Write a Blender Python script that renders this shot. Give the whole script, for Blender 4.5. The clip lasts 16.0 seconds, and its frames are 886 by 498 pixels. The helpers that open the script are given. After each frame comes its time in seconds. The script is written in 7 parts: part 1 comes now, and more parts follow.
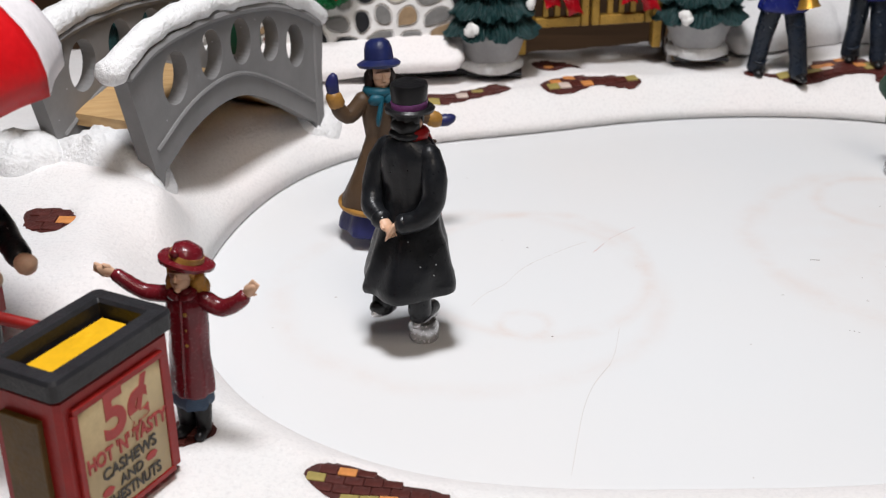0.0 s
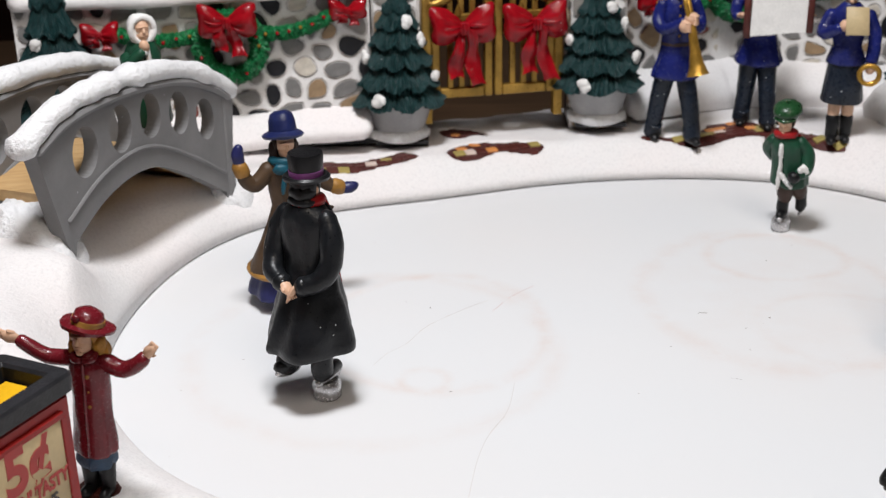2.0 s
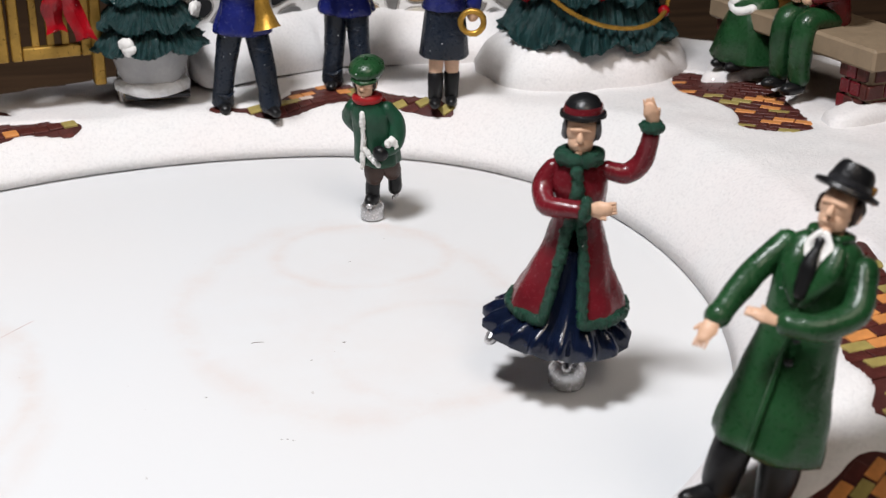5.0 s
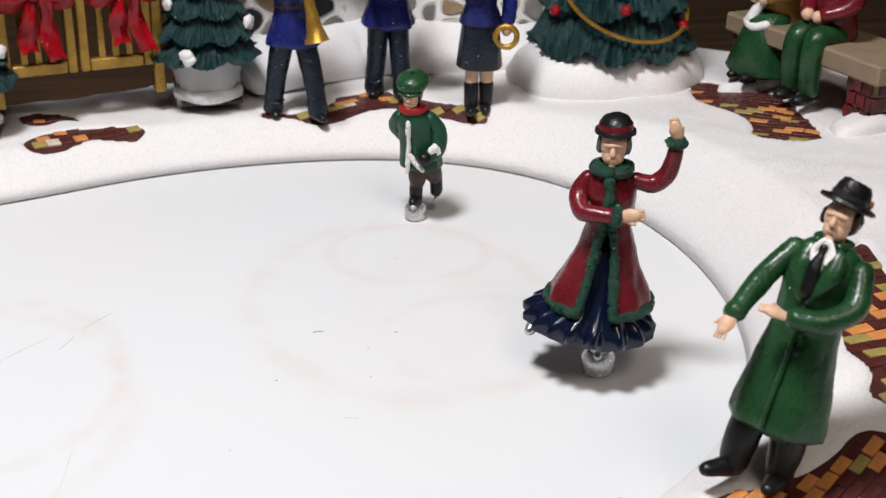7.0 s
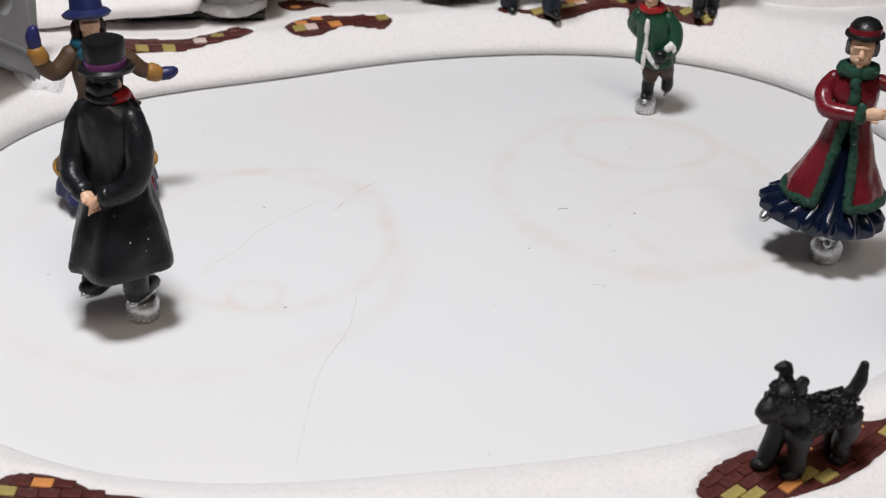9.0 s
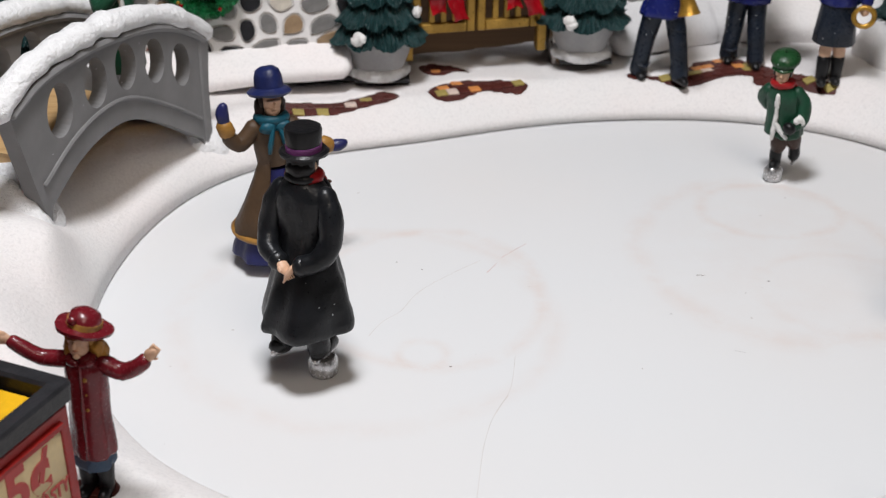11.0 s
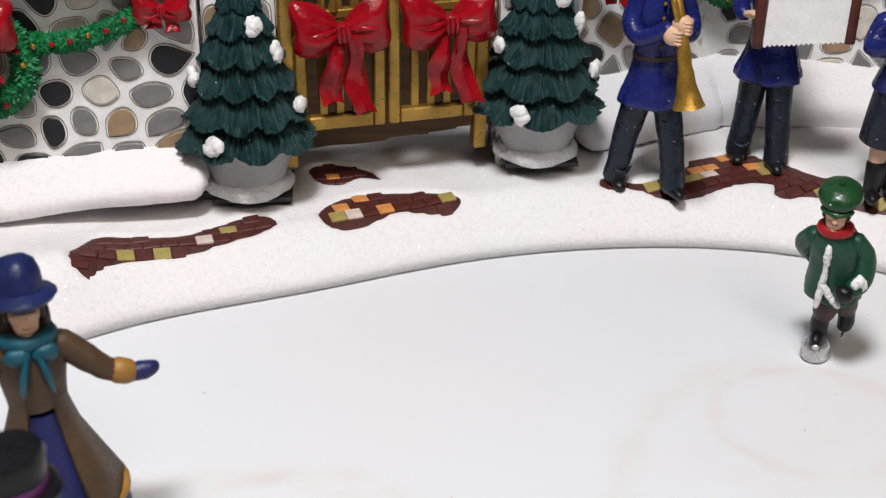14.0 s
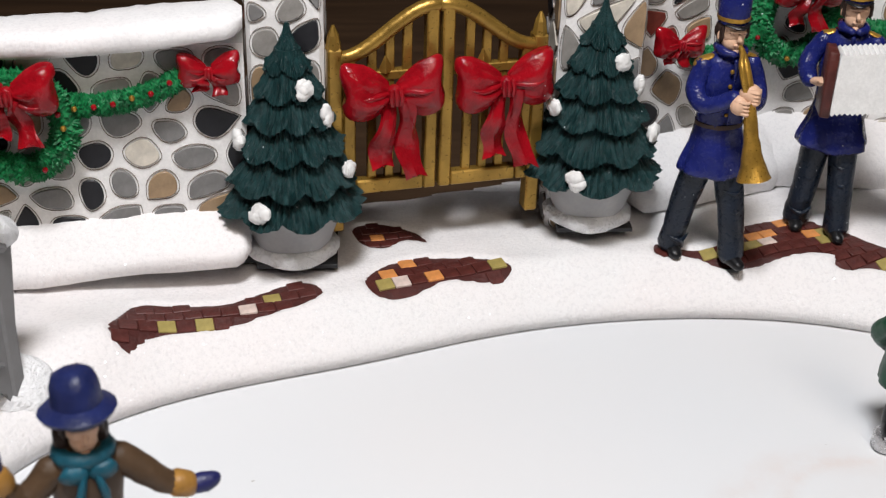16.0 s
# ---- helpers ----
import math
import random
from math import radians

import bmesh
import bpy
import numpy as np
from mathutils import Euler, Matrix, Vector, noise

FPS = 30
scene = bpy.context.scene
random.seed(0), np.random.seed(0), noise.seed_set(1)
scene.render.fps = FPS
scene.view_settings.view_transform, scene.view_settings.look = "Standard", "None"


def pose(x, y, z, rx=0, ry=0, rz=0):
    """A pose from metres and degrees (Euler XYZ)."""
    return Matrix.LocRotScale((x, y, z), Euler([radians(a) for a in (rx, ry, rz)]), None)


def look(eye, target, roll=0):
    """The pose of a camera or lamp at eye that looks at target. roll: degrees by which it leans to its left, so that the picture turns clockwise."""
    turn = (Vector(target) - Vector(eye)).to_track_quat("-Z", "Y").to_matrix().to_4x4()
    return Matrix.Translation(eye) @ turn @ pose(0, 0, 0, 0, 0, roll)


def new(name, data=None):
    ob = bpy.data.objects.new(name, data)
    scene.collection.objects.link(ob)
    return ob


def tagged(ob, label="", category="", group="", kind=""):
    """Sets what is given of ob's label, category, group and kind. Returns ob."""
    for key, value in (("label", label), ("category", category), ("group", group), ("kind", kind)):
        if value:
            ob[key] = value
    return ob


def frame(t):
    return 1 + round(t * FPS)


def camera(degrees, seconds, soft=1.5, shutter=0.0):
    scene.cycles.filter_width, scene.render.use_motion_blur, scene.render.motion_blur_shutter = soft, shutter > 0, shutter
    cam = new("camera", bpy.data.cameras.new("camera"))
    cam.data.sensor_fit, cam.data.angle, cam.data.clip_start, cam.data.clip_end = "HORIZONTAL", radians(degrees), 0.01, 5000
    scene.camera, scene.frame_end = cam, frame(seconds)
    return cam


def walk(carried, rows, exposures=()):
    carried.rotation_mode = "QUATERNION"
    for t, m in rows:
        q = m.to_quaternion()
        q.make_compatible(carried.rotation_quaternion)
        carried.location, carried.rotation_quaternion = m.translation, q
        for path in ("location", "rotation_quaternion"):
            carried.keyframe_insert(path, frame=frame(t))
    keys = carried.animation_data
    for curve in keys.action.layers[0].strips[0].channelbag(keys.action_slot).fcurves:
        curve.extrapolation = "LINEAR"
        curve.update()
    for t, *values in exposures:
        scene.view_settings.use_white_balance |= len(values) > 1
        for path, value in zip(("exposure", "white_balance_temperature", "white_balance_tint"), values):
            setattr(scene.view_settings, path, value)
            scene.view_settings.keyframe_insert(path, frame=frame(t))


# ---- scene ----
cam = camera(38.65, 16.0, soft=1.25)
cam.data.dof.use_dof, cam.data.dof.focus_distance, cam.data.dof.aperture_fstop = True, 0.262, 42.0
# seconds, eye, target, roll
PATH = [
    (0, (0.0157, -0.0171, 0.1325), (-0.1011, 1.7884, -0.7198), -0.89),
    (0.5, (0.0218, -0.0241, 0.1332), (-0.0748, 1.8064, -0.6668), -0.96),
    (1, (0.0232, -0.0246, 0.1319), (-0.0632, 1.8199, -0.6366), -1.18),
    (1.5, (0.0245, -0.0261, 0.1328), (-0.0392, 1.8235, -0.6253), -1.06),
    (2, (0.0254, -0.0290, 0.1359), (0.0026, 1.8232, -0.6182), -1.02),
    (2.5, (0.0358, -0.0323, 0.1333), (0.0900, 1.8153, -0.6305), -0.61),
    (3, (0.0595, -0.0188, 0.1224), (0.2523, 1.8170, -0.6474), 0.78),
    (3.5, (0.0774, -0.0052, 0.1272), (0.3720, 1.8216, -0.6315), 0.84),
    (4, (0.0771, 0.0157, 0.1239), (0.4541, 1.8230, -0.6454), 0.93),
    (4.5, (0.0703, 0.0413, 0.1153), (0.4991, 1.8327, -0.6639), 0.95),
    (4.7, (0.0693, 0.0461, 0.1125), (0.5089, 1.8304, -0.6768), 0.89),
    (6.8, (0.0623, 0.0316, 0.1237), (0.5336, 1.7901, -0.7042), 1.17),
    (7, (0.0562, 0.0249, 0.1253), (0.4893, 1.7976, -0.6932), 1.07),
    (7.5, (0.0500, 0.0075, 0.1282), (0.3907, 1.7857, -0.7215), 0.36),
    (8, (0.0424, 0.0011, 0.1308), (0.3228, 1.7726, -0.7542), 0.63),
    (8.5, (0.0382, 0.0023, 0.1345), (0.2721, 1.7622, -0.7863), 0.86),
    (9, (0.0318, 0.0029, 0.1312), (0.2178, 1.7494, -0.8254), 0.99),
    (9.5, (0.0214, -0.0005, 0.1397), (0.1499, 1.7493, -0.8204), 0.76),
    (10, (0.0175, -0.0060, 0.1437), (0.1023, 1.7525, -0.8053), 0.43),
    (10.2, (0.0145, -0.0079, 0.1462), (0.1008, 1.7521, -0.7999), 0.57),
    (12.5, (0.0122, -0.0123, 0.1512), (0.0389, 1.7804, -0.7350), -0.55),
    (13, (0.0162, -0.0115, 0.1515), (0.0618, 1.7728, -0.7507), -0.58),
    (13.5, (0.0210, 0.0413, 0.1518), (0.1071, 1.8230, -0.7526), -0.20),
    (14, (0.0305, 0.1135, 0.1374), (0.1666, 1.8634, -0.8215), 0.85),
    (14.5, (0.0274, 0.1365, 0.1382), (0.1889, 1.8679, -0.8499), 1.67),
    (15, (0.0184, 0.1348, 0.1447), (0.1734, 1.8603, -0.8545), 1.94),
    (15.5, (0.0191, 0.1345, 0.1447), (0.1893, 1.8647, -0.8440), 2.30),
    (16, (0.0187, 0.1317, 0.1467), (0.1688, 1.8739, -0.8239), 1.97),
]


walk(cam, [(t, look(eye, target, roll)) for t, eye, target, roll in PATH], [(0.0, -0.14), (2.5, -0.12), (3.5, -0.06), (4.5, 0.02), (7.0, -0.02), (9.0, -0.28), (10.2, -0.28), (12.5, -0.20), (13.5, -0.15), (14.2, -0.08), (16.0, -0.04)])

# ---- light ----
world = bpy.data.worlds.new("room")
scene.world = world
world.use_nodes = True
wn = world.node_tree.nodes
wn["Background"].inputs[0].default_value = (0.98, 0.98, 1.0, 1)
wn["Background"].inputs[1].default_value = 0.018


def area_lamp(name, eye, target, size, watts, colour):
    data = bpy.data.lights.new(name, "AREA")
    data.shape, data.size, data.energy, data.color = "DISK", size, watts, colour
    ob = new(name, data)
    ob.matrix_world = look(eye, target)
    return ob


area_lamp("desk_lamp", (-0.005, 0.17, 0.46), (0.06, 0.27, 0), 0.10, 2.65, (0.965, 0.97, 1.0))
# warm front fill, added to brighten walls and figure fronts; no known fixture
area_lamp("fill_lamp", (0.20, -0.36, 0.85), (0.03, 0.30, 0), 0.40, 2.8, (1.0, 0.87, 0.75))


# ---- materials ----
def nodes_of(name):
    m = bpy.data.materials.new(name)
    m.use_nodes = True
    t = m.node_tree
    return m, t, t.nodes["Principled BSDF"]


def link(t, a, b):
    t.links.new(a, b)


def noise_node(t, scale, detail=4, rough=0.55, drawn=1.0):
    co = t.nodes.new("ShaderNodeTexCoord")
    n = t.nodes.new("ShaderNodeTexNoise")
    n.inputs["Scale"].default_value = scale
    n.inputs["Detail"].default_value = detail
    n.inputs["Roughness"].default_value = rough
    if drawn == 1.0:
        link(t, co.outputs["Object"], n.inputs["Vector"])
    else:
        mp = t.nodes.new("ShaderNodeMapping")
        mp.inputs["Scale"].default_value = (1, 1, drawn)
        link(t, co.outputs["Object"], mp.inputs[0])
        link(t, mp.outputs[0], n.inputs["Vector"])
    return n


def ramp(t, fac, stops):
    r = t.nodes.new("ShaderNodeValToRGB")
    e = r.color_ramp.elements
    while len(e) < len(stops):
        e.new(0.5)
    for el, (p, c) in zip(e, stops):
        el.position = p
        el.color = (*c, 1) if len(c) == 3 else c
    link(t, fac, r.inputs[0])
    return r


def shade(c, k):
    return tuple(min(1, v * k) for v in c)


def mix(t, fac, a, b, mode="MIX"):
    n = t.nodes.new("ShaderNodeMix")
    n.data_type, n.blend_type = "RGBA", mode
    for sock, val in ((n.inputs[0], fac), (n.inputs[6], a), (n.inputs[7], b)):
        if isinstance(val, (int, float)):
            sock.default_value = val
        elif isinstance(val, tuple):
            sock.default_value = (*val, 1)
        else:
            link(t, val, sock)
    return n.outputs[2]


def maths(t, op, a, b=None):
    n = t.nodes.new("ShaderNodeMath")
    n.operation = op
    for sock, val in zip(n.inputs, (a, b)):
        if val is None:
            continue
        if isinstance(val, (int, float)):
            sock.default_value = val
        else:
            link(t, val, sock)
    return n.outputs[0]


def bump(t, bsdf, height, strength=0.3, dist=0.0005):
    b = t.nodes.new("ShaderNodeBump")
    b.inputs["Strength"].default_value = strength
    b.inputs["Distance"].default_value = dist
    link(t, height, b.inputs["Height"])
    link(t, b.outputs[0], bsdf.inputs["Normal"])


def paint(name, c, rough=0.4, var=0.18, scale=350, relief=0.25, metal=0.0, flecks=0.0, coat=0.0, drawn=1.0):
    """Hand-painted resin: two scales of variation, fine relief, stray white flecks."""
    m, t, p = nodes_of(name)
    big, fine = noise_node(t, scale, 4, 0.55, drawn), noise_node(t, scale * 6, 3, 0.55, drawn)
    col = ramp(t, big.outputs["Fac"], [(0.3, shade(c, 1 - var)), (0.7, shade(c, 1 + var))]).outputs[0]
    grain = ramp(t, fine.outputs["Fac"], [(0.35, (0.86, 0.86, 0.86)), (0.65, (1, 1, 1))]).outputs[0]
    col = mix(t, 0.6, col, grain, "MULTIPLY")
    if flecks:
        co = t.nodes.new("ShaderNodeTexCoord")
        v = t.nodes.new("ShaderNodeTexVoronoi")
        v.inputs["Scale"].default_value = 620
        link(t, co.outputs["Object"], v.inputs["Vector"])
        sep = t.nodes.new("ShaderNodeSeparateColor")
        link(t, v.outputs["Color"], sep.inputs[0])
        k = maths(t, "MULTIPLY", maths(t, "LESS_THAN", v.outputs["Distance"], 0.085), maths(t, "GREATER_THAN", sep.outputs[0], 1 - flecks))
        col = mix(t, k, col, (0.75, 0.78, 0.8))
    link(t, col, p.inputs["Base Color"])
    rr = ramp(t, fine.outputs["Fac"], [(0.3, (rough * 0.8,) * 3), (0.7, (min(1, rough * 1.25),) * 3)]).outputs[0]
    link(t, rr, p.inputs["Roughness"])
    p.inputs["Metallic"].default_value = metal
    p.inputs["Specular IOR Level"].default_value = 0.32
    p.inputs["Coat Weight"].default_value = coat
    p.inputs["Coat Roughness"].default_value = 0.15
    bump(t, p, mix(t, 0.5, big.outputs["Fac"], fine.outputs["Fac"]), relief, 0.0006)
    return m


def snow_material(name, grit=0.35, sparkle=0.93, tint=(0.78, 0.77, 0.765), pink=(0.80, 0.755, 0.745), coarse=1200, depth=0.0007):
    m, t, p = nodes_of(name)
    stain, grain, lumps = noise_node(t, 28, 3), noise_node(t, coarse, 4, 0.7), noise_node(t, 160, 3)
    col = ramp(t, stain.outputs["Fac"], [(0.35, tint), (0.72, pink)]).outputs[0]
    dots = ramp(t, grain.outputs["Fac"], [(0.28, (0.82, 0.82, 0.83)), (0.52, (1, 1, 1))]).outputs[0]
    link(t, mix(t, 0.7, col, dots, "MULTIPLY"), p.inputs["Base Color"])
    p.inputs["Roughness"].default_value = 0.62
    p.inputs["Subsurface Weight"].default_value = 0.0
    bump(t, p, mix(t, 0.35, grain.outputs["Fac"], lumps.outputs["Fac"]), grit, depth)
    # mica glitter: tiny tilted mirrors, with their glint also painted in white
    co, v = t.nodes.new("ShaderNodeTexCoord"), t.nodes.new("ShaderNodeTexVoronoi")
    v.inputs["Scale"].default_value = 1500
    link(t, co.outputs["Object"], v.inputs["Vector"])
    sep = t.nodes.new("ShaderNodeSeparateColor")
    link(t, v.outputs["Color"], sep.inputs[0])
    flake = maths(t, "MULTIPLY", maths(t, "LESS_THAN", v.outputs["Distance"], 0.26), maths(t, "GREATER_THAN", sep.outputs[2], sparkle))
    geo, sub, sc, add, nor = (t.nodes.new(k) for k in ("ShaderNodeNewGeometry", "ShaderNodeVectorMath", "ShaderNodeVectorMath", "ShaderNodeVectorMath", "ShaderNodeVectorMath"))
    sub.operation, sc.operation, add.operation, nor.operation = "SUBTRACT", "SCALE", "ADD", "NORMALIZE"
    link(t, v.outputs["Color"], sub.inputs[0])
    sub.inputs[1].default_value = (0.5, 0.5, 0.5)
    link(t, sub.outputs[0], sc.inputs[0])
    sc.inputs["Scale"].default_value = 0.8
    link(t, sc.outputs[0], add.inputs[0])
    link(t, geo.outputs["Normal"], add.inputs[1])
    link(t, add.outputs[0], nor.inputs[0])
    g = t.nodes.new("ShaderNodeBsdfGlossy")
    g.inputs["Roughness"].default_value = 0.22
    g.inputs["Color"].default_value = (0.95, 0.95, 0.97, 1)
    link(t, nor.outputs[0], g.inputs["Normal"])
    ms = t.nodes.new("ShaderNodeMixShader")
    link(t, maths(t, "MULTIPLY", flake, 0.14), ms.inputs[0])
    # painted glint: flakes get a near-white base colour
    old = p.inputs["Base Color"].links[0].from_socket
    link(t, mix(t, flake, old, (0.97, 0.97, 0.97)), p.inputs["Base Color"])
    link(t, p.outputs[0], ms.inputs[1])
    link(t, g.outputs[0], ms.inputs[2])
    link(t, ms.outputs[0], t.nodes["Material Output"].inputs[0])
    return m


def ice_material():
    """White enamelled plate with rubbed rings where the skaters' magnets go round."""
    m, t, p = nodes_of("ice_enamel")
    co = t.nodes.new("ShaderNodeTexCoord")
    warp = noise_node(t, 22, 3)
    sep = t.nodes.new("ShaderNodeSeparateXYZ")
    link(t, co.outputs["Object"], sep.inputs[0])
    smudge, fine = noise_node(t, 75, 5, 0.65), noise_node(t, 900, 3)
    col = ramp(t, noise_node(t, 9, 2).outputs["Fac"], [(0.3, (0.685, 0.70, 0.715)), (0.7, (0.705, 0.70, 0.70))]).outputs[0]
    w = maths(t, "MULTIPLY", maths(t, "SUBTRACT", warp.outputs["Fac"], 0.5), 0.010)
    for cx, cy, rx, ry, width, depth in RINGS:
        dx = maths(t, "DIVIDE", maths(t, "SUBTRACT", sep.outputs[0], cx), rx)
        dy = maths(t, "DIVIDE", maths(t, "SUBTRACT", sep.outputs[1], cy), ry)
        r = maths(t, "SQRT", maths(t, "ADD", maths(t, "MULTIPLY", dx, dx), maths(t, "MULTIPLY", dy, dy)))
        off = maths(t, "ABSOLUTE", maths(t, "SUBTRACT", maths(t, "ADD", maths(t, "MULTIPLY", maths(t, "SUBTRACT", r, 1.0), rx), w), 0.0))
        band = ramp(t, maths(t, "DIVIDE", off, width), [(0.0, (1, 1, 1)), (1.0, (0, 0, 0))]).outputs[0]
        k = maths(t, "MULTIPLY", maths(t, "MULTIPLY", band, ramp(t, smudge.outputs["Fac"], [(0.36, (0.08,) * 3), (0.66, (1,) * 3)]).outputs[0]), depth)
        col = mix(t, k, col, (0.62, 0.47, 0.40))
    speck = ramp(t, noise_node(t, 420, 2).outputs["Fac"], [(0.0, (0, 0, 0)), (0.765, (0, 0, 0)), (0.80, (1, 1, 1))]).outputs[0]
    col = mix(t, maths(t, "MULTIPLY", speck, 0.6), col, (0.25, 0.2, 0.17))
    link(t, col, p.inputs["Base Color"])
    p.inputs["Roughness"].default_value = 0.5
    p.inputs["Specular IOR Level"].default_value = 0.2
    bump(t, p, mix(t, 0.4, fine.outputs["Fac"], smudge.outputs["Fac"]), 0.05, 0.0002)
    return m


def wood_material(name, dark, light, scale=30, sheen=0.5):
    m, t, p = nodes_of(name)
    co, mp, wv = t.nodes.new("ShaderNodeTexCoord"), t.nodes.new("ShaderNodeMapping"), t.nodes.new("ShaderNodeTexNoise")
    mp.inputs["Scale"].default_value = (1, 12, 14)
    wv.inputs["Scale"].default_value, wv.inputs["Detail"].default_value = scale, 6
    link(t, co.outputs["Object"], mp.inputs[0])
    link(t, mp.outputs[0], wv.inputs["Vector"])
    link(t, ramp(t, wv.outputs["Fac"], [(0.3, dark), (0.7, light)]).outputs[0], p.inputs["Base Color"])
    p.inputs["Roughness"].default_value = 0.5
    p.inputs["Specular IOR Level"].default_value = sheen
    bump(t, p, wv.outputs["Fac"], 0.3, 0.001)
    return m


# rubbed rings on the plate: centre, radii, width, strength
RINGS = [(0.005, 0.242, 0.044, 0.044, 0.0042, 0.20), (0.0195, 0.2530, 0.0285, 0.033, 0.0028, 0.30), (0.0175, 0.2255, 0.0055, 0.0056, 0.0020, 0.38),
         (0.1075, 0.2700, 0.0330, 0.0435, 0.0042, 0.26), (0.1140, 0.2960, 0.0190, 0.0170, 0.0026, 0.30), (0.1200, 0.2500, 0.0215, 0.0200, 0.0028, 0.2), (0.1110, 0.2660, 0.016, 0.020, 0.030, 0.11)]
SNOW = snow_material("glitter_snow", 0.7, 0.955)
SNOW_ROUGH = snow_material("gritty_snow", 1.0, 0.90, (0.86, 0.86, 0.865), (0.84, 0.84, 0.845), 650, 0.0016)
SNOW_SMOOTH = snow_material("smooth_snow", 0.5, 0.94)
ICE = ice_material()
STONE_GREY = paint("bridge_grey", (0.205, 0.202, 0.203), 0.6, 0.10, 90, 0.35, flecks=0.05)
POT_GREY = paint("pot_grey", (0.36, 0.355, 0.355), 0.55, 0.10, 150, 0.2)
GOLD = paint("gate_gold", (0.34, 0.20, 0.042), 0.32, 0.25, 200, 0.2, metal=0.6)
BRASS = paint("brass_paint", (0.42, 0.235, 0.04), 0.32, 0.3, 350, 0.3, metal=0.6)
RED_GLOSS = paint("bow_red", (0.27, 0.004, 0.009), 0.15, 0.3, 210, 0.6, flecks=0.16)
TREE_GREEN = paint("tree_green", (0.010, 0.037, 0.038), 0.30, 0.5, 1000, 1.0, flecks=0.08, drawn=0.16)
GARLAND_GREEN = paint("garland_green", (0.01, 0.16, 0.05), 0.35, 0.45, 500, 0.7, flecks=0.26)
WHITE = paint("white_paint", (0.80, 0.79, 0.77), 0.5, 0.05, 300, 0.3)
SKIN = paint("skin_paint", (0.68, 0.43, 0.29), 0.45, 0.06, 300, 0.15)
BLACK = paint("black_paint", (0.007, 0.007, 0.008), 0.36, 0.3, 300, 0.25)
COAT_BLACK = paint("coat_black", (0.0095, 0.0105, 0.0125), 0.34, 0.25, 220, 0.35, flecks=0.10)
NAVY_BAND = paint("band_navy", (0.011, 0.016, 0.115), 0.24, 0.3, 190, 0.75, flecks=0.20)
TROUSER = paint("trouser_navy", (0.0075, 0.0125, 0.023), 0.30, 0.3, 190, 0.75, flecks=0.40)
GREEN_COAT = paint("coat_green", (0.013, 0.056, 0.019), 0.30, 0.3, 180, 0.5, flecks=0.03, coat=0.12)
DARK_GREEN = paint("jacket_green", (0.012, 0.060, 0.032), 0.4, 0.2, 260, 0.35)
WINE = paint("coat_wine", (0.135, 0.010, 0.016), 0.24, 0.22, 260, 0.3, flecks=0.04, coat=0.15)
BLUE_HAT = paint("hat_blue", (0.012, 0.018, 0.080), 0.4, 0.25, 260, 0.35, flecks=0.03)
DRESS_BLUE = paint("dress_blue", (0.018, 0.020, 0.095), 0.4, 0.2, 260, 0.25)
SKIRT_NAVY = paint("skirt_navy", (0.005, 0.009, 0.026), 0.15, 0.25, 260, 0.25, coat=0.4)
BROWN_COAT = paint("coat_brown", (0.075, 0.043, 0.022), 0.5, 0.2, 260, 0.3)
TEAL = paint("scarf_teal", (0.010, 0.085, 0.125), 0.4, 0.25, 400, 0.5)
RED = paint("scarf_red", (0.33, 0.010, 0.012), 0.4, 0.2, 350, 0.35)
BROWN = paint("breeches_brown", (0.060, 0.034, 0.026), 0.5, 0.2, 300, 0.3)
SILVER = paint("skate_silver", (0.56, 0.555, 0.56), 0.24, 0.2, 300, 0.32, metal=0.7)
PURPLE = paint("band_purple", (0.20, 0.055, 0.20), 0.4, 0.15, 300, 0.3)
GREEN_FUR = paint("fur_green", (0.012, 0.060, 0.036), 0.34, 0.5, 1300, 1.0, flecks=0.25)
HAIR_DARK = paint("hair_dark", (0.030, 0.016, 0.012), 0.5, 0.3, 500, 0.5)
HAIR_BLONDE = paint("hair_blonde", (0.42, 0.20, 0.035), 0.4, 0.3, 500, 0.6)
TAN = paint("tan_paint", (0.32, 0.16, 0.035), 0.4, 0.25, 300, 0.35)
DENIM = paint("denim_blue", (0.03, 0.06, 0.11), 0.5, 0.3, 350, 0.5)
DECK_TAN = wood_material("deck_tan", (0.40, 0.24, 0.10), (0.52, 0.34, 0.16), 60)
BENCH_TOP = paint("bench_taupe", (0.25, 0.185, 0.12), 0.55, 0.1, 160, 0.25)
BRICK_DARK = paint("brick_maroon", (0.082, 0.020, 0.016), 0.42, 0.3, 300, 0.4)
BRICK_ORANGE = paint("brick_orange", (0.62, 0.25, 0.075), 0.45, 0.15, 300, 0.25)
BRICK_OLIVE = paint("brick_olive", (0.34, 0.27, 0.085), 0.45, 0.15, 300, 0.25)
BRICK_PALE = paint("brick_pale", (0.62, 0.50, 0.44), 0.5, 0.15, 300, 0.3)
MORTAR = paint("patch_mortar", (0.066, 0.017, 0.014), 0.45, 0.25, 350, 0.4)
WALL_WHITE = paint("wall_white", (0.84, 0.825, 0.81), 0.42, 0.08, 260, 0.35)
CART_RED = paint("cart_red", (0.29, 0.016, 0.014), 0.38, 0.15, 200, 0.2)
CART_BLACK = paint("cart_black", (0.020, 0.020, 0.023), 0.45, 0.25, 300, 0.3)
YELLOW = paint("tray_yellow", (0.75, 0.42, 0.01), 0.45, 0.1, 300, 0.2)
SIGN_CREAM = paint("sign_cream", (0.50, 0.39, 0.22), 0.5, 0.08, 200, 0.1)
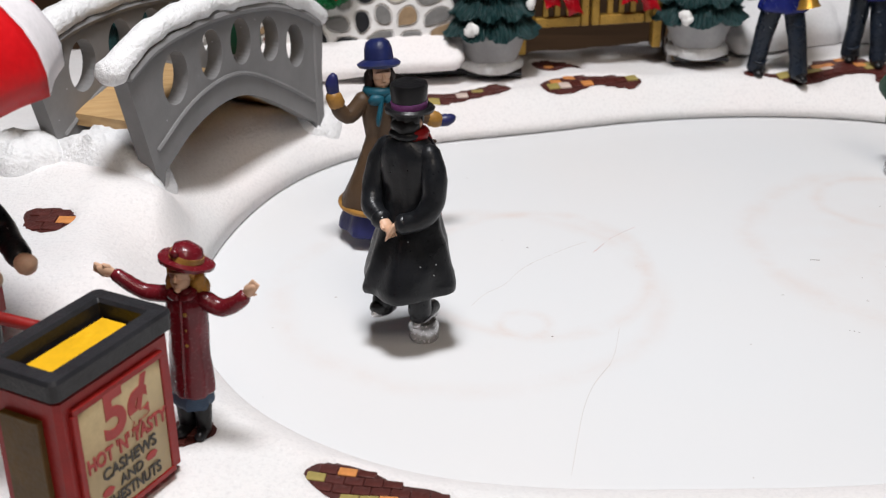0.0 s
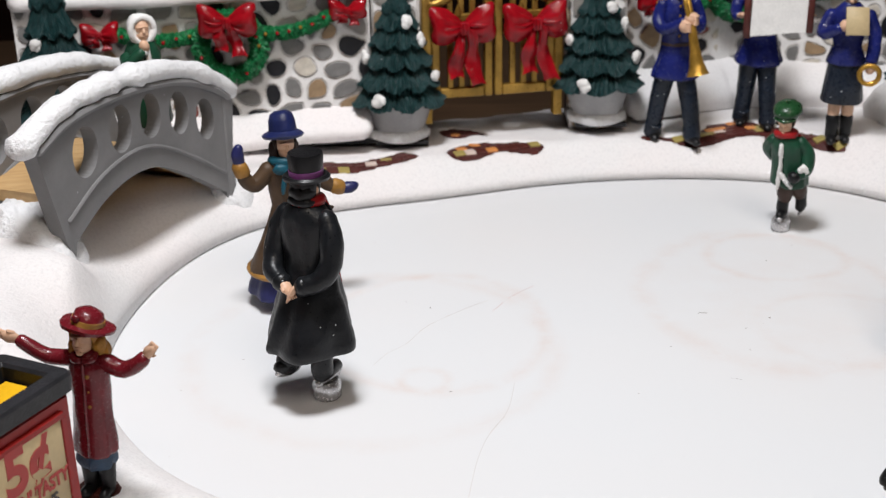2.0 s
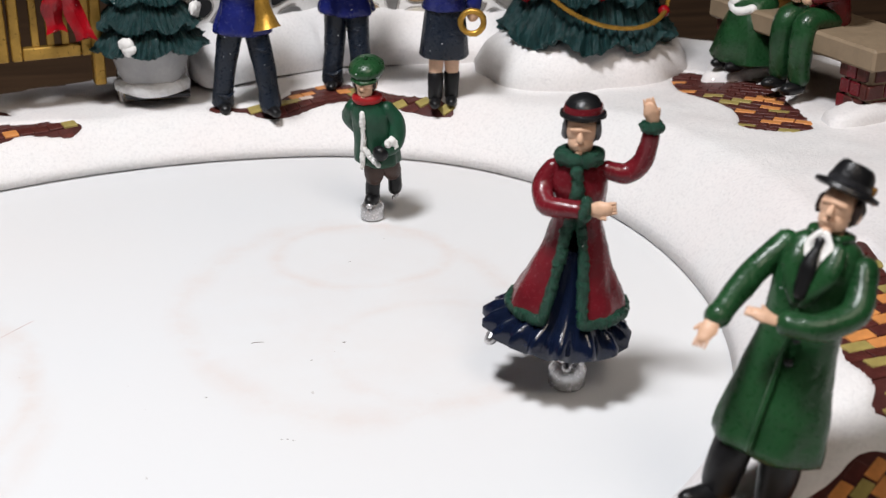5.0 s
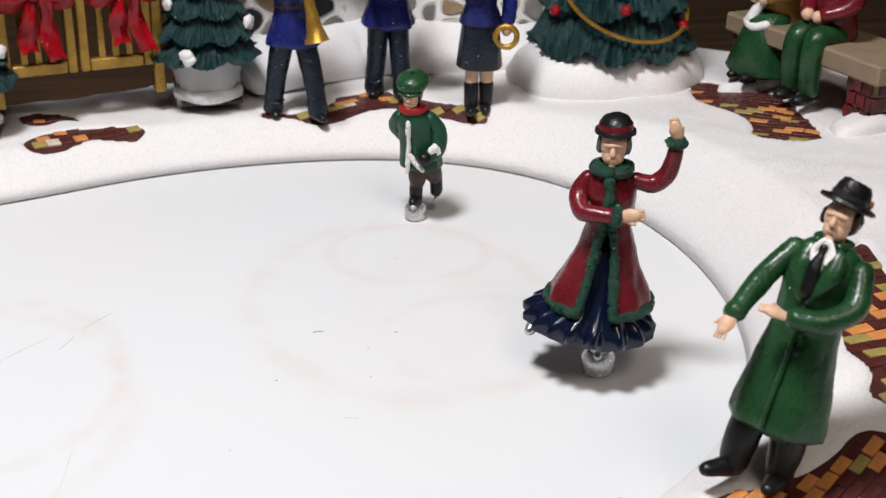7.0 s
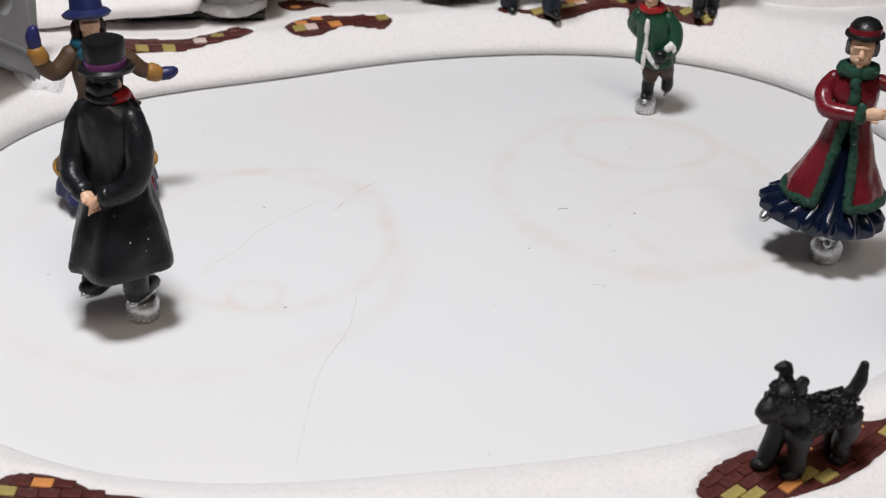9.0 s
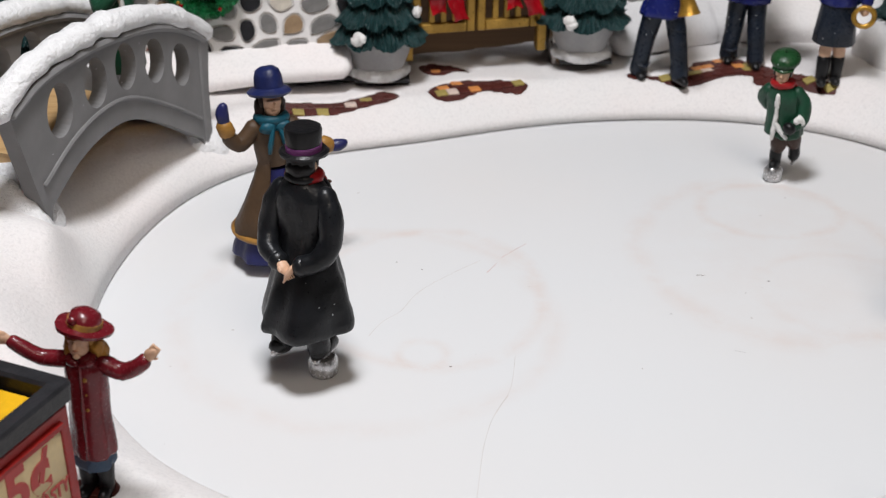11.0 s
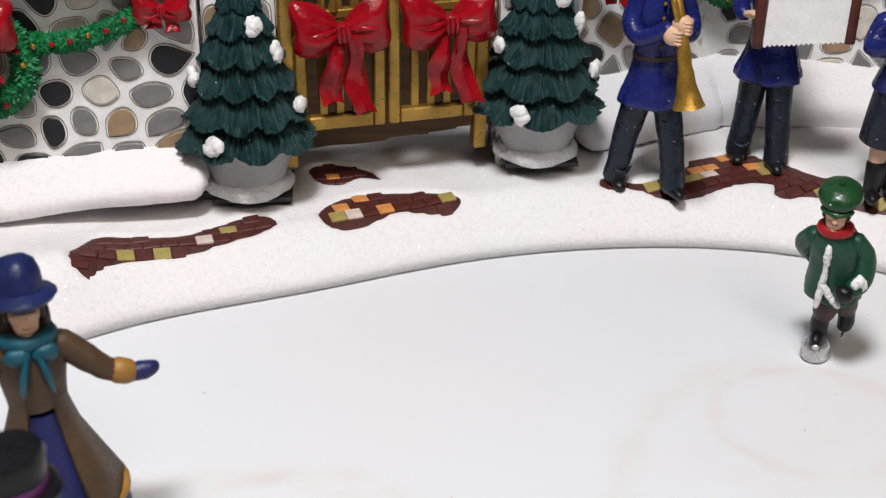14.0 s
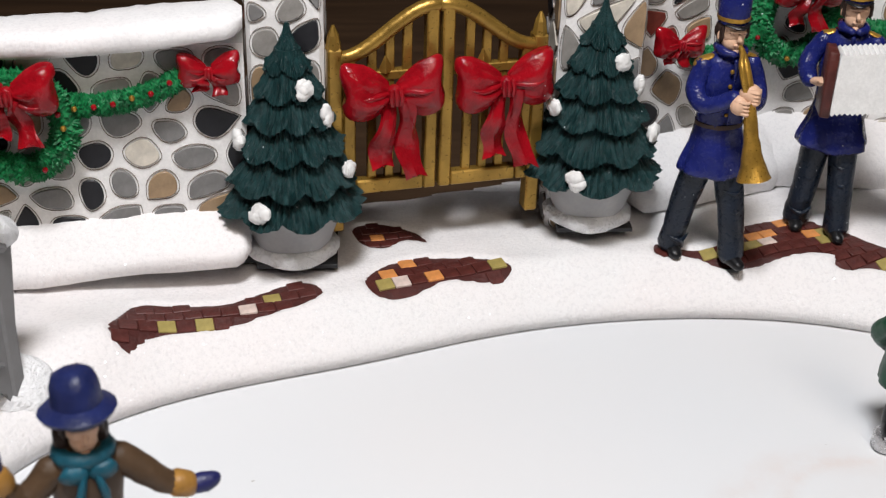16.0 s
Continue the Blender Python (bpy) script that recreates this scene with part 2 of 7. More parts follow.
SIGN_RED = paint("sign_red", (0.40, 0.055, 0.05), 0.5, 0.1, 200, 0.05)
SIGN_BLACK = paint("sign_black", (0.055, 0.050, 0.045), 0.5, 0.1, 200, 0.05)
UMB_RED = paint("umbrella_red", (0.60, 0.008, 0.012), 0.35, 0.1, 150, 0.1)
UMB_WHITE = paint("umbrella_white", (0.80, 0.77, 0.79), 0.4, 0.05, 150, 0.1)
BRUSH_GREEN = paint("brush_green", (0.07, 0.085, 0.085), 0.7, 0.5, 700, 0.3)
TABLE = wood_material("table_wood", (0.030, 0.016, 0.008), (0.062, 0.034, 0.017), 18)
PANEL = wood_material("panel_wood", (0.0045, 0.0019, 0.0015), (0.011, 0.0050, 0.0036), 12, 0.10)
SIDE_OLIVE = paint("cart_olive", (0.10, 0.055, 0.012), 0.5, 0.2, 200, 0.2)
SCRATCH = paint("scratch_grey", (0.55, 0.50, 0.47), 0.6, 0.2, 300, 0.1)
PLASTER = paint("room_plaster", (0.30, 0.28, 0.255), 0.8, 0.06, 6, 0.1)
RIM = paint("stone_rim", (0.20, 0.155, 0.125), 0.25, 0.5, 500, 0.3, metal=0.2)
STONES = [paint("stone_" + n, c, 0.40, 0.16, 300, 0.3) for n, c in (
    ("grey", (0.195, 0.190, 0.185)), ("warm_grey", (0.27, 0.255, 0.235)), ("tan", (0.32, 0.22, 0.13)), ("black", (0.014, 0.014, 0.017)),
    ("rust", (0.19, 0.042, 0.030)), ("cream", (0.62, 0.57, 0.49)))]


# ---- mesh building ----
def rounded(pts, radii, n=4):
    """A smooth line through a few points, with its radii."""
    out, rad = [], []
    for i in range(len(pts) - 1):
        p0, p1, p2, p3 = pts[max(0, i - 1)], pts[i], pts[i + 1], pts[min(len(pts) - 1, i + 2)]
        for k in range(n):
            t = k / n
            out.append(0.5 * (2 * p1 + (p2 - p0) * t + (2 * p0 - 5 * p1 + 4 * p2 - p3) * t * t + (3 * p1 - p0 - 3 * p2 + p3) * t ** 3))
            rad.append(radii[i] + (radii[i + 1] - radii[i]) * t)
    return out + [pts[-1]], rad + [radii[-1]]


class Geo:
    """Gathers faces with their material slots into one mesh."""

    def __init__(self):
        self.v, self.f, self.m, self.mats = [], [], [], []

    def slot(self, material):
        if material not in self.mats:
            self.mats.append(material)
        return self.mats.index(material)

    def loft(self, rings, material, closed=True, cap=True):
        k, base, n = self.slot(material), len(self.v), len(rings[0])
        for r in rings:
            self.v.extend(tuple(q) for q in r)
        for i in range(len(rings) - 1):
            a, b = base + i * n, base + (i + 1) * n
            for j in range(n if closed else n - 1):
                j2 = (j + 1) % n
                self.f.append((a + j, a + j2, b + j2, b + j))
                self.m.append(k)
        if cap and closed:
            self.f.append(tuple(base + j for j in reversed(range(n))))
            self.f.append(tuple(base + (len(rings) - 1) * n + j for j in range(n)))
            self.m += [k, k]

    def body(self, rows, material, seg=20, wave=None, cap=True):
        """Stacked level ellipses: rows of z, cx, cy, rx, ry. wave(angle, row index) scales a ring."""
        rings = []
        for i, (z, cx, cy, rx, ry) in enumerate(rows):
            ring = []
            for j in range(seg):
                a = 2 * math.pi * j / seg
                w = wave(a, i) if wave else 1.0
                ring.append((cx + rx * w * math.cos(a), cy + ry * w * math.sin(a), z))
            rings.append(ring)
        self.loft(rings, material, True, cap)

    def cloth(self, rows, material, seg=48, deep=0.10, n=8, seed=0.0, cap=True, open_from=None):
        """A garment: level ellipses as in body(), smoothed upwards, with folds that run down and deepen to the hem. open_from: half the gap, in degrees, left open at -y."""
        fine = []
        for i in range(len(rows) - 1):
            p0, p1, p2, p3 = (np.array(rows[min(max(k, 0), len(rows) - 1)], float) for k in (i - 1, i, i + 1, i + 2))
            for t in (0, 0.25, 0.5, 0.75):
                q = 0.5 * (2 * p1 + (p2 - p0) * t + (2 * p0 - 5 * p1 + 4 * p2 - p3) * t * t + (3 * p1 - p0 - 3 * p2 + p3) * t ** 3)
                q[0] = p1[0] + (p2[0] - p1[0]) * t
                fine.append(q)
        fine.append(np.array(rows[-1], float))
        z0, z1 = fine[0][0], fine[-1][0]
        a0, span = (0.0, 2 * math.pi) if open_from is None else (radians(open_from - 90), 2 * math.pi - 2 * radians(open_from))
        count = seg if open_from is None else seg + 1
        rings = []
        for z, cx, cy, rx, ry in fine:
            w = (1 - (z - z0) / (z1 - z0)) ** 1.1
            ring = []
            for j in range(count):
                a = a0 + span * j / seg
                wander = 1.3 * noise.noise((math.cos(a) * 1.3 + seed, math.sin(a) * 1.3, z * 0.05))
                k = 1 + deep * w * math.sin(n * a + 2.2 * wander + seed) + 0.035 * noise.noise((math.cos(a) * 3, math.sin(a) * 3 + seed, z * 0.16))
                ring.append((cx + rx * k * math.cos(a), cy + ry * k * math.sin(a), z + 0.5 * deep * 8 * w * w * math.sin(2 * a + seed)))
            if open_from is not None:
                ring += [(cx + (x - cx) * 0.86, cy + (y - cy) * 0.86, z_) for x, y, z_ in reversed(ring)]
            rings.append(ring)
        self.loft(rings, material, True, cap)

    def tube(self, pts, radii, material, seg=10, flat=1.0, up=(0, 0, 1), blunt=1.0):
        """A round-ended sweep; flat squeezes it along its second axis."""
        pts = [Vector(p) for p in pts]
        radii = [radii] * len(pts) if isinstance(radii, (int, float)) else list(radii)
        if 3 <= len(pts) <= 8:
            pts, radii = rounded(pts, radii, 5)
        d0, d1 = (pts[1] - pts[0]).normalized(), (pts[-1] - pts[-2]).normalized()
        pts = [pts[0] - d0 * radii[0] * 0.75, pts[0] - d0 * radii[0] * 0.45] + pts + [pts[-1] + d1 * radii[-1] * 0.45 * blunt, pts[-1] + d1 * radii[-1] * 0.75 * blunt]
        radii = [radii[0] * 0.3, radii[0] * 0.75] + radii + [radii[-1] * 0.75, radii[-1] * 0.3]
        side, rings = None, []
        for i, p in enumerate(pts):
            d = (pts[min(i + 1, len(pts) - 1)] - pts[max(i - 1, 0)]).normalized()
            if side is None:
                ref = Vector(up) if abs(d.dot(Vector(up))) < 0.9 else Vector((1, 0, 0))
                side = d.cross(ref).normalized()
            side = (side - d * side.dot(d)).normalized()
            top = d.cross(side)
            rings.append([p + (side * math.cos(a) + top * flat * math.sin(a)) * radii[i] for a in (2 * math.pi * j / seg for j in range(seg))])
        self.loft(rings, material)

    def blob(self, c, r, material, seg=14, turn=None, rough=0.0, seed=0):
        r = (r, r, r) if isinstance(r, (int, float)) else r
        rnd, rings = random.Random(seed), []
        for i in range(1, seg // 2 + 1):
            b = math.pi * i / (seg // 2 + 1) - math.pi / 2
            ring = []
            for j in range(seg):
                a = 2 * math.pi * j / seg
                k = 1 + rough * (rnd.random() - 0.5)
                q = Vector((r[0] * k * math.cos(a) * math.cos(b), r[1] * k * math.sin(a) * math.cos(b), r[2] * k * math.sin(b)))
                if turn:
                    q = turn @ q
                ring.append(Vector(c) + q)
            rings.append(ring)
        self.loft(rings, material)

    def box(self, c, size, material, turn=None, edge=0.12):
        """A box with chamfered edges; edge is a share of its smallest side."""
        e = edge * min(size)
        k, base = self.slot(material), len(self.v)
        idx = {}
        for sx in (-1, 1):
            for sy in (-1, 1):
                for sz in (-1, 1):
                    s = (sx, sy, sz)
                    for ax in range(3):
                        q = Vector([s[i] * (size[i] / 2 - (0 if i == ax else e)) for i in range(3)])
                        if turn:
                            q = turn @ q
                        idx[s, ax] = len(self.v)
                        self.v.append(tuple(Vector(c) + q))
        faces = []
        for ax in range(3):
            o1, o2 = [(1, 2), (2, 0), (0, 1)][ax]
            for sg in (-1, 1):
                loop = []
                for u, w in ((-1, -1), (1, -1), (1, 1), (-1, 1)):
                    s = [0, 0, 0]
                    s[ax], s[o1], s[o2] = sg, u, w
                    loop.append(idx[tuple(s), ax])
                faces.append(loop if sg > 0 else loop[::-1])
            for u in (-1, 1):
                for w in (-1, 1):
                    a, b = [0, 0, 0], [0, 0, 0]
                    a[ax], b[ax] = -1, 1
                    a[o1] = b[o1] = u
                    a[o2] = b[o2] = w
                    a, b = tuple(a), tuple(b)
                    q = [idx[a, o1], idx[b, o1], idx[b, o2], idx[a, o2]]
                    faces.append(q if u * w > 0 else q[::-1])
        for s in {key[0] for key in idx}:
            q = [idx[s, 0], idx[s, 1], idx[s, 2]]
            faces.append(q if s[0] * s[1] * s[2] > 0 else q[::-1])
        self.f += [tuple(q) for q in faces]
        self.m += [k] * len(faces)

    def plate(self, outline, h, material, m=None, edge=0.0, rim=None):
        """An extruded outline in x, y of the frame m, h high, its top pulled in by edge; rim colours the slope."""
        m = m or Matrix.Identity(4)
        n, base = len(outline), len(self.v)
        c = sum((Vector((*q, 0)) for q in outline), Vector()) / n
        k, kr = self.slot(material), self.slot(rim or material)
        for z, inset in ((0, 0), (h * 0.6, 0), (h, edge)):
            for q in outline:
                q = Vector((*q, 0))
                d = c - q
                q = q + d * min(0.9, inset / max(d.length, 1e-9))
                q.z = z
                self.v.append(tuple(m @ q))
        for i in range(2):
            for j in range(n):
                a, b = base + i * n, base + (i + 1) * n
                self.f.append((a + j, a + (j + 1) % n, b + (j + 1) % n, b + j))
                self.m.append(kr)
        self.f.append(tuple(base + 2 * n + j for j in range(n)))
        self.m.append(k)

    def mesh(self, name, smooth=True):
        me = bpy.data.meshes.new(name)
        me.from_pydata(self.v, [], self.f)
        me.polygons.foreach_set("material_index", self.m)
        for mt in self.mats:
            me.materials.append(mt)
        me.update()
        bm = bmesh.new()
        bm.from_mesh(me)
        bmesh.ops.recalc_face_normals(bm, faces=bm.faces)
        bm.to_mesh(me)
        bm.free()
        if smooth:
            me.polygons.foreach_set("use_smooth", [True] * len(me.polygons))
            me.set_sharp_from_angle(angle=radians(48))
        return me


# sawn and cast parts with crisp chamfers
FLAT_PARTS = {"stile", "bottom_rail", "middle_rail", "bar", "gate_post", "seat", "core", "body", "tray_rim", "tray", "frame", "base_slab", "side_panel", "end_post", "table_top"}


def part(name, geo, parent=None, label="", m=None, smooth=True):
    """One mesh object, under a thing or a part."""
    ob = new(name, geo.mesh(name, smooth and name not in FLAT_PARTS))
    if m is not None:
        ob.matrix_basis = m
    if parent is not None:
        ob.parent = parent
    if label:
        ob["label"] = label
    return ob


def thing(name, m, label, category, group="", kind=""):
    ob = new(name)
    ob.empty_display_size = 0.005
    ob.matrix_basis = m
    return tagged(ob, label, category, group, kind)


def statue(geo, name, m, label, group="skating village figurines"):
    """A cast figurine, uneven as if modelled by hand."""
    ob = part(name, geo, None, "", m)
    for v in ob.data.vertices:
        q = v.co * 330
        v.co += v.normal * (0.00024 * noise.noise(q) + 0.00010 * noise.noise(q * 2.7))
    return tagged(ob, label, "figurine", group)


def smooth_step(a, b, x):
    t = min(1.0, max(0.0, (x - a) / (b - a)))
    return t * t * (3 - 2 * t)


def chaikin(pts, times=2):
    for _ in range(times):
        out = []
        for i, p in enumerate(pts):
            q = pts[(i + 1) % len(pts)]
            out += [(p[0] * 0.75 + q[0] * 0.25, p[1] * 0.75 + q[1] * 0.25), (p[0] * 0.25 + q[0] * 0.75, p[1] * 0.25 + q[1] * 0.75)]
        pts = out
    return pts


def inside(p, poly):
    hit, j = False, len(poly) - 1
    for i in range(len(poly)):
        (xi, yi), (xj, yj) = poly[i], poly[j]
        if (yi > p[1]) != (yj > p[1]) and p[0] < (xj - xi) * (p[1] - yi) / (yj - yi) + xi:
            hit = not hit
        j = i
    return hit


def edge_distance(p, poly):
    best = 1.0
    for i in range(len(poly)):
        a, b = Vector(poly[i]), Vector(poly[(i + 1) % len(poly)])
        d = b - a
        t = min(1, max(0, (Vector(p) - a).dot(d) / max(d.length_squared, 1e-12)))
        best = min(best, (Vector(p) - a - d * t).length)
    return best

# ---- the setting ----
CENTRE = (0.060, 0.262)
SHAPE = [0.10955, 0.00115, -4e-05, 0.0114, 0.00746, -0.00124, 0.00053, -0.00248, -0.00075, 0.00055, 0.00052, -0.00056, -0.00034, 5e-05, -0.00044, 0, 0.00028]


def pond_radius(a):
    r = SHAPE[0]
    for k in range(1, (len(SHAPE) - 1) // 2 + 1):
        r += SHAPE[2 * k - 1] * math.cos(k * a) + SHAPE[2 * k] * math.sin(k * a)
    return r


# height of the snow round the pond, by compass angle in degrees from +x
LEVELS = [(-180, 0.0265), (-160, 0.0225), (-140, 0.007), (-120, 0.0045), (-90, 0.003), (-65, 0.005), (-45, 0.0095), (-28, 0.0175), (0, 0.021), (25, 0.019), (42, 0.0150),
          (58, 0.0125), (90, 0.0112), (125, 0.0108), (143, 0.0125), (160, 0.0208), (180, 0.0265)]


def level(a):
    a = (math.degrees(a) + 180) % 360 - 180
    for (a0, h0), (a1, h1) in zip(LEVELS, LEVELS[1:]):
        if a0 <= a <= a1:
            return h0 + (h1 - h0) * smooth_step(0, 1, (a - a0) / (a1 - a0))
    return LEVELS[0][1]


def ground_z(x, y):
    """The top of the snow, or the ice."""
    dx, dy = x - CENTRE[0], y - CENTRE[1]
    a, r = math.atan2(dy, dx), math.hypot(dx, dy)
    s = r - pond_radius(a)
    if s <= 0:
        return 0.0
    h = level(a)
    f = min(1.0, s / (0.005 + 0.75 * h))
    bank = 0.0010 + (h - 0.0010) * (0.55 * math.sqrt(max(0.0, 1 - (1 - f) ** 2)) + 0.45 * smooth_step(0, 1, f))
    roll = 0.0012 * noise.noise((x * 32, y * 32, 0.3)) + 0.0004 * noise.noise((x * 110, y * 110, 2.0))
    lump = 0.0105 * math.exp(-((x + 0.0625) ** 2 + (y - 0.244) ** 2) / 0.00012) + 0.003 * math.exp(-((x + 0.030) ** 2 + (y - 0.338) ** 2) / 0.0001)
    dip = 0.006 * math.exp(-((x + 0.064) ** 2 + (y - 0.288) ** 2) / 0.0005)
    return bank + roll * smooth_step(0, 0.012, s) + lump * smooth_step(0, 0.008, s) - dip * smooth_step(0.0, 0.01, s)


# bare places where the paving shows: name, brick angle, outline
PATCHES = [
    ("gate_side", 14, 0.0037, 0.0031, [(-0.0284, 0.3407), (-0.0235, 0.3361), (-0.0218, 0.3395), (-0.0174, 0.3435), (-0.0056, 0.3463), (0.0053, 0.3525), (0.0121, 0.3556), (0.0142, 0.3592), (0.0102, 0.3630), (0.0038, 0.3608), (-0.0062, 0.3540), (-0.0152, 0.3529), (-0.0243, 0.3536), (-0.0267, 0.3467)]),
    ("gate_front", 18, 0.0037, 0.0034, [(0.0216, 0.3627), (0.0237, 0.3584), (0.0270, 0.3573), (0.0317, 0.3586), (0.0367, 0.3619), (0.0406, 0.3640), (0.0481, 0.3641), (0.0520, 0.3644), (0.0551, 0.3685), (0.0518, 0.3715), (0.0397, 0.3733), (0.0294, 0.3716), (0.0243, 0.3668)]),
    ("gate_sill", 10, 0.0032, 0.0028, [(0.0188, 0.3855), (0.0222, 0.3775), (0.0271, 0.3767), (0.0297, 0.3799), (0.0329, 0.3811), (0.0371, 0.3789), (0.0355, 0.3836), (0.0312, 0.3866), (0.0275, 0.3890), (0.0224, 0.3889)]),
    ("band_stand", 14, 0.0037, 0.0032, [(0.0863, 0.3751), (0.0876, 0.3721), (0.0928, 0.3727), (0.0970, 0.3716), (0.1004, 0.3694), (0.1059, 0.3689), (0.1097, 0.3691), (0.1143, 0.3704), (0.1202, 0.3716), (0.1252, 0.3712), (0.1273, 0.3699), (0.1258, 0.3687), (0.1271, 0.3666), (0.1323, 0.3656), (0.1336, 0.3658), (0.1413, 0.3608), (0.1457, 0.3572), (0.1504, 0.3553), (0.1498, 0.3602), (0.1446, 0.3667), (0.1389, 0.3721), (0.1324, 0.3805), (0.1258, 0.3844), (0.1210, 0.3861), (0.1116, 0.3856), (0.1080, 0.3798), (0.1008, 0.3746), (0.0937, 0.3744), (0.0884, 0.3790)]),
    ("bench_front", -38, 0.0052, 0.0026, [(0.2134, 0.3632), (0.2074, 0.3449), (0.2111, 0.3315), (0.2143, 0.3213), (0.2061, 0.3072), (0.2156, 0.3025), (0.2224, 0.3012), (0.2252, 0.3036), (0.2305, 0.3255), (0.2316, 0.3405), (0.2272, 0.3522), (0.2209, 0.3648)]),
    ("bank_side", 8, 0.0052, 0.0028, [(0.1734, 0.2026), (0.1755, 0.1941), (0.1700, 0.1880), (0.1816, 0.1812), (0.1833, 0.1930), (0.1975, 0.2078), (0.1948, 0.2205), (0.2018, 0.2415), (0.1955, 0.2390), (0.1850, 0.2230)]),
    ("dog_walk", 33, 0.0042, 0.0022, [(0.0860, 0.1515), (0.0925, 0.1600), (0.0990, 0.1622), (0.1103, 0.1646), (0.1191, 0.1680), (0.1248, 0.1668), (0.1332, 0.1733), (0.1400, 0.1778), (0.1460, 0.1770), (0.1593, 0.1790), (0.1675, 0.1840), (0.1735, 0.1785), (0.1660, 0.1690), (0.1510, 0.1650), (0.1430, 0.1602), (0.1321, 0.1578), (0.1284, 0.1612), (0.1223, 0.1606), (0.1170, 0.1560), (0.1027, 0.1500)]),
    ("near_edge", -6, 0.0034, 0.0022, [(-0.0222, 0.1618), (-0.0182, 0.1656), (-0.0133, 0.1662), (-0.0071, 0.1633), (-0.0049, 0.1604), (0.0039, 0.1592), (0.0068, 0.1540), (-0.0110, 0.1525)]),
    ("child_stand", 0, 0.0036, 0.0024, [(-0.0471, 0.1667), (-0.0431, 0.1662), (-0.0370, 0.1714), (-0.0394, 0.1756), (-0.0463, 0.1752)]),
    ("bridge_foot", 0, 0.0044, 0.0030, [(-0.0926, 0.2305), (-0.0912, 0.2337), (-0.0808, 0.2330), (-0.0799, 0.2263), (-0.0833, 0.2218), (-0.0893, 0.2231)]),
]
OUTLINES = [chaikin(p[4], 3) for p in PATCHES]
BOXES = [(min(q[0] for q in o) - 0.003, max(q[0] for q in o) + 0.003, min(q[1] for q in o) - 0.003, max(q[1] for q in o) + 0.003) for o in OUTLINES]


def sunk(x, y):
    """How far the snow is cut away at a bare place."""
    for o, (x0, x1, y0, y1) in zip(OUTLINES, BOXES):
        if x0 < x < x1 and y0 < y < y1:
            d = edge_distance((x, y), o)
            if inside((x, y), o):
                return smooth_step(-0.0006, 0.0009, d)
            if d < 0.0010:
                return smooth_step(-0.0010, 0.0009, -d) * 0.35
    return 0.0


def build_snow():
    na, radial, s = 760, [], 0.0
    while s < 0.30:
        radial.append(s)
        s += 0.0009 if s < 0.06 else 0.0016 if s < 0.12 else 0.006
    verts, faces = [], []
    for i in range(na):
        a = 2 * math.pi * i / na
        c, sn, r0 = math.cos(a), math.sin(a), pond_radius(a)
        verts.append((CENTRE[0] + (r0 + 0.0025) * c, CENTRE[1] + (r0 + 0.0025) * sn, 0.0001))
        for q in radial:
            x, y = CENTRE[0] + (r0 + q) * c, CENTRE[1] + (r0 + q) * sn
            verts.append((x, y, ground_z(x, y) - 0.0014 * sunk(x, y) if q > 0 else 0.0006))
    n = len(radial) + 1
    for i in range(na):
        a, b = i * n, ((i + 1) % na) * n
        for k in range(n - 1):
            # the display base ends in an uneven oval
            x, y, z = verts[a + k]
            if k > 1 and not (-0.16 < x < 0.300 and -0.12 < y < 0.412 and (x - 0.06) ** 2 / 0.245 ** 2 + (y - 0.20) ** 2 / 0.30 ** 2 < 1 and not (0.004 < x < 0.082 and y > 0.3895 + 0.32 * x)):
                continue
            faces.append((a + k, a + k + 1, b + k + 1, b + k))
    me = bpy.data.meshes.new("snow_ground")
    me.from_pydata(verts, [], faces)
    me.materials.append(SNOW)
    me.polygons.foreach_set("use_smooth", [True] * len(faces))
    ob = new("snow_ground", me)
    return tagged(ob, "white glittering snow ground of the skating display", "snow", kind="structure")


def build_ice():
    g = Geo()
    rings = []
    for rr in (1.0, 0.75, 0.4, 0.05):
        rings.append([(CENTRE[0] + (pond_radius(a) + 0.002) * rr * math.cos(a), CENTRE[1] + (pond_radius(a) + 0.002) * rr * math.sin(a), 0.0) for a in (2 * math.pi * i / 240 for i in range(240))])
    g.loft(rings, ICE, True, False)
    g.f.append(tuple(len(g.v) - 240 + j for j in range(240)))
    g.m.append(0)
    ob = part("ice_plate", g, smooth=False)
    sol = ob.modifiers.new("thickness", "SOLIDIFY")
    sol.thickness, sol.offset = 0.003, -1
    return tagged(ob, "white enamelled skating pond with faint rubbed rings", "ice rink", kind="structure")


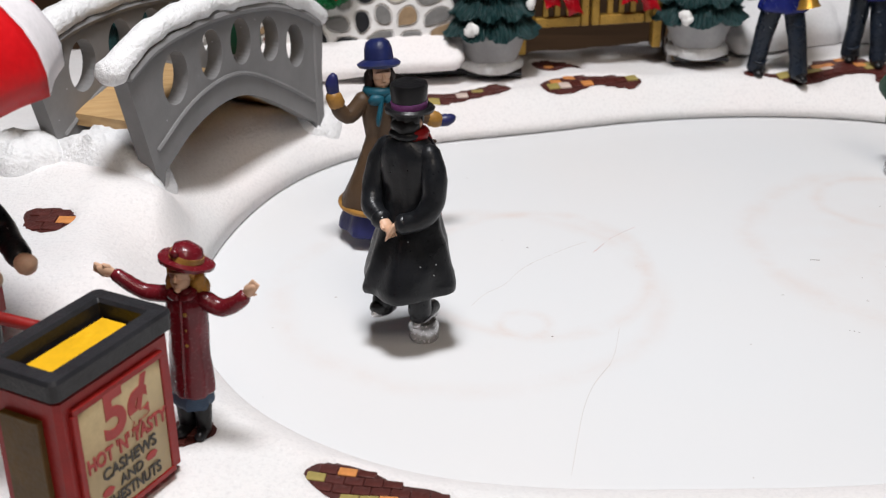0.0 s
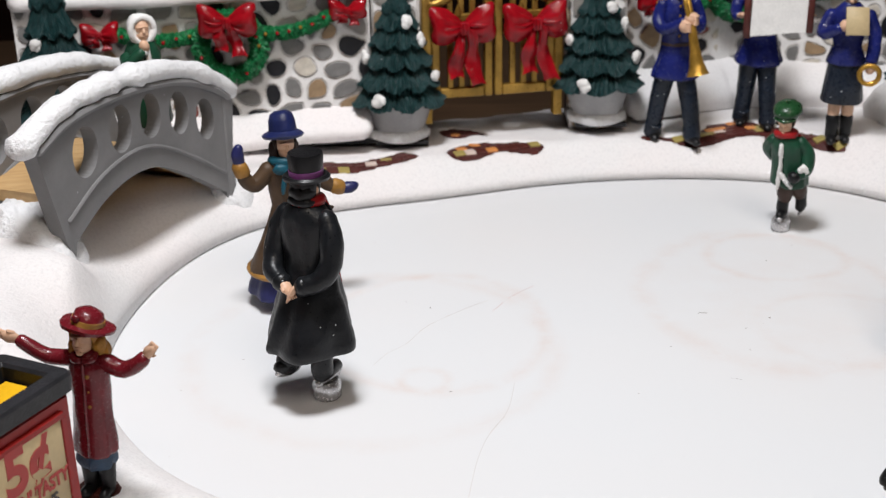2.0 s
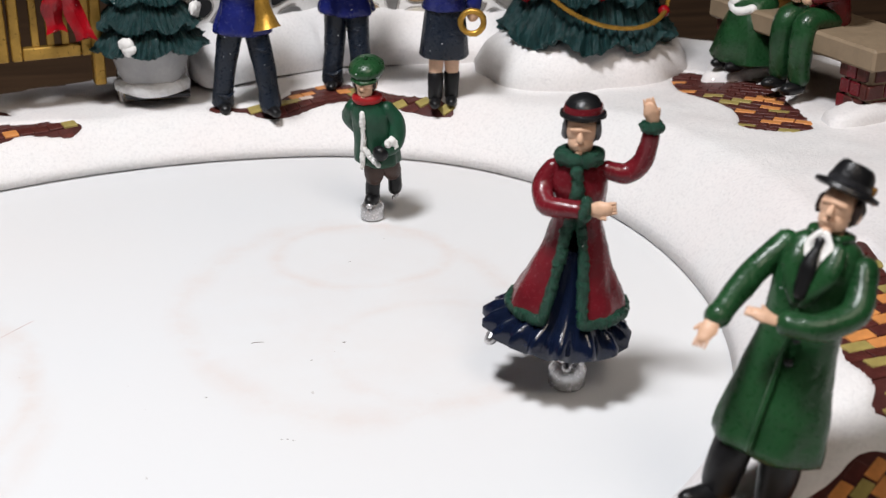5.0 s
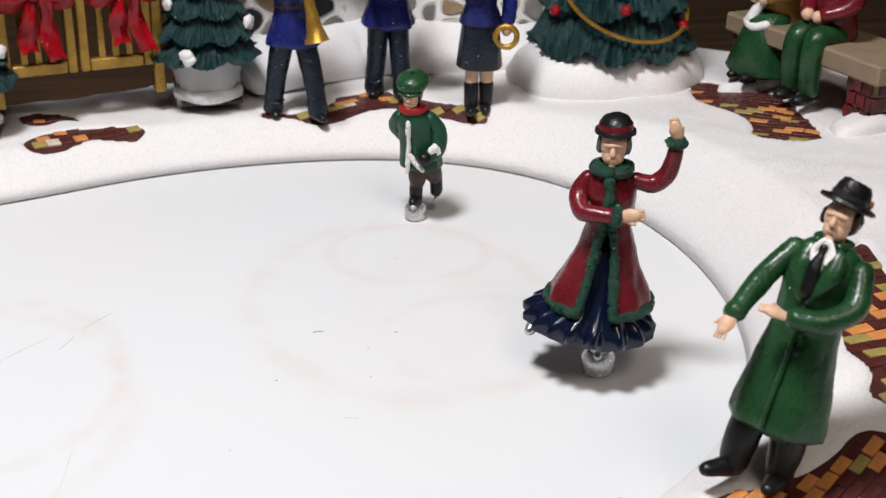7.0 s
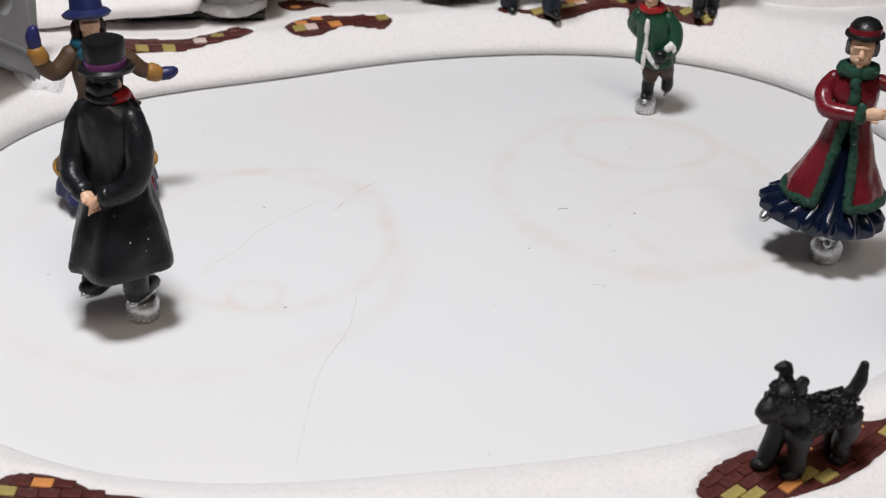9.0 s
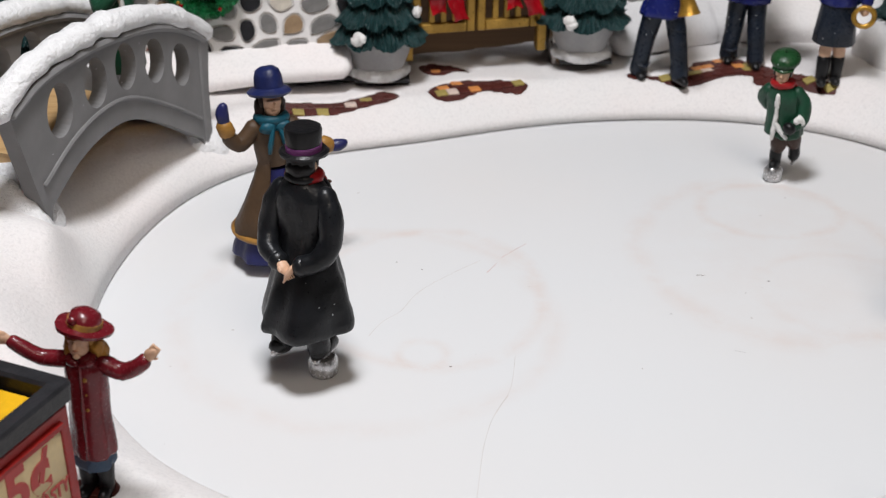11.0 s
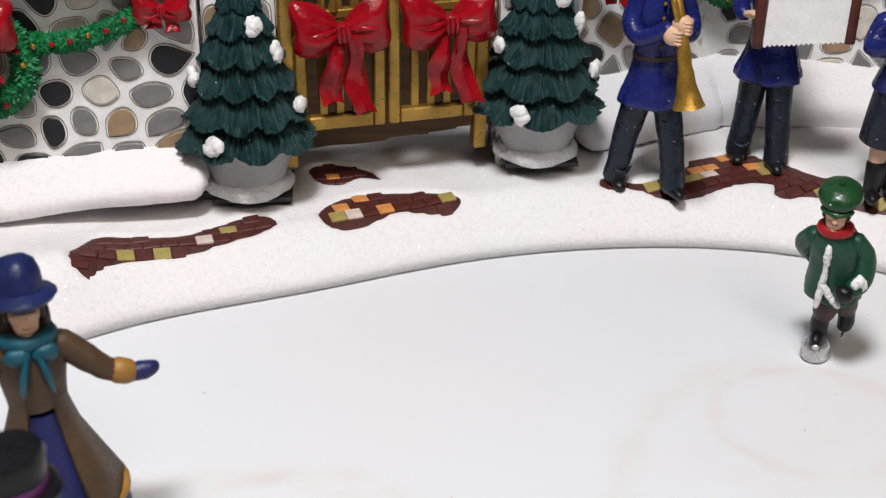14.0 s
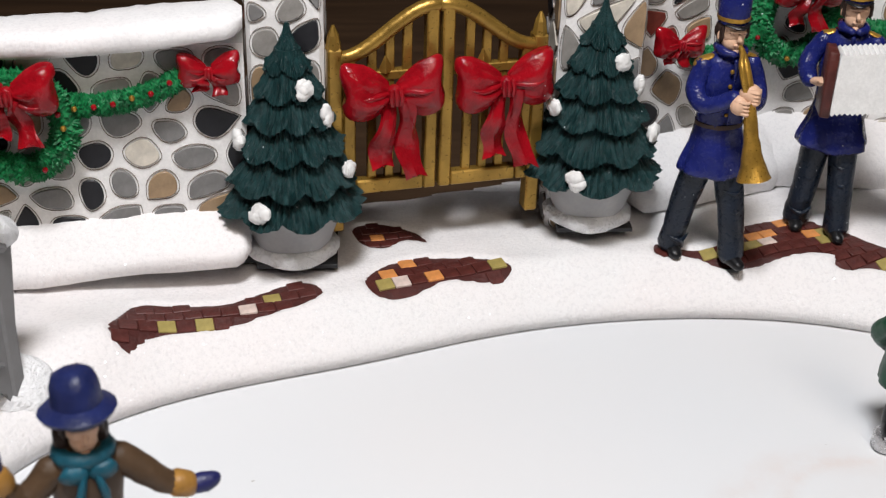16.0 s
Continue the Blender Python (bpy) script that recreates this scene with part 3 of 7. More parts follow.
snow_ground = build_snow()
ice_plate = build_ice()
SCRATCH_RED = paint("scratch_red", (0.52, 0.30, 0.28), 0.6, 0.2, 300, 0.1)
SPECK = paint("speck_brown", (0.10, 0.07, 0.055), 0.6, 0.3, 900, 0.1)
for line, width, mat in (
        ([(0.0056, 0.2337), (0.0086, 0.2398), (0.0130, 0.2448), (0.0175, 0.2539), (0.0265, 0.2635), (0.0330, 0.2690)], 0.000045, SCRATCH),
        ([(0.0380, 0.2244), (0.0358, 0.2113), (0.0315, 0.2013), (0.0290, 0.1919), (0.0274, 0.1814), (0.0259, 0.1701)], 0.000035, SCRATCH),
        ([(0.0315, 0.2013), (0.0335, 0.2058), (0.0352, 0.2090)], 0.00006, SCRATCH),
        ([(0.0343, 0.2627), (0.0356, 0.2650), (0.0370, 0.2676)], 0.00006, SCRATCH_RED),
        ([(0.0386, 0.2706), (0.0420, 0.2745), (0.0455, 0.2781)], 0.00005, SCRATCH_RED),
        ([(0.0858, 0.2597), (0.0865, 0.2600), (0.0880, 0.2598)], 0.00009, SPECK)):
    g = Geo()
    g.tube([(x, y, 0.00002) for x, y in line], width, mat, 5, 0.4)
    part("scratch", g, ice_plate, "thin scratch in the enamel")
for x, y, r in ((0.1030, 0.2565, 0.00022), (0.0881, 0.2248, 0.00013), (0.0890, 0.2243, 0.00012), (0.0872, 0.2250, 0.00012), (0.0183, 0.2650, 0.00020), (0.0235, 0.2204, 0.00018), (0.0760, 0.2414, 0.00014), (0.0959, 0.2508, 0.00012), (0.0120, 0.2690, 0.00012), (0.1105, 0.2930, 0.00013)):
    g = Geo()
    g.blob((x, y, 0), (r * 1.5, r, 0.00004), SPECK, 8, None, 0.5, x)
    part("speck", g, ice_plate, "brown speck on the enamel")

g = Geo()
g.box((0.05, 0.25, -0.016), (2.4, 1.6, 0.02), TABLE, edge=0.02)
table = tagged(part("table_top", g), "dark brown wooden table top under the display", "table", kind="structure")
g = Geo()
g.box((0.05, 0.62, 0.40), (2.4, 0.02, 0.86), PANEL, edge=0.02)
tagged(part("wall_back", g), "dark brown wood panelling behind the display", "wall", kind="structure")
g = Geo()
for c, sz in (((-1.9, 0, 0.6), (0.05, 5, 3.2)), ((1.9, 0, 0.6), (0.05, 5, 3.2)), ((0, -2.2, 0.6), (3.8, 0.05, 3.2)), ((0, 1.2, 0.6), (3.8, 0.05, 3.2))):
    g.box(c, sz, PLASTER, edge=0.01)
tagged(part("wall_room", g), "plain warm white room walls", "wall", kind="structure")
g = Geo()
g.box((0, -0.5, 1.92), (3.75, 3.35, 0.05), PLASTER, edge=0.01)
tagged(part("ceiling", g), "plain warm white room ceiling", "ceiling", kind="structure")
g = Geo()
g.box((0, -0.5, -0.79), (3.75, 3.35, 0.05), TABLE, edge=0.01)
tagged(part("floor", g), "dark brown wooden floor under the table", "floor", kind="structure")
for x in (-1.10, 1.20):
    for y in (-0.50, 1.00):
        g = Geo()
        g.box((x, y, -0.395), (0.06, 0.06, 0.738), TABLE, edge=0.06)
        part("leg", g, table)


def mound(cx, cy, rx, ry, turn, h, mat, seed=0, sink=0.0012):
    """A drift of snow that lies on the ground, highest in its middle."""
    g, rings = Geo(), []
    ca, sa = math.cos(radians(turn)), math.sin(radians(turn))
    for f in (1.0, 0.96, 0.88, 0.76, 0.62, 0.46, 0.30, 0.14, 0.03):
        ring = []
        for j in range(44):
            a = 2 * math.pi * j / 44
            k = f * (1 + 0.13 * math.sin(3 * a + seed) + 0.08 * math.sin(5 * a + 2 * seed))
            u, v = rx * k * math.cos(a), ry * k * math.sin(a)
            x, y = cx + u * ca - v * sa, cy + u * sa + v * ca
            lump = 1 + 0.22 * noise.noise((x * 150, y * 150, seed)) + 0.10 * noise.noise((x * 420, y * 420, seed))
            ring.append((x, y, ground_z(x, y) - sink * (f == 1.0) + h * lump * math.sqrt(max(0.0, 1 - f * f))))
        rings.append(ring)
    g.loft(rings, mat, True, True)
    return g


# ---- stone walls ----
def cells(width, height, size, rnd):
    """Rounded stones that fill a rectangle: clipped neighbours' cells, pulled in and rounded."""
    nx, ny = max(1, round(width / (size * 1.15))), max(1, round(height / (size * 0.88)))
    seeds = []
    for j in range(ny):
        for i in range(nx):
            seeds.append(((i + 0.5 + (0.25 if j % 2 else -0.25) + rnd.uniform(-0.42, 0.42)) * width / nx, (j + 0.5 + rnd.uniform(-0.36, 0.36)) * height / ny))
    out = []
    for i, (sx, sy) in enumerate(seeds):
        poly = [(0, 0), (width, 0), (width, height), (0, height)]
        for k, (qx, qy) in enumerate(seeds):
            if k == i or math.hypot(qx - sx, qy - sy) > size * 3.4:
                continue
            mx, my, nx_, ny_ = (sx + qx) / 2, (sy + qy) / 2, qx - sx, qy - sy
            new_poly = []
            for a, b in zip(poly, poly[1:] + poly[:1]):
                da, db = (a[0] - mx) * nx_ + (a[1] - my) * ny_, (b[0] - mx) * nx_ + (b[1] - my) * ny_
                if da <= 0:
                    new_poly.append(a)
                if (da < 0) != (db < 0) and da != db:
                    f = da / (da - db)
                    new_poly.append((a[0] + (b[0] - a[0]) * f, a[1] + (b[1] - a[1]) * f))
            poly = new_poly
            if len(poly) < 3:
                break
        if len(poly) < 3:
            continue
        cx, cy = sum(p[0] for p in poly) / len(poly), sum(p[1] for p in poly) / len(poly)
        span = max(math.hypot(p[0] - cx, p[1] - cy) for p in poly)
        gap = 0.00150
        poly = [(cx + (p[0] - cx) * (1 - gap / max(0.001, math.hypot(p[0] - cx, p[1] - cy))), cy + (p[1] - cy) * (1 - gap / max(0.001, math.hypot(p[0] - cx, p[1] - cy)))) for p in poly]
        if span > size * 0.30:
            out.append((cx, cy, chaikin(poly, 2)))
    return out


WEIGHTS = [0, 0, 0, 0, 0, 1, 1, 1, 2, 2, 3, 3, 3, 4, 5, 5]


def lay_stones(parent, width, height, size, place, seed):
    """Stones on one face of a wall; place(u, v) gives the frame there, z outwards."""
    rnd = random.Random(seed)
    for cx, cy, poly in cells(width, height, size, rnd):
        g = Geo()
        flat = [(p[0] - cx, p[1] - cy) for p in poly]
        g.plate(flat, rnd.uniform(0.0003, 0.0005), STONES[rnd.choice(WEIGHTS)], None, 0.00018)
        # the bronze line round the stone, on a low ridge of mortar
        rings = []
        for off, z in ((0.00038, 0.0), (0.00042, 0.00016), (0.00049, 0.00016), (0.00053, 0.0)):
            rings.append([(x * (1 + off / math.hypot(x, y)), y * (1 + off / math.hypot(x, y)), z) for x, y in flat])
        g.loft(rings, RIM, True, False)
        part("stone", g, parent, "", place(cx, cy), smooth=False)


def snow_strip(name, pts, r, flat, label, parent=None, seed=1, sloped=False):
    """A bed of snow along a line: a wavering top, rounded shoulders and a nearly level underside; r is half its width, flat its height over its width."""
    g, fine = Geo(), []
    pts = [Vector(p) for p in pts]
    for a, b in zip(pts, pts[1:]):
        n = max(2, int((b - a).length / 0.0016))
        fine += [a.lerp(b, k / n) for k in range(n)]
    fine.append(pts[-1])
    shape = [(-0.90, -0.92), (-1.02, -0.62), (-1.03, -0.10), (-0.98, 0.34), (-0.84, 0.66), (-0.60, 0.84), (-0.25, 0.94), (0.25, 0.96), (0.7, 0.86), (0.95, 0.5), (1.0, -0.2), (0.9, -0.92), (0.4, -1.0), (-0.4, -1.0)]
    if sloped:
        shape = [(1.0, -0.92), (1.06, -0.70), (1.08, -0.48), (1.0, -0.26), (0.80, -0.06), (0.50, 0.18), (0.15, 0.46), (-0.25, 0.72), (-0.65, 0.92), (-0.98, 1.0), (-1.0, 0.2), (-1.0, -0.92), (-0.4, -1.0), (0.4, -1.0)]
        shape = [(-a, b) for a, b in shape]
    rings = []
    for i, p in enumerate(fine):
        d = (fine[min(i + 1, len(fine) - 1)] - fine[max(i - 1, 0)]).normalized()
        out = Vector((-d.y, d.x, 0)).normalized()
        ends = 0.55 if i in (0, len(fine) - 1) else 0.86 if i in (1, len(fine) - 2) else 1.0
        w = r * ends * (1 + 0.20 * noise.noise((p.x * 70 + seed, p.y * 70, 0.5)) + 0.07 * noise.noise((p.x * 260, p.y * 260, seed)))
        h = r * flat * ends * (1 + 0.16 * noise.noise((p.x * 60, p.y * 60, seed + 3.0)))
        ring = []
        for k, (a, b) in enumerate(shape):
            q = p + out * w * a + Vector((0, 0, h * b))
            ring.append(q + Vector((0, 0, 0.00045 if b > 0 else 0.00012)) * noise.noise((q.x * 330, q.y * 330, seed + k)))
        rings.append(ring)
    g.loft(rings, SNOW_SMOOTH)
    return part(name, g, parent, label)


def wall_run(name, pts, z0, z1, thick, label, seed, size=0.0072):
    """A stone wall along a plan line, its face on the side of the pond."""
    g = Geo()
    pts = [Vector((*p, 0)) for p in pts]
    lengths, acc = [0.0], 0.0
    for a, b in zip(pts, pts[1:]):
        acc += (b - a).length
        lengths.append(acc)

    def at(u):
        for i in range(len(pts) - 1):
            if u <= lengths[i + 1] or i == len(pts) - 2:
                f = (u - lengths[i]) / (lengths[i + 1] - lengths[i])
                d0 = (pts[i + 1] - pts[i]).normalized()
                return pts[i].lerp(pts[i + 1], f), d0

    rows = []
    n = max(2, int(acc / 0.008))
    for k in range(n + 1):
        p, d = at(acc * k / n)
        nrm = Vector((d.y, -d.x, 0))
        q = p - nrm * thick
        rows.append([(p.x, p.y, z0), (p.x, p.y, z1), (q.x, q.y, z1), (q.x, q.y, z0)])
    g.loft(rows, WALL_WHITE)
    ob = part(name, g, None, "", None, smooth=False)
    tagged(ob, label, "stone wall", kind="structure")

    def place(u, v):
        p, d = at(u)
        nrm = Vector((d.y, -d.x, 0))
        m = Matrix((d, Vector((0, 0, 1)), nrm)).transposed().to_4x4()
        return Matrix.Translation((p.x + nrm.x * 0.00005, p.y + nrm.y * 0.00005, z0 + v)) @ m

    lay_stones(ob, acc, z1 - z0, size, place, seed)
    return ob, at, acc


wall_left, left_at, left_len = wall_run("wall_left", [(-0.112, 0.3605), (-0.0015, 0.3688)], 0.0135, 0.0610, 0.012, "white-mortared garden wall set with rounded coloured stones", 11)
snow_strip("snow_cap", [(-0.113, 0.3640, 0.0612), (-0.06, 0.3670, 0.0620), (-0.030, 0.3685, 0.0632), (-0.0015, 0.3705, 0.0660)], 0.0070, 0.40, "thick white snow lying along the wall coping", wall_left, 3)
snow_strip("snow_ledge", [(-0.112, 0.3570, 0.0178), (-0.07, 0.3592, 0.0178), (-0.045, 0.3612, 0.0182), (-0.024, 0.3640, 0.0200), (-0.0015, 0.3660, 0.0208)], 0.0062, 0.86, "", wall_left, 5, True)
g = Geo()
g.box((-0.0095, 0.3722, 0.0128), (0.026, 0.0095, 0.0016), CART_BLACK, pose(0, 0, 0, 0, 0, 4).to_3x3())
part("base_slab", g, wall_left, "black base slab showing under the snow ledge")


def gate_pillar(name, x0, x1, y, z1, seed, label):
    g = Geo()
    g.box(((x0 + x1) / 2, y + 0.009, (0.008 + z1) / 2), (x1 - x0, 0.018, z1 - 0.008), WALL_WHITE, edge=0.06)
    ob = tagged(part(name, g, None, "", None, smooth=False), label, "pillar", kind="structure")
    lay_stones(ob, x1 - x0, z1 - 0.010, 0.0072, lambda u, v: Matrix.Translation((x0 + u, y - 0.00005, 0.010 + v)) @ pose(0, 0, 0, 90, 0, 0), seed)
    for side, xs, turn in ((0, x0, -90), (1, x1, 90)):
        lay_stones(ob, 0.017, z1 - 0.010, 0.0072, (lambda u, v, xs=xs, turn=turn, side=side: Matrix.Translation((xs + (0.00005 if side else -0.00005), y + 0.0005 + (u if side else 0.017 - u), 0.010 + v)) @ pose(0, 0, 0, 90, 0, turn)), seed + 5 + side)
    snow_strip("snow_cap", [(x0 - 0.001, y + 0.008, z1 + 0.001), (x1 + 0.001, y + 0.008, z1 + 0.001)], 0.0085, 0.5, "", ob, seed)
    return ob


pillar_left = gate_pillar("pillar_left", -0.0013, 0.0142, 0.3735, 0.095, 21, "square gate pillar of rounded stones capped with snow")
pillar_right = gate_pillar("pillar_right", 0.0640, 0.0825, 0.3860, 0.095, 31, "square gate pillar of rounded stones capped with snow")
wall_right, right_at, right_len = wall_run("wall_right", [(0.0825, 0.3985), (0.100, 0.4040), (0.120, 0.4125), (0.140, 0.4120), (0.165, 0.4060), (0.190, 0.4040)], 0.010, 0.0660, 0.012, "white-mortared curved garden wall with rounded stones", 41)
snow_strip("snow_cap", [(0.0825, 0.4045, 0.0675), (0.120, 0.4185, 0.0680), (0.140, 0.4180, 0.0680), (0.192, 0.4100, 0.0675)], 0.0072, 0.42, "thick white snow lying along the wall coping", wall_right, 7)
snow_strip("snow_ledge", [(0.0825, 0.3965, 0.0205), (0.100, 0.4015, 0.0210), (0.120, 0.4100, 0.0215), (0.140, 0.4095, 0.0210), (0.180, 0.4020, 0.0205)], 0.0084, 1.05, "", wall_right, 9, True)


# ---- paving patches ----
def build_patch(kind, angle, lx, ly, outline):
    cx, cy = sum(p[0] for p in outline) / len(outline), sum(p[1] for p in outline) / len(outline)
    holder = thing("brick_patch", Matrix.Translation((cx, cy, 0)), "bare patch of maroon, orange and olive paving bricks in snow", "brick paving", "bare brick patches", "structure")
    g, rnd = Geo(), random.Random(hash(round(cx * 1e4)) % 1000)
    # bed that follows the ground
    n = 14
    x0, x1, y0, y1 = (f(p[k] for p in outline) for k in (0, 1) for f in (min, max))
    for i in range(n):
        for j in range(n):
            cell = [(x0 + (x1 - x0) * (i + a) / n, y0 + (y1 - y0) * (j + b) / n) for a, b in ((0, 0), (1, 0), (1, 1), (0, 1))]
            if any(inside(q, outline) or edge_distance(q, outline) < 0.001 for q in cell):
                base = len(g.v)
                g.v += [(x - cx, y - cy, ground_z(x, y) - 0.00068) for x, y in cell]
                g.f.append((base, base + 1, base + 2, base + 3))
                g.m.append(g.slot(MORTAR))
    part("bed", g, holder, "dark maroon mortar bed")
    a = radians(angle)
    ca, sa = math.cos(a), math.sin(a)
    shared = {}
    span = max(x1 - x0, y1 - y0)
    for j in range(-int(span / ly) - 1, int(span / ly) + 2):
        for i in range(-int(span / lx) - 1, int(span / lx) + 2):
            u, v = (i + (0.5 if j % 2 else 0)) * lx, j * ly
            x, y = cx + u * ca - v * sa, cy + u * sa + v * ca
            if not inside((x, y), outline) or edge_distance((x, y), outline) < ly * 0.34:
                continue
            roll = rnd.random()
            plain = 0.80 if kind == "bench_front" else 0.62 if kind in ("bank_side", "dog_walk") else 0.70
            mat = BRICK_DARK if roll < plain else BRICK_ORANGE if roll < (plain + 1) / 2 else BRICK_OLIVE if roll < 0.993 else BRICK_PALE
            if mat not in shared:
                b = Geo()
                b.box((0, 0, 0), (lx * 0.96, ly * 0.95, 0.0008), mat, edge=0.16)
                shared[mat] = b.mesh("brick", smooth=False)
            ob = new("brick", shared[mat])
            ex, ey = (ground_z(x + 0.002, y) - ground_z(x - 0.002, y)) / 0.004, (ground_z(x, y + 0.002) - ground_z(x, y - 0.002)) / 0.004
            nrm = Vector((-ex, -ey, 1)).normalized()
            tilt = Vector((0, 0, 1)).rotation_difference(nrm).to_matrix().to_4x4()
            ob.matrix_basis = Matrix.Translation((x - cx, y - cy, ground_z(x, y) - 0.00082 + rnd.uniform(0, 0.00010))) @ tilt @ pose(0, 0, 0, 0, 0, angle + rnd.uniform(-0.8, 0.8))
            ob.parent = holder


def build_patches():
    for (kind, angle, lx, ly, _), o in zip(PATCHES, OUTLINES):
        build_patch(kind, angle, lx, ly, o)

# ---- the gate ----
def bow(s, seed, drop, m, parent=None, label=""):
    """A puffed ribbon bow in x, z, facing -y; s is its half width. Two loops, two tails and a knot."""
    holder = new("bow")
    holder.empty_display_size = 0.003
    holder.matrix_basis = m
    if parent is not None:
        holder.parent = parent
        if label:
            holder["label"] = label
    rise = lambda f: s * (0.14 + 0.45 * math.sin(math.pi * (0.04 + 0.60 * f)))
    deep = lambda f: s * (0.13 + 0.21 * math.sin(f * math.pi * 0.8))
    for sg in (-1, 1):
        g, rings, n = Geo(), [], 36
        for f, fat in ((0.0, 1), (0.10, 1), (0.22, 1), (0.36, 1), (0.5, 1), (0.64, 1), (0.78, 1), (0.88, 0.99), (0.95, 0.93), (0.985, 0.80), (1.0, 0.55)):
            h, d, ring = rise(f) * fat, deep(f) * fat, []
            for j in range(n):
                a = 2 * math.pi * j / n
                # pleats gather at the knot and die out towards the end of the loop
                crease = 1 + (0.20 * math.cos(7 * a + 0.9 * sg + seed) + 0.10 * math.cos(4 * a + seed)) * max(0.0, 1 - 1.15 * f) + 0.07 * math.cos(3 * a + sg + seed) + 0.05 * noise.noise((3 * math.cos(a), 3 * math.sin(a), 4 * f + seed))
                ring.append((sg * s * (0.08 + 0.92 * f + 0.05 * f * math.cos(2 * a)), -s * 0.14 + d * math.sin(a) * crease, s * (0.02 + 0.16 * f * f) + h * math.cos(a) * crease))
            rings.append(ring)
        g.loft(rings, RED_GLOSS)
        # the rolled rim and two soft folds from the knot
        for zo, far, w in ((-0.50, 0.62, 0.055), (0.05, 0.72, 0.06)):
            pts = [(sg * s * (0.08 + 0.92 * f), -s * 0.11 - deep(f) * math.sqrt(1 - zo * zo), s * (0.02 + 0.16 * f * f) + rise(f) * (zo + 0.1 * math.sin(5 * f + seed))) for f in (0.06, far * 0.4, far * 0.7, far)]
            g.tube(pts, [s * 0.05, s * w * 1.1, s * w, s * 0.02], RED_GLOSS, 10)
        part("loop", g, holder)
        # tail: a thick waved ribbon with a notched end
        g, rows = Geo(), []
        for k in range(17):
            f = k / 16
            x = sg * s * (0.16 + 0.17 * f) + s * 0.06 * math.sin(f * 5.5 + seed)
            z = -s * (0.08 + (1.20 + 0.10 * sg) * drop * f)
            y = -s * (0.22 + 0.10 * math.sin(f * 7 + sg))
            ww = s * (0.15 + 0.11 * math.sin(math.pi * min(1.0, f * 1.2) * 0.5) + 0.03 * math.sin(f * 11 + seed))
            notch = s * 0.15 if k == 16 else 0
            turn = 0.45 * math.sin(f * 6 + 2 * seed + sg)
            row = []
            for q in (-1, -0.75, -0.4, 0, 0.4, 0.75, 1, 0.75, 0.4, 0, -0.4, -0.75):
                face = -1 if len(row) < 7 else 1
                puff = s * 0.085 * math.sqrt(max(0.0, 1 - q * q)) * face + s * 0.035 * math.sin(5 * q + 4 * f + seed)
                row.append((x + ww * q * math.cos(turn), y + puff + ww * q * math.sin(turn) * 0.6, z + notch * (1 - abs(q))))
            rows.append(row)
        g.loft(rows, RED_GLOSS)
        part("tail", g, holder)
    g = Geo()
    g.blob((0, -s * 0.24, 0.02 * s), (s * 0.17, s * 0.17, s * 0.22), RED_GLOSS, 14)
    for k in range(3):
        x = s * (k - 1) * 0.09
        g.tube([(x, -s * 0.40, s * 0.17), (x * 1.2, -s * 0.42, 0), (x, -s * 0.39, -s * 0.15)], s * 0.045, RED_GLOSS, 6)
    part("knot", g, holder)
    return holder


GATE = Matrix.Translation((0.0173, 0.3748, 0.0)) @ pose(0, 0, 0, 0, 0, 12.5)
gate = thing("garden_gate", GATE, "closed golden double gate with arched top, hung with red bows", "gate")
GW, GB = 0.0420, 0.0250


def gate_top(x):
    f = abs(x - GW / 2) / (GW / 2)
    return 0.0562 + 0.0102 * (1 - smooth_step(0.05, 1.0, f)) if f < 1 else 0.0562


for side in (0, 1):
    leaf = thing("gate_leaf", Matrix.Identity(4), "", "")
    leaf.parent = gate
    for k in ("label", "category"):
        if k in leaf:
            del leaf[k]
    a, b = (0.0004, GW / 2 - 0.0004) if side == 0 else (GW / 2 + 0.0004, GW - 0.0004)
    for x in (a + 0.0013, b - 0.0013):
        g = Geo()
        top = gate_top(x)
        g.box((x, 0, (GB + top) / 2), (0.0026, 0.0030, top - GB), GOLD)
        part("stile", g, leaf)
    g = Geo()
    g.box(((a + b) / 2, 0, GB + 0.0016), (b - a - 0.0054, 0.0028, 0.0032), GOLD)
    part("bottom_rail", g, leaf)
    g = Geo()
    g.box(((a + b) / 2, 0.0006, 0.0513), (b - a - 0.0054, 0.0024, 0.0020), GOLD)
    part("middle_rail", g, leaf)
    g = Geo()
    g.tube([(a + (b - a) * k / 10, -0.0002, gate_top(a + (b - a) * k / 10) - 0.0006) for k in range(11)], 0.0016, GOLD, 8)
    part("arched_rail", g, leaf)
    for k in range(1, 4):
        x = a + 0.0026 + (b - a - 0.0052) * k / 4
        g = Geo()
        z1 = gate_top(x) - 0.001
        g.box((x, 0.0004, (GB + z1) / 2 + 0.001), (0.0019, 0.0014, z1 - GB - 0.002), GOLD)
        part("bar", g, leaf)
    g = Geo()
    xm = (a + b) / 2 - 0.001
    g.body([(0.0520, xm, -0.0004, 0.0012, 0.0009), (0.0534, xm, -0.0004, 0.0012, 0.0009), (0.0556, xm, -0.0004, 0.0002, 0.0002)], GOLD, 4)
    part("finial", g, leaf)
for x in (-0.0012, GW + 0.0012):
    g = Geo()
    g.box((x, 0.0004, 0.0373), (0.0030, 0.0038, 0.0414), GOLD)
    g.body([(0.0578, x, 0.0004, 0.0017, 0.0020), (0.0606, x, 0.0004, 0.0012, 0.0014), (0.0626, x, 0.0004, 0.0003, 0.0003)], GOLD, 8)
    part("gate_post", g, gate)
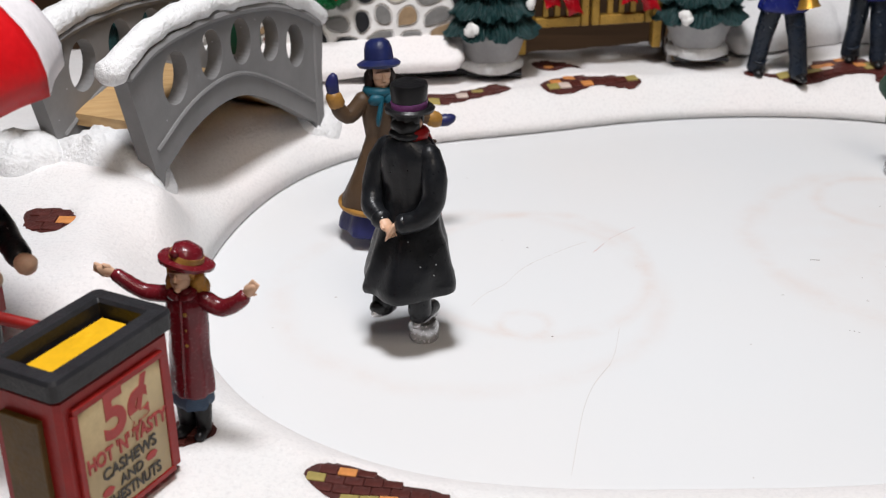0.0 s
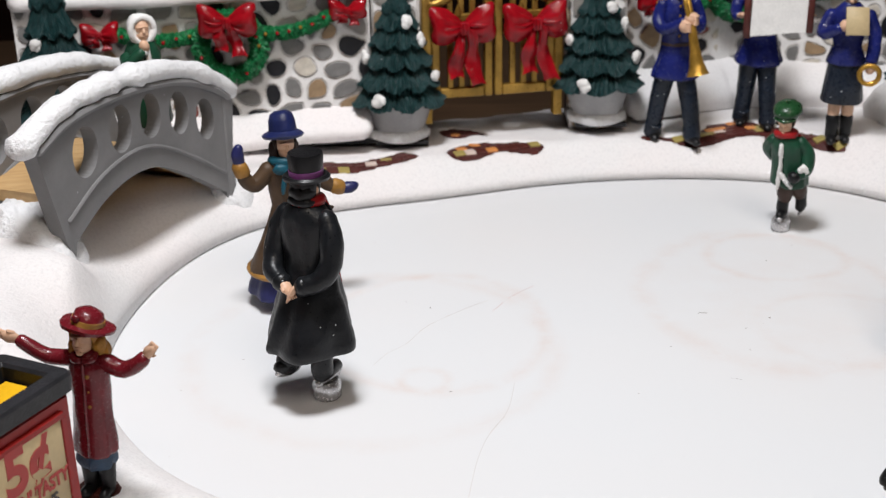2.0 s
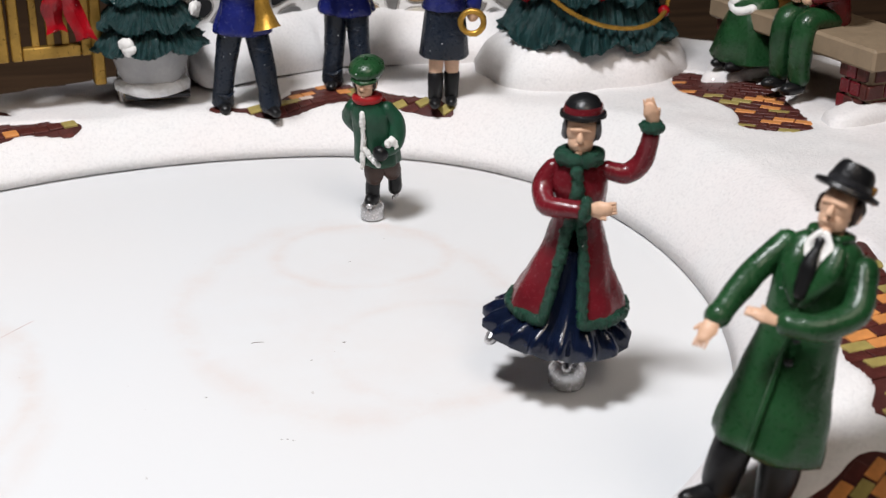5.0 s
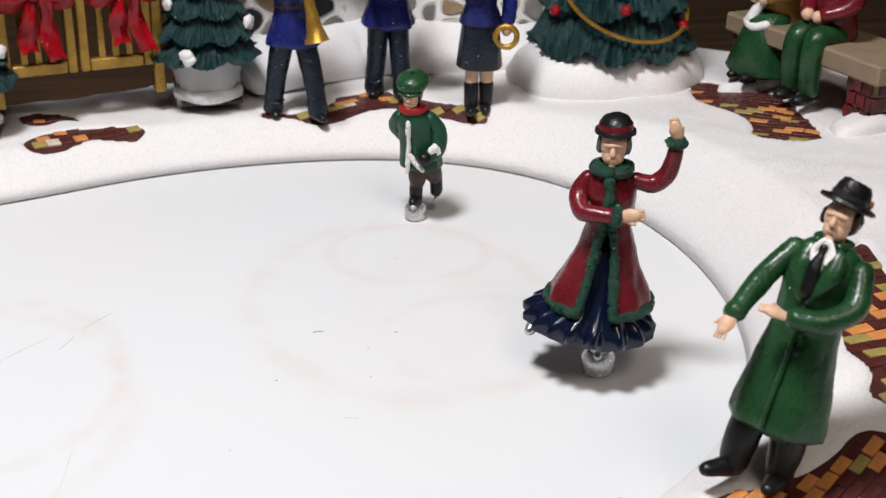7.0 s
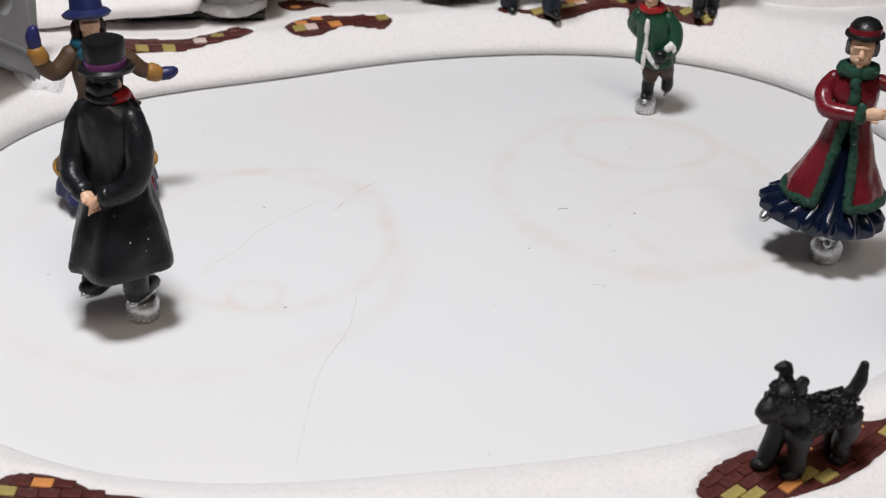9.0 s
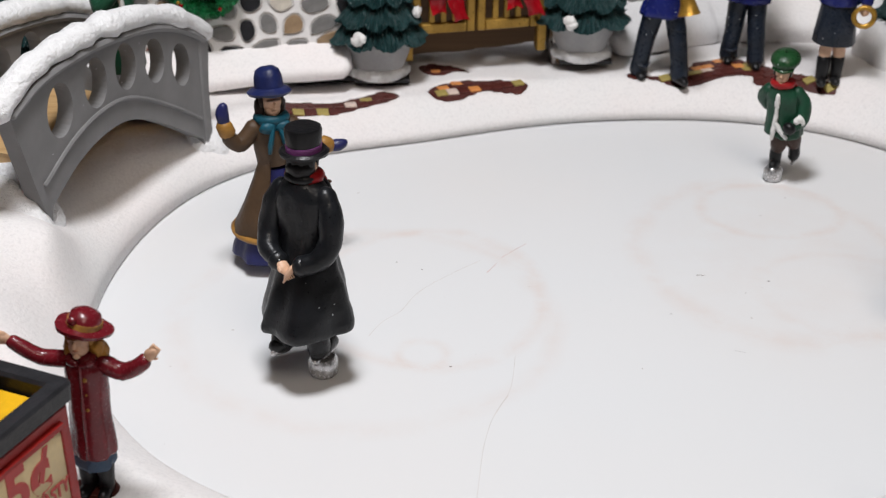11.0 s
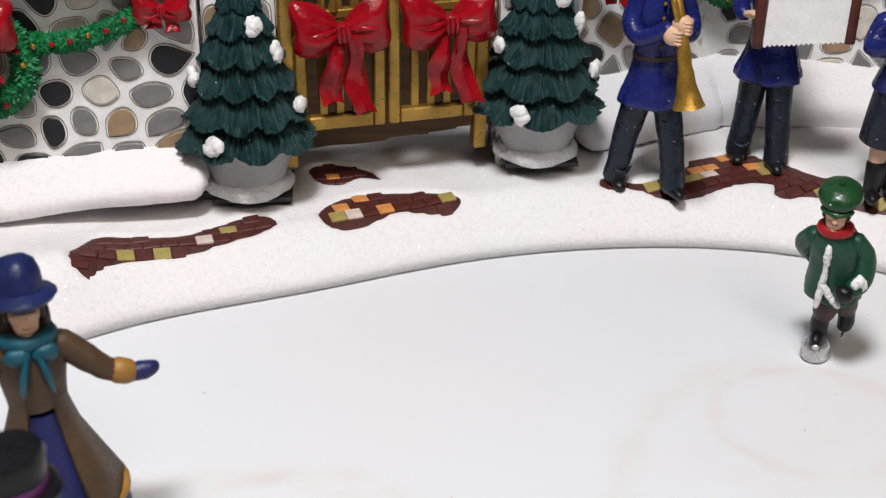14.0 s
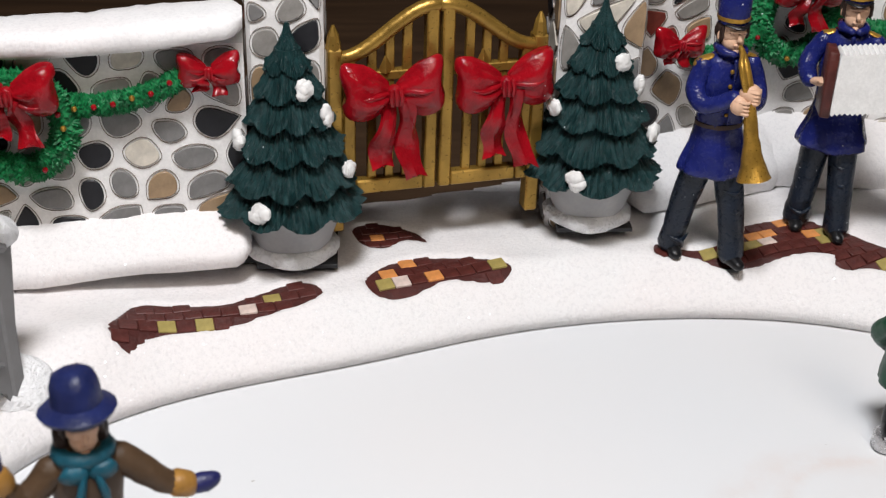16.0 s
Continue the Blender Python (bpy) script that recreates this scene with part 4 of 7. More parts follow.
for x, sd in ((0.0103, 1), (0.0344, 2)):
    ob = bow(0.0104, sd, 1.36, GATE @ Matrix.Translation((x, -0.0026, 0.0487)) @ pose(0, 0, 0, 0, -4, 0))
    tagged(ob, "glossy red ribbon bow tied on the golden gate", "bow", "ribbon bows")


# ---- potted trees ----
def tier(z0, z1, r0, r1, seed, seg=220, hem=0.055):
    """A carved skirt of drooping branches: flared, finely ribbed, ragged at its lower edge."""
    g, rnd = Geo(), random.Random(seed)
    ph, lobes = rnd.uniform(0, 6), rnd.choice((7, 8, 9))
    rows = []
    for f in (0.0, 0.02, 0.05, 0.10, 0.16, 0.23, 0.31, 0.40, 0.52, 0.66, 0.82, 1.0):
        ring = []
        r = r1 + (r0 - r1) * (1 - f) ** 1.4
        for j in range(seg):
            a = 2 * math.pi * j / seg
            x, y = math.cos(a), math.sin(a)
            lobe = abs(math.sin(lobes * a / 2 + ph + 0.5 * math.sin(2 * a + ph)))
            rib = math.sin(56 * a + 5 * noise.noise((x * 2.2, y * 2.2, seed + f * 2.0)) + 9 * f * noise.noise((x * 3, y * 3, seed)))
            strand = noise.noise((x * 9, y * 9, seed + f * 2.4)) + 0.6 * noise.noise((x * 24, y * 24, seed + f * 9))
            k = r * (1 + hem * (1 - f) * (1.2 * lobe - 0.8) + 0.055 * strand * (1 - 0.4 * f) + 0.034 * rib * (1 - 0.5 * f))
            dz = (z1 - z0) * (-0.16 * (1 - f) ** 3 * lobe + 0.12 * (1 - f) ** 6 + 0.06 * strand * (1 - f) + 0.030 * rib * (1 - f) ** 2)
            ring.append((k * x, k * y, z0 + (z1 - z0) * f + dz))
        rows.append(ring)
    lip = [(x * 0.93, y * 0.93, z - (z1 - z0) * 0.03) for x, y, z in rows[0]]
    under = [(x * 0.5, y * 0.5, z0 + (z1 - z0) * 0.25) for x, y, z in rows[0]]
    g.loft([under, lip] + rows, TREE_GREEN)
    return g


def snow_clump(r, seed):
    """A chipped dab of snow: several small lumps."""
    g, rnd = Geo(), random.Random(seed)
    for k in range(5):
        g.blob((rnd.uniform(-0.32, 0.32) * r, rnd.uniform(-0.10, 0.10) * r, rnd.uniform(-0.40, 0.40) * r), (r * rnd.uniform(0.60, 0.80), r * 0.45, r * rnd.uniform(0.60, 0.80)), WHITE, 11, None, 0.34, seed * 9 + k)
    return g


def potted_tree(m, seed, label):
    t = thing("potted_tree", m, label, "potted tree", "potted trees by the gate")
    h, rnd = 0.0545, random.Random(seed)
    g = Geo()
    g.box((0.0010, 0.0012, -0.0016), (0.0170, 0.0150, 0.0010), CART_BLACK, edge=0.1)
    part("base_slab", g, t, "thin black slab under the pot")
    g = Geo()
    crust = lambda a, i: 1 + 0.05 * math.sin(4 * a + seed) + 0.06 * noise.noise((math.cos(a) * 4, math.sin(a) * 4, seed + i))
    g.body([(-0.0012, 0, 0, 0.0086, 0.0084), (-0.0006, 0, 0, 0.0095, 0.0093), (0.0010, 0, 0, 0.0096, 0.0094), (0.0019, 0, 0, 0.0090, 0.0088), (0.0026, 0, 0, 0.0080, 0.0080)], SNOW_ROUGH, 48, crust)
    part("snow_collar", g, t)
    g = Geo()
    g.body([(0.0015, 0, 0, 0.0078, 0.0078), (0.0025, 0, 0, 0.0082, 0.0082), (0.0100, 0, 0, 0.0108, 0.0108), (0.0112, 0, 0, 0.0114, 0.0114), (0.0120, 0, 0, 0.0112, 0.0112), (0.0118, 0, 0, 0.0094, 0.0094)], POT_GREY, 32)
    part("pot", g, t, "plain grey pot")
    zs = [(0.0112, 0.0225, 0.0152, 0.0075), (0.0172, 0.0290, 0.0135, 0.0062), (0.0238, 0.0345, 0.0112, 0.0050), (0.0300, 0.0402, 0.0092, 0.0038), (0.0355, 0.0448, 0.0070, 0.0026), (0.0405, 0.0500, 0.0048, 0.0004)]
    for i, (z0, z1, r0, r1) in enumerate(zs):
        part("branch_tier", tier(z0, z1, r0, r1, seed * 10 + i), t)
    for i, (z0, a, r) in enumerate(((0.0140, -113, 0.0142), (0.0208, -18, 0.0128), (0.0268, -158, 0.0108), (0.0318, -28, 0.0088), (0.0380, -58, 0.0068), (0.0245, 35, 0.0110), (0.0165, 140, 0.0130))):
        a = radians(a)
        part("snow_clump", snow_clump(0.0026 - 0.00012 * i, seed * 7 + i), t, "", Matrix.Translation((r * math.cos(a), r * math.sin(a), z0)) @ pose(0, 0, 0, 0, 0, math.degrees(a) + 90))
    return t


potted_tree(Matrix.Translation((0.0070, 0.3708, 0.0146)), 1, "small dark green carved tree with snow tufts in grey pot")
potted_tree(Matrix.Translation((0.0730, 0.3845, 0.0155)), 2, "small dark green carved tree with snow tufts in grey pot")


# ---- wreaths and garlands ----
def leafy(pts, r, n, seed, mat=None):
    """A thick garland: a core with many little leaf points."""
    g, rnd, mat = Geo(), random.Random(seed), mat or GARLAND_GREEN
    pts = [Vector(p) for p in pts]
    g.tube(pts, r * 0.72, mat, 10)
    for _ in range(n):
        k = rnd.randrange(len(pts) - 1)
        f = rnd.random()
        p, d = pts[k].lerp(pts[k + 1], f), (pts[k + 1] - pts[k]).normalized()
        o = Vector((rnd.gauss(0, 1), rnd.gauss(0, 1), rnd.gauss(0, 1)))
        o = (o - d * o.dot(d)).normalized()
        tip = p + o * r * rnd.uniform(0.82, 1.05) + d * r * rnd.uniform(-0.35, 0.35)
        side = o.cross(d) * r * 0.34
        along = d * r * 0.26
        base = p + o * r * 0.55
        i = len(g.v)
        g.v += [tuple(base + side), tuple(base + along), tuple(base - side), tuple(base - along), tuple(tip)]
        g.f += [(i, i + 1, i + 4), (i + 1, i + 2, i + 4), (i + 2, i + 3, i + 4), (i + 3, i, i + 4)]
        g.m += [0] * 4
    return g


def berries(parent, spots, seed):
    for i, p in enumerate(spots):
        g = Geo()
        g.blob(p, 0.00062, RED_GLOSS if i % 3 else BRASS, 8)
        part("berry", g, parent)


def ring_pts(c, r, n=28):
    return [(c[0] + r * math.cos(2 * math.pi * k / n), c[1], c[2] + r * math.sin(2 * math.pi * k / n)) for k in range(n + 1)]


def wreath(c, turn, seed):
    m = Matrix.Translation(c) @ pose(0, 0, 0, 0, 0, turn)
    t = thing("wreath", m, "sparkling green wreath with a red bow on the wall", "wreath", "wreaths on the wall")
    part("foliage", leafy(ring_pts((0, 0, 0), 0.0092), 0.0034, 1700, seed), t)
    bow(0.0088, seed, 0.85, Matrix.Translation((0, -0.0035, 0.0085)), t, "glossy red ribbon bow")
    rnd = random.Random(seed)
    berries(t, [(0.0092 * math.cos(a), -0.0034, 0.0092 * math.sin(a)) for a in (rnd.uniform(0, 6.28) for _ in range(8))], seed)
    return t


def garland(p0, p1, sag, seed):
    p0, p1 = Vector(p0), Vector(p1)
    pts = [p0.lerp(p1, k / 12) - Vector((0, 0, sag * 4 * (k / 12) * (1 - k / 12))) for k in range(13)]
    t = thing("garland", Matrix.Identity(4), "sparkling green garland with small red berries along the wall", "garland", "garlands on the wall")
    part("foliage", leafy(pts, 0.0027, 800, seed), t)
    rnd = random.Random(seed)
    berries(t, [tuple(pts[k] + Vector((0, -0.0026, rnd.uniform(-0.0012, 0.0012)))) for k in range(1, 12, 2)], seed)


wreath((-0.0450, 0.3620, 0.0462), 4, 3)
garland((-0.0355, 0.3640, 0.0500), (-0.0135, 0.3655, 0.0550), 0.0020, 5)
garland((-0.0550, 0.3625, 0.0500), (-0.0800, 0.3605, 0.0510), 0.0020, 6)
for p, tz in (((-0.0080, 0.3655, 0.0565), 4), ((-0.0850, 0.3600, 0.0510), 4)):
    ob = bow(0.0058, 4, 0.55, Matrix.Translation(p) @ pose(0, 0, 0, 0, 0, tz))
    tagged(ob, "small glossy red bow holding the wall garland", "bow", "ribbon bows")
wreath((0.1230, 0.4075, 0.0540), 8, 8)
garland((0.0960, 0.3985, 0.0480), (0.1140, 0.4050, 0.0520), 0.0025, 9)
garland((0.1330, 0.4090, 0.0530), (0.1600, 0.4040, 0.0540), 0.0025, 10)
ob = bow(0.0060, 7, 0.6, Matrix.Translation((0.0925, 0.3960, 0.0515)) @ pose(0, 0, 0, 0, 0, 14))
tagged(ob, "small glossy red bow holding the wall garland", "bow", "ribbon bows")


# ---- the bridge ----
B0, B1 = Vector((-0.0705, 0.2470, 0)), Vector((-0.0405, 0.3250, 0))
B_LEN = (B1 - B0).length
B_ALONG = (B1 - B0).normalized()
B_ACROSS = Vector((-B_ALONG.y, B_ALONG.x, 0))
B_WIDE = 0.0270


def bridge_point(u, w, z):
    """u along the rail in metres, w across towards the far rail, z over the ice."""
    return B0 + B_ALONG * u + B_ACROSS * w + Vector((0, 0, z))


def curve_through(knots, x):
    """A smooth line through a few knots."""
    for i in range(len(knots) - 1):
        (x0, y0), (x1, y1) = knots[i], knots[i + 1]
        if x <= x1 or i == len(knots) - 2:
            xa, ya = knots[max(0, i - 1)]
            xb, yb = knots[min(len(knots) - 1, i + 2)]
            m0, m1 = (y1 - ya) / (x1 - xa), (yb - y0) / (xb - x0)
            t, d = (x - x0) / (x1 - x0), x1 - x0
            return (2 * t ** 3 - 3 * t ** 2 + 1) * y0 + (t ** 3 - 2 * t ** 2 + t) * d * m0 + (3 * t ** 2 - 2 * t ** 3) * y1 + (t ** 3 - t ** 2) * d * m1


TOP = [(-0.004, 0.0488), (0.000, 0.0505), (0.010, 0.0542), (0.024, 0.0556), (0.040, 0.0552), (0.060, 0.0522), (0.077, 0.0458), (0.090, 0.0375)]
ARCH = [(0.0095, 0.0230), (0.0225, 0.0293), (0.036, 0.0318), (0.0475, 0.0302), (0.0635, 0.0222), (0.0790, 0.0125)]


def rail_top(u):
    return curve_through(TOP, u)


def rail_foot(u):
    return 0.0260 - 0.0140 * u / B_LEN


def rail_geo(w):
    """A rail with an arched foot and five oval openings, cut through."""
    bm = bmesh.new()
    n = 40
    outer = [(0.0060, 0.0235), (0.0085, 0.0195)]
    for k in range(n + 1):
        u = ARCH[0][0] + (ARCH[-1][0] - ARCH[0][0]) * k / n
        outer.append((u, curve_through(ARCH, u)))
    outer += [(0.0805, 0.0075), (B_LEN - 0.0015, 0.0075)]
    for k in range(n + 1):
        u = -0.0012 + (B_LEN + 0.0042) * (1 - k / n)
        outer.append((u, rail_top(u)))
    loops = [outer]
    for u, zc, hh, ww in ((0.0170, 0.0437, 0.0064, 0.0050), (0.0320, 0.0452, 0.0062, 0.0047), (0.0452, 0.0450, 0.0060, 0.0046), (0.0584, 0.0422, 0.0060, 0.0046), (0.0711, 0.0370, 0.0060, 0.0045)):
        loops.append([(u + ww * math.cos(a), zc + hh * math.sin(a) - 0.25 * ww * math.cos(a) * (u - 0.03) / 0.04) for a in (2 * math.pi * j / 28 for j in range(28))])
    edges = []
    for lp in loops:
        vs = [bm.verts.new(bridge_point(u, w, z)) for u, z in lp]
        for i in range(len(vs)):
            if (vs[i].co - vs[(i + 1) % len(vs)].co).length > 1e-7:
                edges.append(bm.edges.new((vs[i], vs[(i + 1) % len(vs)])))
    bmesh.ops.triangle_fill(bm, use_beauty=True, use_dissolve=False, edges=edges)
    res = bmesh.ops.extrude_face_region(bm, geom=bm.faces[:])
    for v in (q for q in res["geom"] if isinstance(q, bmesh.types.BMVert)):
        v.co += B_ACROSS * 0.0042
    bmesh.ops.recalc_face_normals(bm, faces=bm.faces)
    me = bpy.data.meshes.new("rail")
    bm.to_mesh(me)
    bm.free()
    me.materials.append(STONE_GREY)
    return me


bridge = thing("foot_bridge", Matrix.Identity(4), "grey stone foot bridge with round openings and snow on its rails", "bridge")
for w in (0.0, B_WIDE):
    rail = new("rail", rail_geo(w))
    rail.parent = bridge
    g, rnd = Geo(), random.Random(int(w * 1e4))
    pts = [bridge_point(u, w + 0.0021, rail_top(u) + 0.0013) for u in (-0.003 + (B_LEN + 0.006) * k / 34 for k in range(35))]
    g.tube(pts, [0.0036 * (1 + 0.34 * noise.noise((p.x * 190, p.y * 190, w * 50)) + rnd.uniform(-0.10, 0.10)) for p in pts], SNOW_ROUGH, 18, 0.78)
    part("snow_cap", g, rail, "gritty white snow")
    g = Geo()
    g.tube([bridge_point(u, w - 0.0002, rail_top(u) - 0.0018) for u in (B_LEN * k / 24 for k in range(25))], 0.0011, STONE_GREY, 6)
    part("moulding", g, rail)
    g = Geo()
    g.tube([bridge_point(ARCH[0][0] - 0.002 + (ARCH[-1][0] - ARCH[0][0] + 0.002) * k / 24, w - 0.0001, curve_through(ARCH, ARCH[0][0] + (ARCH[-1][0] - ARCH[0][0]) * k / 24) + 0.0062) for k in range(25)], 0.0006, STONE_GREY, 6)
    part("arch_moulding", g, rail)
    for u in (B_LEN - 0.0012,):
        g = Geo()
        z0 = rail_foot(u) - 0.004
        c = bridge_point(u, w + 0.0021, (rail_top(u) + z0) / 2 - 0.0005)
        g.box(c, (0.0052, 0.0036, rail_top(u) - z0 - 0.001), STONE_GREY, Matrix((B_ACROSS, B_ALONG, Vector((0, 0, 1)))).transposed())
        part("end_post", g, rail)
g = Geo()
rows = []
for k in range(21):
    f = k / 20
    u = 0.012 + (B_LEN - 0.010) * f
    z = curve_through([(-0.007, 0.0250), (0.010, 0.0325), (0.030, 0.0370), (0.050, 0.0350), (0.070, 0.0240), (0.090, 0.0120)], u)
    rows.append([bridge_point(u, 0.0042, z - 0.003), bridge_point(u, 0.0042, z), bridge_point(u, B_WIDE, z), bridge_point(u, B_WIDE, z - 0.003)])
g.loft(rows, DECK_TAN)
part("deck", g, bridge, "tan wooden deck")
turn = math.degrees(math.atan2(B_ACROSS.y, B_ACROSS.x))


def foot_drift(u, w, ru, rw, z0, z1, seed):
    """Wind-packed snow at the end of the deck, steep at its rim."""
    g, rings = Geo(), []
    for f, h in ((1.0, 0.0), (1.01, 0.10), (0.98, 0.22), (0.90, 0.40), (0.76, 0.62), (0.58, 0.82), (0.38, 0.95), (0.15, 1.0), (0.02, 1.0)):
        ring = []
        for j in range(56):
            a = 2 * math.pi * j / 56
            k = f * (1 + 0.10 * math.sin(3 * a + seed) + 0.05 * math.sin(7 * a + seed))
            q = bridge_point(u + ru * k * math.cos(a), w + rw * k * math.sin(a), 0)
            lump = 1 + 0.14 * noise.noise((q.x * 170, q.y * 170, seed)) + 0.10 * noise.noise((q.x * 500, q.y * 500, seed))
            ring.append((q.x, q.y, z0 + (z1 - z0) * h * lump))
        rings.append(ring)
    g.loft(rings, SNOW_ROUGH)
    return g


part("snow_drift", foot_drift(0.0080, 0.0165, 0.0130, 0.0185, 0.0150, 0.0312, 2), bridge)
for u, w, rx, ry, h, sd in ((B_LEN + 0.001, 0.0030, 0.0075, 0.0060, 0.0042, 3), (-0.0020, 0.0330, 0.0110, 0.0090, 0.0060, 2)):
    p = bridge_point(u, w, 0)
    part("snow_drift", mound(p.x, p.y, rx, ry, turn, h, SNOW_ROUGH, sd), bridge)

# ---- figurines: plain painted shapes, one mesh each; millimetres, facing -y ----
def done(g):
    g.v = [(x * 0.001, y * 0.001, z * 0.001) for x, y, z in g.v]
    return g


def put(x, y, turn, z=None, lean=(0, 0)):
    return Matrix.Translation((x, y, ground_z(x, y) - 0.0006 if z is None else z)) @ pose(0, 0, 0, lean[0], lean[1], 0) @ pose(0, 0, 0, 0, 0, turn)


def head(g, x, y, z, r, hair=None):
    """A plain carved head: skull, jaw, nose, brow and ears, over a neck."""
    g.tube([(x, y + r * 0.15, z - r * 1.9), (x, y + r * 0.05, z - r * 0.5)], [r * 0.52, r * 0.48], SKIN, 12)
    g.blob((x, y + r * 0.06, z + r * 0.20), (r * 0.80, r * 0.88, r * 0.88), SKIN, 18)
    g.blob((x, y - r * 0.16, z - r * 0.42), (r * 0.62, r * 0.66, r * 0.66), SKIN, 16)
    g.blob((x, y - r * 0.66, z - r * 0.86), (r * 0.24, r * 0.20, r * 0.18), SKIN, 10)
    g.tube([(x, y - r * 0.80, z + r * 0.22), (x, y - r * 0.98, z - r * 0.12)], [r * 0.09, r * 0.17], SKIN, 8)
    g.tube([(x - r * 0.46, y - r * 0.66, z + r * 0.30), (x, y - r * 0.80, z + r * 0.36), (x + r * 0.46, y - r * 0.66, z + r * 0.30)], r * 0.12, SKIN, 8)
    g.tube([(x - r * 0.2, y - r * 0.76, z - r * 0.46), (x, y - r * 0.82, z - r * 0.45), (x + r * 0.2, y - r * 0.76, z - r * 0.46)], r * 0.09, SKIN, 8)
    for sg in (-1, 1):
        g.blob((x + sg * r * 0.80, y + r * 0.12, z - r * 0.05), (r * 0.14, r * 0.22, r * 0.30), SKIN, 8)
    if hair:
        g.blob((x, y + r * 0.34, z + r * 0.22), (r * 0.93, r * 0.80, r * 0.98), hair, 18, None, 0.14, 3)
        for sg in (-1, 1):
            g.blob((x + sg * r * 0.76, y - r * 0.12, z + r * 0.16), (r * 0.18, r * 0.28, r * 0.48), hair, 10, None, 0.2, 5)


def palm(g, p, d, r, mat=None, up=(0, 0, 1)):
    """A mitt of a hand at p that points along d, with a thumb and the ends of the fingers."""
    p, d, up = Vector(p), Vector(d).normalized(), Vector(up)
    side = d.cross(up).normalized()
    mat = mat or SKIN
    g.tube([p, p + d * r * 1.1, p + d * r * 2.0], [r * 0.80, r, r * 0.75], mat, 10, 0.62, tuple(up))
    for k in (-0.55, -0.18, 0.18, 0.55):
        q = p + d * r * 2.1 + side * r * k
        g.tube([q, q + d * r * 0.8 - up * r * 0.15], [r * 0.24, r * 0.18], mat, 6)
    g.tube([p + d * r * 0.7 + side * r * 0.8, p + d * r * 1.5 + side * r * 1.1 + up * r * 0.3], [r * 0.28, r * 0.2], mat, 6)


def fur(g, pts, r, mat, seed=0):
    """A rough curly trim along a line."""
    rnd, pts, line = random.Random(seed), [Vector(p) for p in pts], []
    for a, b in zip(pts, pts[1:]):
        n = max(2, round((b - a).length / (r * 0.42)))
        line += [a.lerp(b, k / n) + Vector([rnd.uniform(-0.16, 0.16) * r for _ in range(3)]) for k in range(n)]
    line.append(pts[-1])
    while len(line) < 9:
        line = [q for a, b in zip(line, line[1:]) for q in (a, a.lerp(b, 0.5))] + [line[-1]]
    g.tube(line, [r * rnd.uniform(0.80, 0.92) for _ in line], mat, 10)
    for a, b in zip(line, line[1:]):
        along = (b - a).normalized()
        for _ in range(2):
            d = along.cross(Vector((rnd.uniform(-1, 1), rnd.uniform(-1, 1), rnd.uniform(-1, 1)))).normalized()
            g.blob(tuple(a.lerp(b, rnd.random()) + d * r * rnd.uniform(0.55, 0.75)), r * rnd.uniform(0.26, 0.44), mat, 6)


